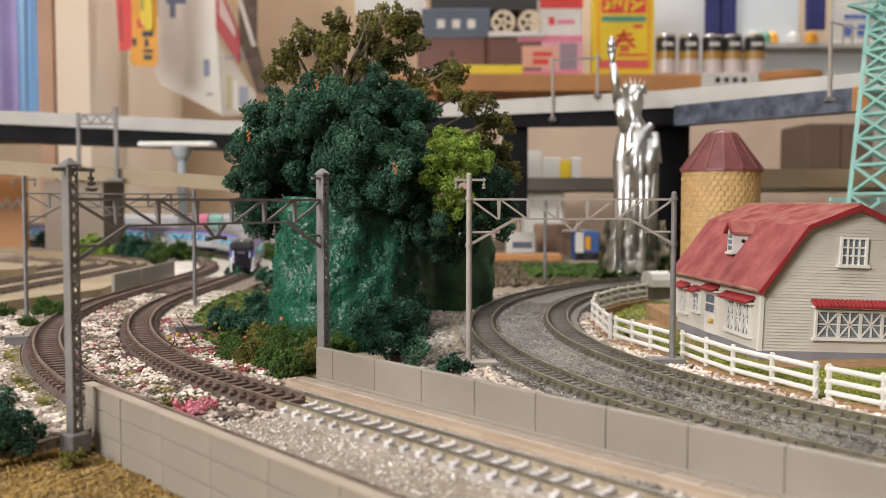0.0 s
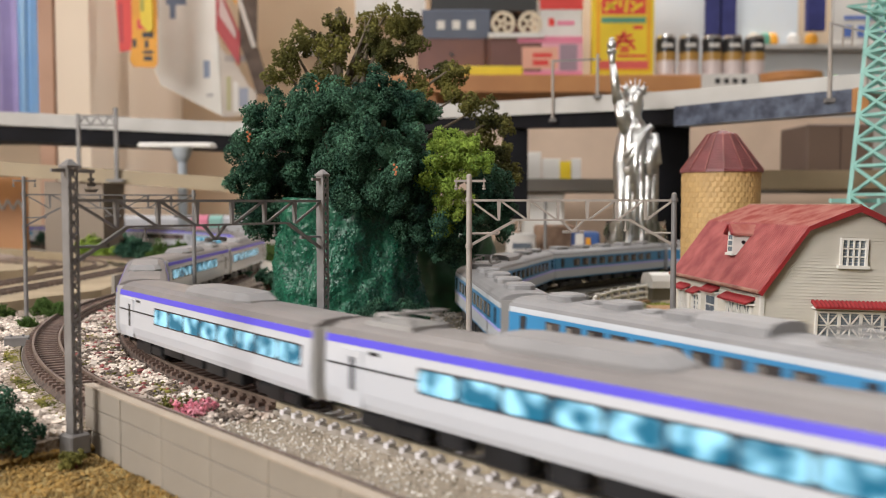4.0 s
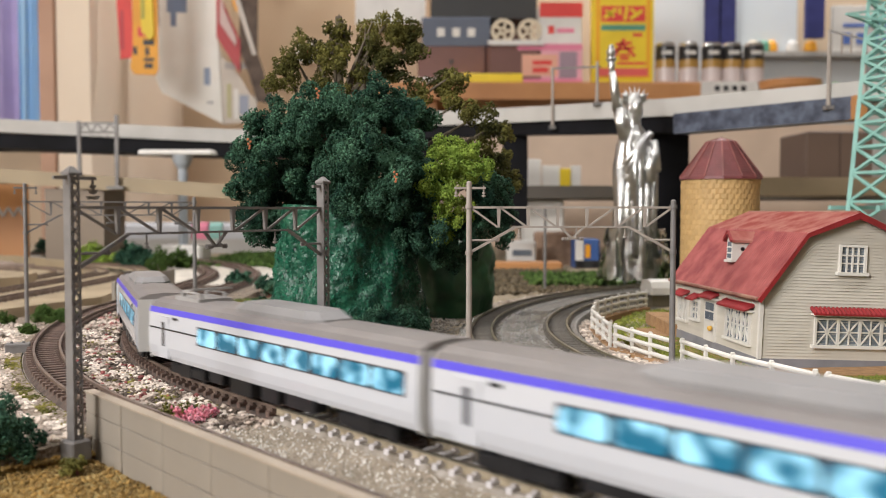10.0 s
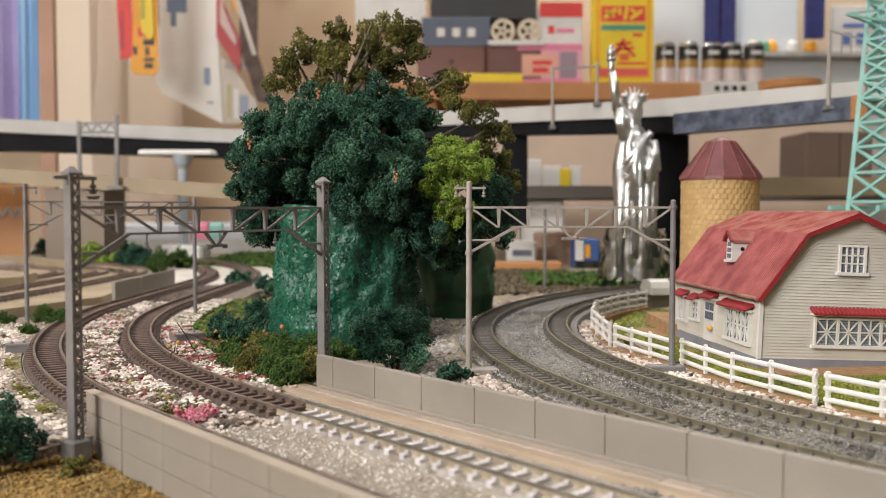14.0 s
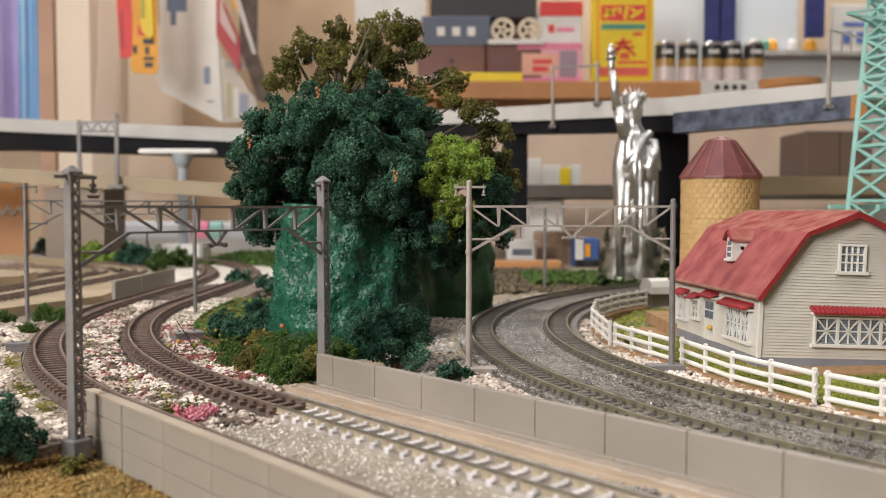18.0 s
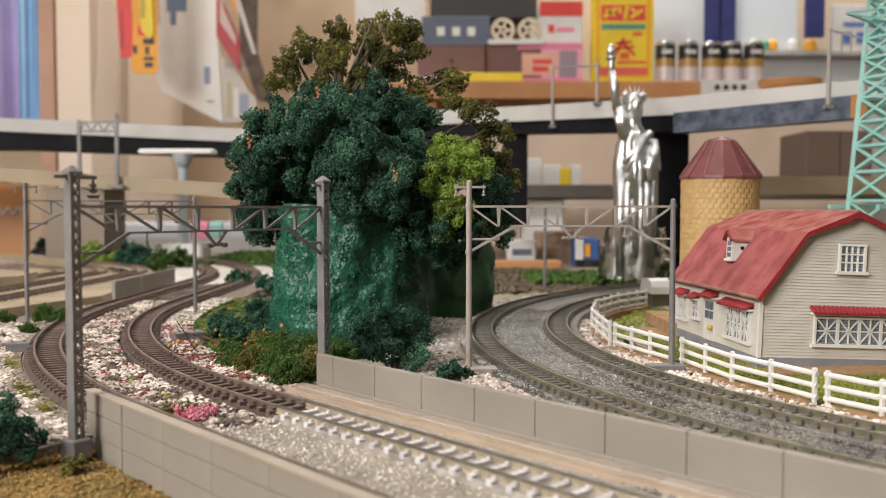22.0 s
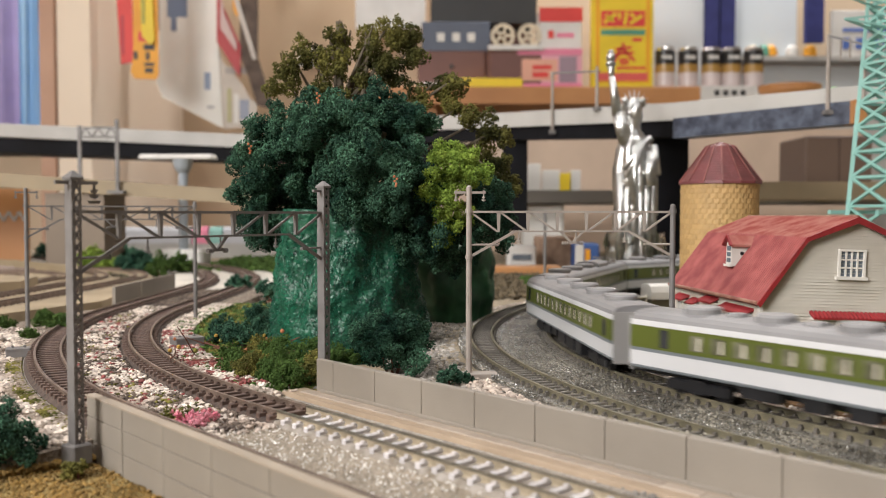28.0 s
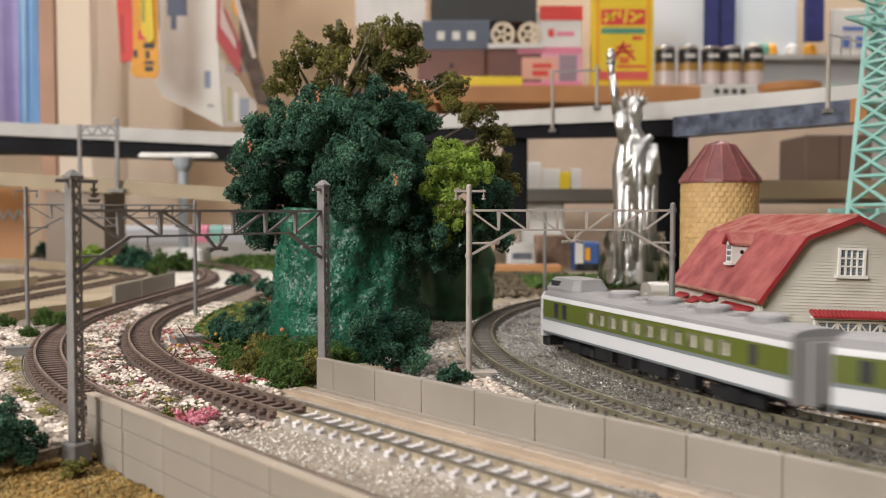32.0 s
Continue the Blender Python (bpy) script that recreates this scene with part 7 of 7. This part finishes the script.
def express_car(lead=0, lit=True, seed=0, pan=False):
    """White express car with a violet shoulder band; lead is +1 or -1 where a cab closes that end."""
    half = 66.2
    t = thing("express_car", Matrix(), "white express train car with violet band and glowing cyan windows" if lit else "white express train car with violet band and dark windows", "train car", "white express train")
    x0, x1 = -half, half
    if lead > 0:
        x1 = half - 19
    if lead < 0:
        x0 = -half + 19
    bm = bmesh.new()
    along_x(bm, shell([(9.0, 5.6), (9.5, 7.0), (9.8, 9.4), (9.75, 14), (9.35, 19.6)]), x0, x1)
    body = part("body", bm, M_BODY_WHITE, t)
    bm = bmesh.new()
    along_x(bm, shell([(9.42, 19.5), (9.1, 21.2)]), x0 + 0.05, x1 - 0.05)
    part("violet_band", bm, M_VIOLET, body)
    bm = bmesh.new()
    along_x(bm, shell([(8.95, 21.1), (8.0, 22.6), (5.5, 23.6), (0, 24.0)]), x0 + 0.1, x1 - 0.1)
    roof = part("roof", bm, M_TRAIN_ROOF, t)
    # air conditioner with rounded ends
    bm = bmesh.new()
    c = 2 if not lead else 0
    prism(bm, [(c - 22, -4), (c - 17, -6.5), (c + 17, -6.5), (c + 22, -4), (c + 22, 4), (c + 17, 6.5), (c - 17, 6.5), (c - 22, 4)], 22.6, 24.2, None, [(c - 18, -3.2), (c - 15, -5.2), (c + 15, -5.2), (c + 18, -3.2), (c + 18, 3.2), (c + 15, 5.2), (c - 15, 5.2), (c - 18, 3.2)], 26.0)
    part("air_conditioner", bm, M_ROOF_PALE, roof, "pale grey rooftop unit")
    if pan:
        pantograph(t, -48, 23.9)
    # windows
    wx0, wx1 = -33.0, 62.0
    if lead:
        wx0, wx1 = (-32.0, 32.0) if lead > 0 else (-25.0, 59.0)
    if not lit:
        wx0 = -17.0
    n = 6 if lead > 0 else 8
    for s in (-1, 1):
        m = Matrix.Scale(s, 4, (0, 1, 0))
        bm = bmesh.new()
        hull(bm, [m @ Vector(p) for p in [(wx0, 9.55, 12.2), (wx1, 9.55, 12.2), (wx1, 9.5, 17.6), (wx0, 9.5, 17.6), (wx0, 9.86, 12.2), (wx1, 9.86, 12.2), (wx1, 9.66, 17.6), (wx0, 9.66, 17.6)]], BOX)
        bmesh.ops.recalc_face_normals(bm, faces=bm.faces)
        part("window_band", bm, M_DARK_GLASS, body)
        w = (wx1 - wx0) / n
        for i in range(n):
            a, b = wx0 + i * w + 0.5, wx0 + (i + 1) * w - 0.5
            if not lit and i < 2:
                continue
            bm = bmesh.new()
            r = 0.9
            face = [(a + r, 12.6), (b - r, 12.6), (b, 12.6 + r), (b, 17.2 - r), (b - r, 17.2), (a + r, 17.2), (a, 17.2 - r), (a, 12.6 + r)]
            k = len(face)
            yy = lambda z, d: s * (9.86 - (z - 12.2) * 0.037 + d)
            hull(bm, [(x, yy(z, -0.1), z) for x, z in face] + [(x, yy(z, 0.1), z) for x, z in face], [tuple(range(k)), tuple(range(2 * k - 1, k - 1, -1))] + [(j + k, (j + 1) % k + k, (j + 1) % k, j) for j in range(k)])
            bmesh.ops.recalc_face_normals(bm, faces=bm.faces)
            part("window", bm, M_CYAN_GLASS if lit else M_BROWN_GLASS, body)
        for e in (-1, 1):
            dx = e * 55.5
            if lead == e:
                dx = e * 44.3
            elif lead < 0:
                continue
            elif lead:
                dx = e * 49
            elif e > 0:
                if lit:
                    continue
                dx = -29
            bm = bmesh.new()
            hw = 2.7 if lead == e else 3.6
            box(bm, dx - hw, dx + hw, s * 9.45 if s > 0 else s * 9.86, s * 9.86 if s > 0 else s * 9.45, 6.0, 18.6)
            d = part("door", bm, M_BODY_WHITE, body)
            bm = bmesh.new()
            box(bm, dx - 0.9, dx + 0.9, min(s * 9.5, s * 9.93), max(s * 9.5, s * 9.93), 9.6, 17.0)
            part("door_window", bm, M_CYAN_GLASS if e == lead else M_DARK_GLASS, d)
        bm = bmesh.new()
        for a, b in ((x0 + 1, wx0), (wx1, x1 - 1)):
            if b - a > 8 and not (lead > 0 and a == wx1) and not (lead < 0 and b == wx0):
                box(bm, a, b, min(s * 9.5, s * 9.9), max(s * 9.5, s * 9.9), 14.7, 15.1)
        q = -lead * 47 if lead else -48
        box(bm, q - 1.6, q + 1.6, min(s * 9.2, s * 9.62), max(s * 9.2, s * 9.62), 18.0, 18.8)
        part("black_line", bm, M_UNDER, body)
    for e in (-1, 1):
        if lead == e:
            continue
        bm = bmesh.new()
        xx = e * half
        box(bm, min(xx, xx + e * 0.6), max(xx, xx + e * 0.6), -9.0, 9.0, 5, 22)
        box(bm, min(xx, xx + e * 1.6), max(xx, xx + e * 1.6), -4.2, 4.2, 4.6, 21)
        part("end_wall", bm, M_END, t)
    if lead:
        nose(t, lead, half - 19)
    underfloor(t, half, seed)
    for x in (-45, 45):
        bogie(t, x)
    coupler(t, half)
    return t


CAB = 0.78    # how far the cab reaches out, as a share of the profile below
CHEEK_TOP = [(-0.1, 21.2), (4, 21.15), (8, 20.9), (11, 20.2), (13.5, 19.0), (16, 16.8), (18, 14.2), (20, 11.0), (22, 6.8), (23.2, 3.6), (23.9, 1.2)]
SIDE = ((0, 9.3), (4.4, 9.3), (7.0, 9.5), (9.4, 9.8), (14, 9.75), (19.6, 9.38), (21.2, 9.1))


def cheek(m, x0, s, proud, edge=False):
    """A curved plate of the cab side, from the skirt up to the raked edge; edge takes its upper rim alone."""
    bm = bmesh.new()
    rows = []
    for x, top in CHEEK_TOP[:8] if edge else CHEEK_TOP:
        low = float(np.interp(x, (0, 8, 12, 24), (5.6, 5.0, 2.0, 0.9)))
        if edge:
            low = max(low, top - float(np.interp(x, (0, 8, 14, 20), (1.7, 1.7, 1.5, 1.0))))
        col = []
        for k in range(9):
            z = low + (top - low) * k / 8
            y = float(np.interp(z, *zip(*SIDE))) * (1 - 0.15 * (max(x, 0) / 24) ** 2) + 0.02 + proud
            col.append((z, y))
        rows.append([[bm.verts.new(m @ Vector((x0 + x * CAB, s * (y - d), z))) for z, y in col] for d in (0, 1.5)])
    n = len(rows)
    for i in range(n - 1):
        for d in (0, 1):
            for k in range(8):
                bm.faces.new((rows[i][d][k], rows[i + 1][d][k], rows[i + 1][d][k + 1], rows[i][d][k + 1]))
        for k in (0, 8):
            bm.faces.new((rows[i][0][k], rows[i + 1][0][k], rows[i + 1][1][k], rows[i][1][k]))
    for i in (0, n - 1):
        for k in range(8):
            bm.faces.new((rows[i][0][k], rows[i][0][k + 1], rows[i][1][k + 1], rows[i][1][k]))
    bmesh.ops.recalc_face_normals(bm, faces=bm.faces)
    return bm


def nose(t, lead, x0):
    """The raked cab: a black mask between two white cheeks edged in violet."""
    m = Matrix.Scale(lead, 4, (1, 0, 0))
    bm = bmesh.new()
    secs = [(x0 - 6, 9.0, 24.1, 8.9), (x0 + 9 * CAB, 8.95, 24.1, 8.6), (x0 + 15 * CAB, 8.8, 23.4, 8.5), (x0 + 18.5 * CAB, 8.1, 21.2, 7.8), (x0 + 21.5 * CAB, 7.3, 15.5, 7.0), (x0 + 23.2 * CAB, 6.9, 9.0, 6.6), (x0 + 23.8 * CAB, 6.7, 3.0, 6.4)]
    rows = []
    for x, w, top, b in secs:
        rows.append([bm.verts.new(m @ Vector((x, y, z))) for y, z in shell([(b, 2.0), (w, min(6, top - 0.6)), (w * 0.97, max(2.2, top - 3.2)), (w * 0.78, top - 0.8), (w * 0.4, top - 0.15)])])
    k = len(rows[0])
    for a, b in zip(rows, rows[1:]):
        for i in range(k):
            bm.faces.new((a[i], a[(i + 1) % k], b[(i + 1) % k], b[i]))
    bm.faces.new(rows[0]), bm.faces.new(rows[-1])
    bmesh.ops.recalc_face_normals(bm, faces=bm.faces)
    mask = part("cab_mask", bm, M_MASK, t, "glossy black cab front", smooth=False)
    for s in (-1, 1):
        part("cheek", cheek(m, x0, s, 0.0), M_BODY_WHITE, t, "white cab cheek", smooth=False)
        part("violet_edge", cheek(m, x0, s, 0.12, True), M_VIOLET, t)
        bm = bmesh.new()
        box(bm, x0 + 1.0, x0 + 4.6, min(s * 9.0, s * 9.93), max(s * 9.0, s * 9.93), 12.4, 16.6, m)
        bmesh.ops.recalc_face_normals(bm, faces=bm.faces)
        part("cab_side_window", bm, M_DARK_GLASS, t)
        for z in (15.2, 14.1, 13.0, 11.9, 10.8):
            bm = bmesh.new()
            x = x0 + 23.0 * CAB - (z - 9) * 0.2
            box(bm, x - 1.5, x + 0.25, min(s * 5.5, s * 6.3), max(s * 5.5, s * 6.3), z, z + 0.75, m)
            part("marker_light", bm, M_BLUELIGHT, mask)
    bm = bmesh.new()
    bevel_box(bm, x0 + 10.6, x0 + 12.4, -1.1, 1.1, 22.2, 23.4, 0.3, m)
    bmesh.ops.recalc_face_normals(bm, faces=bm.faces)
    part("headlight", bm, M_HEADLIGHT, mask)
    bm = bmesh.new()
    pts = [(x0 + 15.6 * CAB, 23.1, 5.2), (x0 + 18.4 * CAB, 21.4, 6.2), (x0 + 20.6 * CAB, 17.6, 6.2)]
    rows = [[bm.verts.new(m @ Vector((x + o, y, z + o))) for y in (-w, -w * 0.5, 0, w * 0.5, w)] for x, z, w in pts for o in (0.12,)]
    for a, b in zip(rows, rows[1:]):
        for i in range(4):
            bm.faces.new((a[i], a[i + 1], b[i + 1], b[i]))
    bmesh.ops.solidify(bm, geom=bm.faces[:], thickness=0.15)
    bmesh.ops.recalc_face_normals(bm, faces=bm.faces)
    part("windscreen", bm, M_SCREEN, mask, "glossy grey windscreen")
    bm = bmesh.new()
    bevel_box(bm, x0 + 22.6 * CAB, x0 + 24.6 * CAB, -1.8, 1.8, 3.2, 5.2, 0.3, m)
    bmesh.ops.recalc_face_normals(bm, faces=bm.faces)
    part("front_coupler", bm, M_UNDER, mask)
    bm = bmesh.new()
    box(bm, x0 + 21.5 * CAB, x0 + 22.1 * CAB + 0.1, -2.6, 2.6, 14.3, 14.9, m)
    bmesh.ops.recalc_face_normals(bm, faces=bm.faces)
    part("emblem_bar", bm, M_GANGWAY, mask)


def unit(bm, x, w, d, z0, z1):
    prism(bm, [(x - w, -d * 0.6), (x - w * 0.75, -d), (x + w * 0.75, -d), (x + w, -d * 0.6), (x + w, d * 0.6), (x + w * 0.75, d), (x - w * 0.75, d), (x - w, d * 0.6)], z0, z1 - 0.6, None,
          [(x - w * 0.9, -d * 0.5), (x - w * 0.65, -d * 0.88), (x + w * 0.65, -d * 0.88), (x + w * 0.9, -d * 0.5), (x + w * 0.9, d * 0.5), (x + w * 0.65, d * 0.88), (x - w * 0.65, d * 0.88), (x - w * 0.9, d * 0.5)], z1)


def classic_car(band, line, lead=0, seed=0, label="", group="", pan=False, body_m=None, half=64.4, glass_m=None, lamp_m=None):
    """Older express car: a coloured window band over a white side, separate rooftop units, a high cab where one closes an end."""
    t = thing("passenger_car", Matrix(), label, "train car", group)
    bm = bmesh.new()
    along_x(bm, shell([(9.3, 6.1), (9.55, 6.5), (9.55, 7.0)]), -half, half)
    part("sill_band", bm, line, t)
    bm = bmesh.new()
    along_x(bm, shell([(9.58, 7.0), (9.6, 11.2)]), -half, half)
    part("body", bm, body_m, t)
    bm = bmesh.new()
    along_x(bm, shell([(9.63, 11.2), (9.63, 12.2)]), -half, half)
    part("thin_stripe", bm, line if lamp_m is M_ORANGE_SIGN else M_LILAC, t)
    bm = bmesh.new()
    along_x(bm, shell([(9.6, 12.2), (9.45, 18.7)]), -half, half)
    wb = part("window_band", bm, band, t)
    bm = bmesh.new()
    along_x(bm, shell([(9.45, 18.7), (9.36, 19.5), (9.2, 20.3)]), -half, half)
    part("cornice", bm, body_m, t)
    bm = bmesh.new()
    along_x(bm, shell([(9.22, 20.25), (8.7, 21.3), (7.4, 22.3), (5.0, 22.9), (0, 23.2)]), -half + 0.1, half - 0.1)
    roof = part("roof", bm, M_ROOF_PALE, t)
    spots = [-48, -24, 0, 24, 48]
    for i, x in enumerate(spots):
        if (pan and i < 2) or (lead and i == (4 if lead > 0 else 0)):
            continue
        bm = bmesh.new()
        if band is M_GREEN_BAND:
            turned(bm, [(5.3, 22), (5.4, 24.3), (4.9, 24.9), (2, 25.1)], 24, x, 0)
        else:
            unit(bm, x, 5.0, 4.4, 22.0, 25.0)
        part("rooftop_unit", bm, M_UNIT, roof)
        if i < 4:
            bm = bmesh.new()
            unit(bm, x + 12, 2.4, 2.6, 22.2, 24.0)
            part("roof_vent", bm, M_UNIT, roof)
    if pan:
        pantograph(t, -50, 22.8)
        bm = bmesh.new()
        along_x(bm, shell([(6.8, 22), (6.2, 24.4), (4.5, 25.4), (0, 25.8)]), -30, -8)
        part("roof_hump", bm, M_UNIT, roof)
    n = (8 if lead else 10) + (3 if band is M_GREEN_BAND else 0)
    w0, w1 = (-46.0, 34.0) if lead > 0 else (-34.0, 46.0) if lead < 0 else (-47.0, 47.0)
    step = (w1 - w0) / n
    for s in (-1, 1):
        for i in range(n):
            a, b = w0 + i * step + 1.3, w0 + (i + 1) * step - 1.3
            bm = bmesh.new()
            hull(bm, [(a, s * 9.3, 13.3), (b, s * 9.3, 13.3), (b, s * 9.3, 17.6), (a, s * 9.3, 17.6), (a, s * 9.68, 13.3), (b, s * 9.68, 13.3), (b, s * 9.58, 17.6), (a, s * 9.58, 17.6)], BOX)
            bmesh.ops.recalc_face_normals(bm, faces=bm.faces)
            win = part("window", bm, glass_m, wb)
            bm = bmesh.new()
            q = a + (b - a) * (0.62 if i % 3 else 0.55)
            e = 1.1 if band is M_GREEN_BAND else 2.2
            hull(bm, [(q, s * 9.4, 13.6), (q + e, s * 9.4, 13.6), (q + e * 0.9, s * 9.4, 17.0), (q + e * 0.2, s * 9.4, 17.0), (q, s * 9.72, 13.6), (q + e, s * 9.72, 13.6), (q + e * 0.9, s * 9.63, 17.0), (q + e * 0.2, s * 9.63, 17.0)], BOX)
            bmesh.ops.recalc_face_normals(bm, faces=bm.faces)
            part("blind", bm, M_BLIND if band is M_GREEN_BAND else M_BLIND_DIM, win)
        doors = [-half + 7.5, half - 7.5] if not lead else [lead * (half - 11), lead * (half - 17.5), -lead * (half - 13)]
        for dx in doors:
            bm = bmesh.new()
            box(bm, dx - 1.5, dx + 1.5, min(s * 9.2, s * 9.7), max(s * 9.2, s * 9.7), 12.9, 18.0)
            part("door_window", bm, M_DARK_GLASS, wb)
    for e in (-1, 1):
        bm = bmesh.new()
        xx = e * half
        if lead != e:
            box(bm, min(xx, xx + e * 0.6), max(xx, xx + e * 0.6), -8.9, 8.9, 5, 21)
            box(bm, min(xx, xx + e * 1.7), max(xx, xx + e * 1.7), -4, 4, 4.6, 20)
            part("end_wall", bm, M_GANGWAY, t)
            continue
        m = Matrix.Scale(e, 4, (1, 0, 0))
        rows = []
        for x, w, z0, z1 in ((half - 0.1, 9.5, 4.8, 21.6), (half + 2.5, 9.3, 4.6, 21.4), (half + 4.2, 8.4, 4.6, 20.6)):
            rows.append([bm.verts.new(m @ Vector((x, y, z))) for y, z in shell([(w, z0), (w, 12), (w * 0.985, z1 - 2), (w * 0.85, z1)])])
        k = len(rows[0])
        for a, b in zip(rows, rows[1:]):
            for i in range(k):
                bm.faces.new((a[i], a[(i + 1) % k], b[(i + 1) % k], b[i]))
        bm.faces.new(rows[0]), bm.faces.new(rows[-1])
        bmesh.ops.recalc_face_normals(bm, faces=bm.faces)
        cab = part("cab", bm, body_m, t)
        bm = bmesh.new()
        prism(bm, [(half - 22, -5.5), (half - 19, -7.4), (half + 1, -7.4), (half + 3.4, -5.4), (half + 3.4, 5.4), (half + 1, 7.4), (half - 19, 7.4), (half - 22, 5.5)], 21.2, 23.2, m,
              [(half - 20, -4.0), (half - 17, -5.6), (half - 1.5, -5.6), (half + 0.4, -4.2), (half + 0.4, 4.2), (half - 1.5, 5.6), (half - 17, 5.6), (half - 20, 4.0)], 27.0)
        bmesh.ops.recalc_face_normals(bm, faces=bm.faces)
        dome = part("cab_roof", bm, M_UNIT, t, "raised grey driver's cab")
        for s in (-1, 1):
            bm = bmesh.new()
            box(bm, half - 8, half - 1.5, min(s * 5.6, s * 7.0), max(s * 5.6, s * 7.0), 23.6, 26.0, m)
            bmesh.ops.recalc_face_normals(bm, faces=bm.faces)
            part("driver_window", bm, M_DARK_GLASS, dome)
            bm = bmesh.new()
            box(bm, half + 0.8, half + 2.6, min(s * 0.5, s * 4.3), max(s * 0.5, s * 4.3), 23.6, 25.9, m)
            bmesh.ops.recalc_face_normals(bm, faces=bm.faces)
            part("driver_window", bm, M_DARK_GLASS, dome)
            bm = bmesh.new()
            box(bm, half + 3.0, half + 4.35, min(s * 3.2, s * 8.5), max(s * 3.2, s * 8.5), 11.5, 18.5, m)
            bmesh.ops.recalc_face_normals(bm, faces=bm.faces)
            part("front_panel", bm, band, cab)
            bm = bmesh.new()
            rod(bm, m @ Vector((half + 3.8, s * 6.4, 10.2)), m @ Vector((half + 4.7, s * 6.4, 10.2)), 0.95, 12)
            part("lamp", bm, lamp_m if e > 0 else M_TAIL_LAMP, cab)
        bm = bmesh.new()
        box(bm, half + 4.0, half + 4.8, -2.1, 2.1, 12.0, 14.8, m)
        bmesh.ops.recalc_face_normals(bm, faces=bm.faces)
        part("headboard", bm, lamp_m if lamp_m is M_ORANGE_SIGN else M_SIGN_BROWN, cab, "lit train name panel")
        bm = bmesh.new()
        bevel_box(bm, half - 2, half + 3.4, -8.2, 8.2, 1.2, 4.7, 0.6, m)
        bmesh.ops.recalc_face_normals(bm, faces=bm.faces)
        part("skirt", bm, M_UNDER, cab)
    underfloor(t, half, seed)
    for x in (-44, 44):
        bogie(t, x)
    coupler(t, half)
    return t


def train_cars():
    white, blue, green = [], [], []
    base, base_pan = express_car(seed=2), express_car(seed=3, pan=True)
    for j in range(1, 13):
        if j == 1:
            white.append((express_car(1, seed=1), 4 * 136 - 73))
        elif j == 12:
            white.append((express_car(-1, seed=4), 14 * 136 + 73))
        elif j == 9:
            white.append((express_car(0, False, 5), (j + 2.5) * 136))
        else:
            src = base_pan if j in (2, 5, 7, 11) else base
            car = src if j in (2, 3) else copy_thing(src, Matrix())
            white.append((car, (j + 2.5) * 136))
    tb, gb = "blue and white express train car with grey roof", "blue and white train of older cars"
    tg, gg = "olive green and pale grey train car with grey roof", "green and grey train of older cars"
    mid = classic_car(M_BLUE_BAND, M_BLUE_BAND, 0, 11, tb, gb, False, M_BODY_COOL, 64.4, M_PALE_GLASS, M_TAIL_LAMP)
    pan = classic_car(M_BLUE_BAND, M_BLUE_BAND, 0, 12, tb, gb, True, M_BODY_COOL, 64.4, M_PALE_GLASS, M_TAIL_LAMP)
    for j in range(1, 8):
        if j in (1, 7):
            blue.append((classic_car(M_BLUE_BAND, M_BLUE_BAND, 1 if j == 1 else -1, 13 + j, tb, gb, False, M_BODY_COOL, 64.4, M_PALE_GLASS, M_TAIL_LAMP), 63 if j == 1 else 6 * 133 + 68))
        else:
            src = pan if j in (3, 5) else mid
            car = src if j in (2, 3) else copy_thing(src, Matrix())
            blue.append((car, (j - 0.5) * 133))
    mid = classic_car(M_GREEN_BAND, M_GREY_STRIPE, 0, 21, tg, gg, False, M_BODY_GREY, 68.4, M_OLIVE_GLASS, M_ORANGE_SIGN)
    pan = classic_car(M_GREEN_BAND, M_GREY_STRIPE, 0, 22, tg, gg, True, M_BODY_GREY, 68.4, M_OLIVE_GLASS, M_ORANGE_SIGN)
    for j in range(1, 8):
        if j in (1, 7):
            green.append((classic_car(M_GREEN_BAND, M_GREY_STRIPE, 1 if j == 1 else -1, 23 + j, tg, gg, False, M_BODY_GREY, 67, M_OLIVE_GLASS, M_ORANGE_SIGN), 39 * 141.5 - 70 if j == 1 else 44.5 * 141.5))
        else:
            src = pan if j in (3, 5) else mid
            car = src if j in (2, 3) else copy_thing(src, Matrix())
            green.append((car, (37.5 + j) * 141.5))
    return [(white, PA, 1, 187.0, -22.0), (blue, PC, -1, 178.0, 32.1), (green, PD, 1, 194.0, -32.8)]


TRAINS = train_cars()

# ---------------------------------------------------------------- what moves
def motions():
    for cars, path, sign, speed, s0 in TRAINS:
        for car, mid in cars:
            rows = []
            for i in range(161):
                t = i * 0.2
                late = 5.0 * max(0.0, t - 9.4) if path is PA else 0.0
                s = s0 + sign * (speed * t + late - mid)
                x0, y0, _ = path.at(s - 46)
                x1, y1, _ = path.at(s + 46)
                a = math.degrees(math.atan2(y1 - y0, x1 - x0)) + (180 if sign < 0 else 0)
                rows.append((t, P((x0 + x1) / 2, (y0 + y1) / 2, RAIL_Z, 0, 0, a)))
            walk(car, rows)


motions()
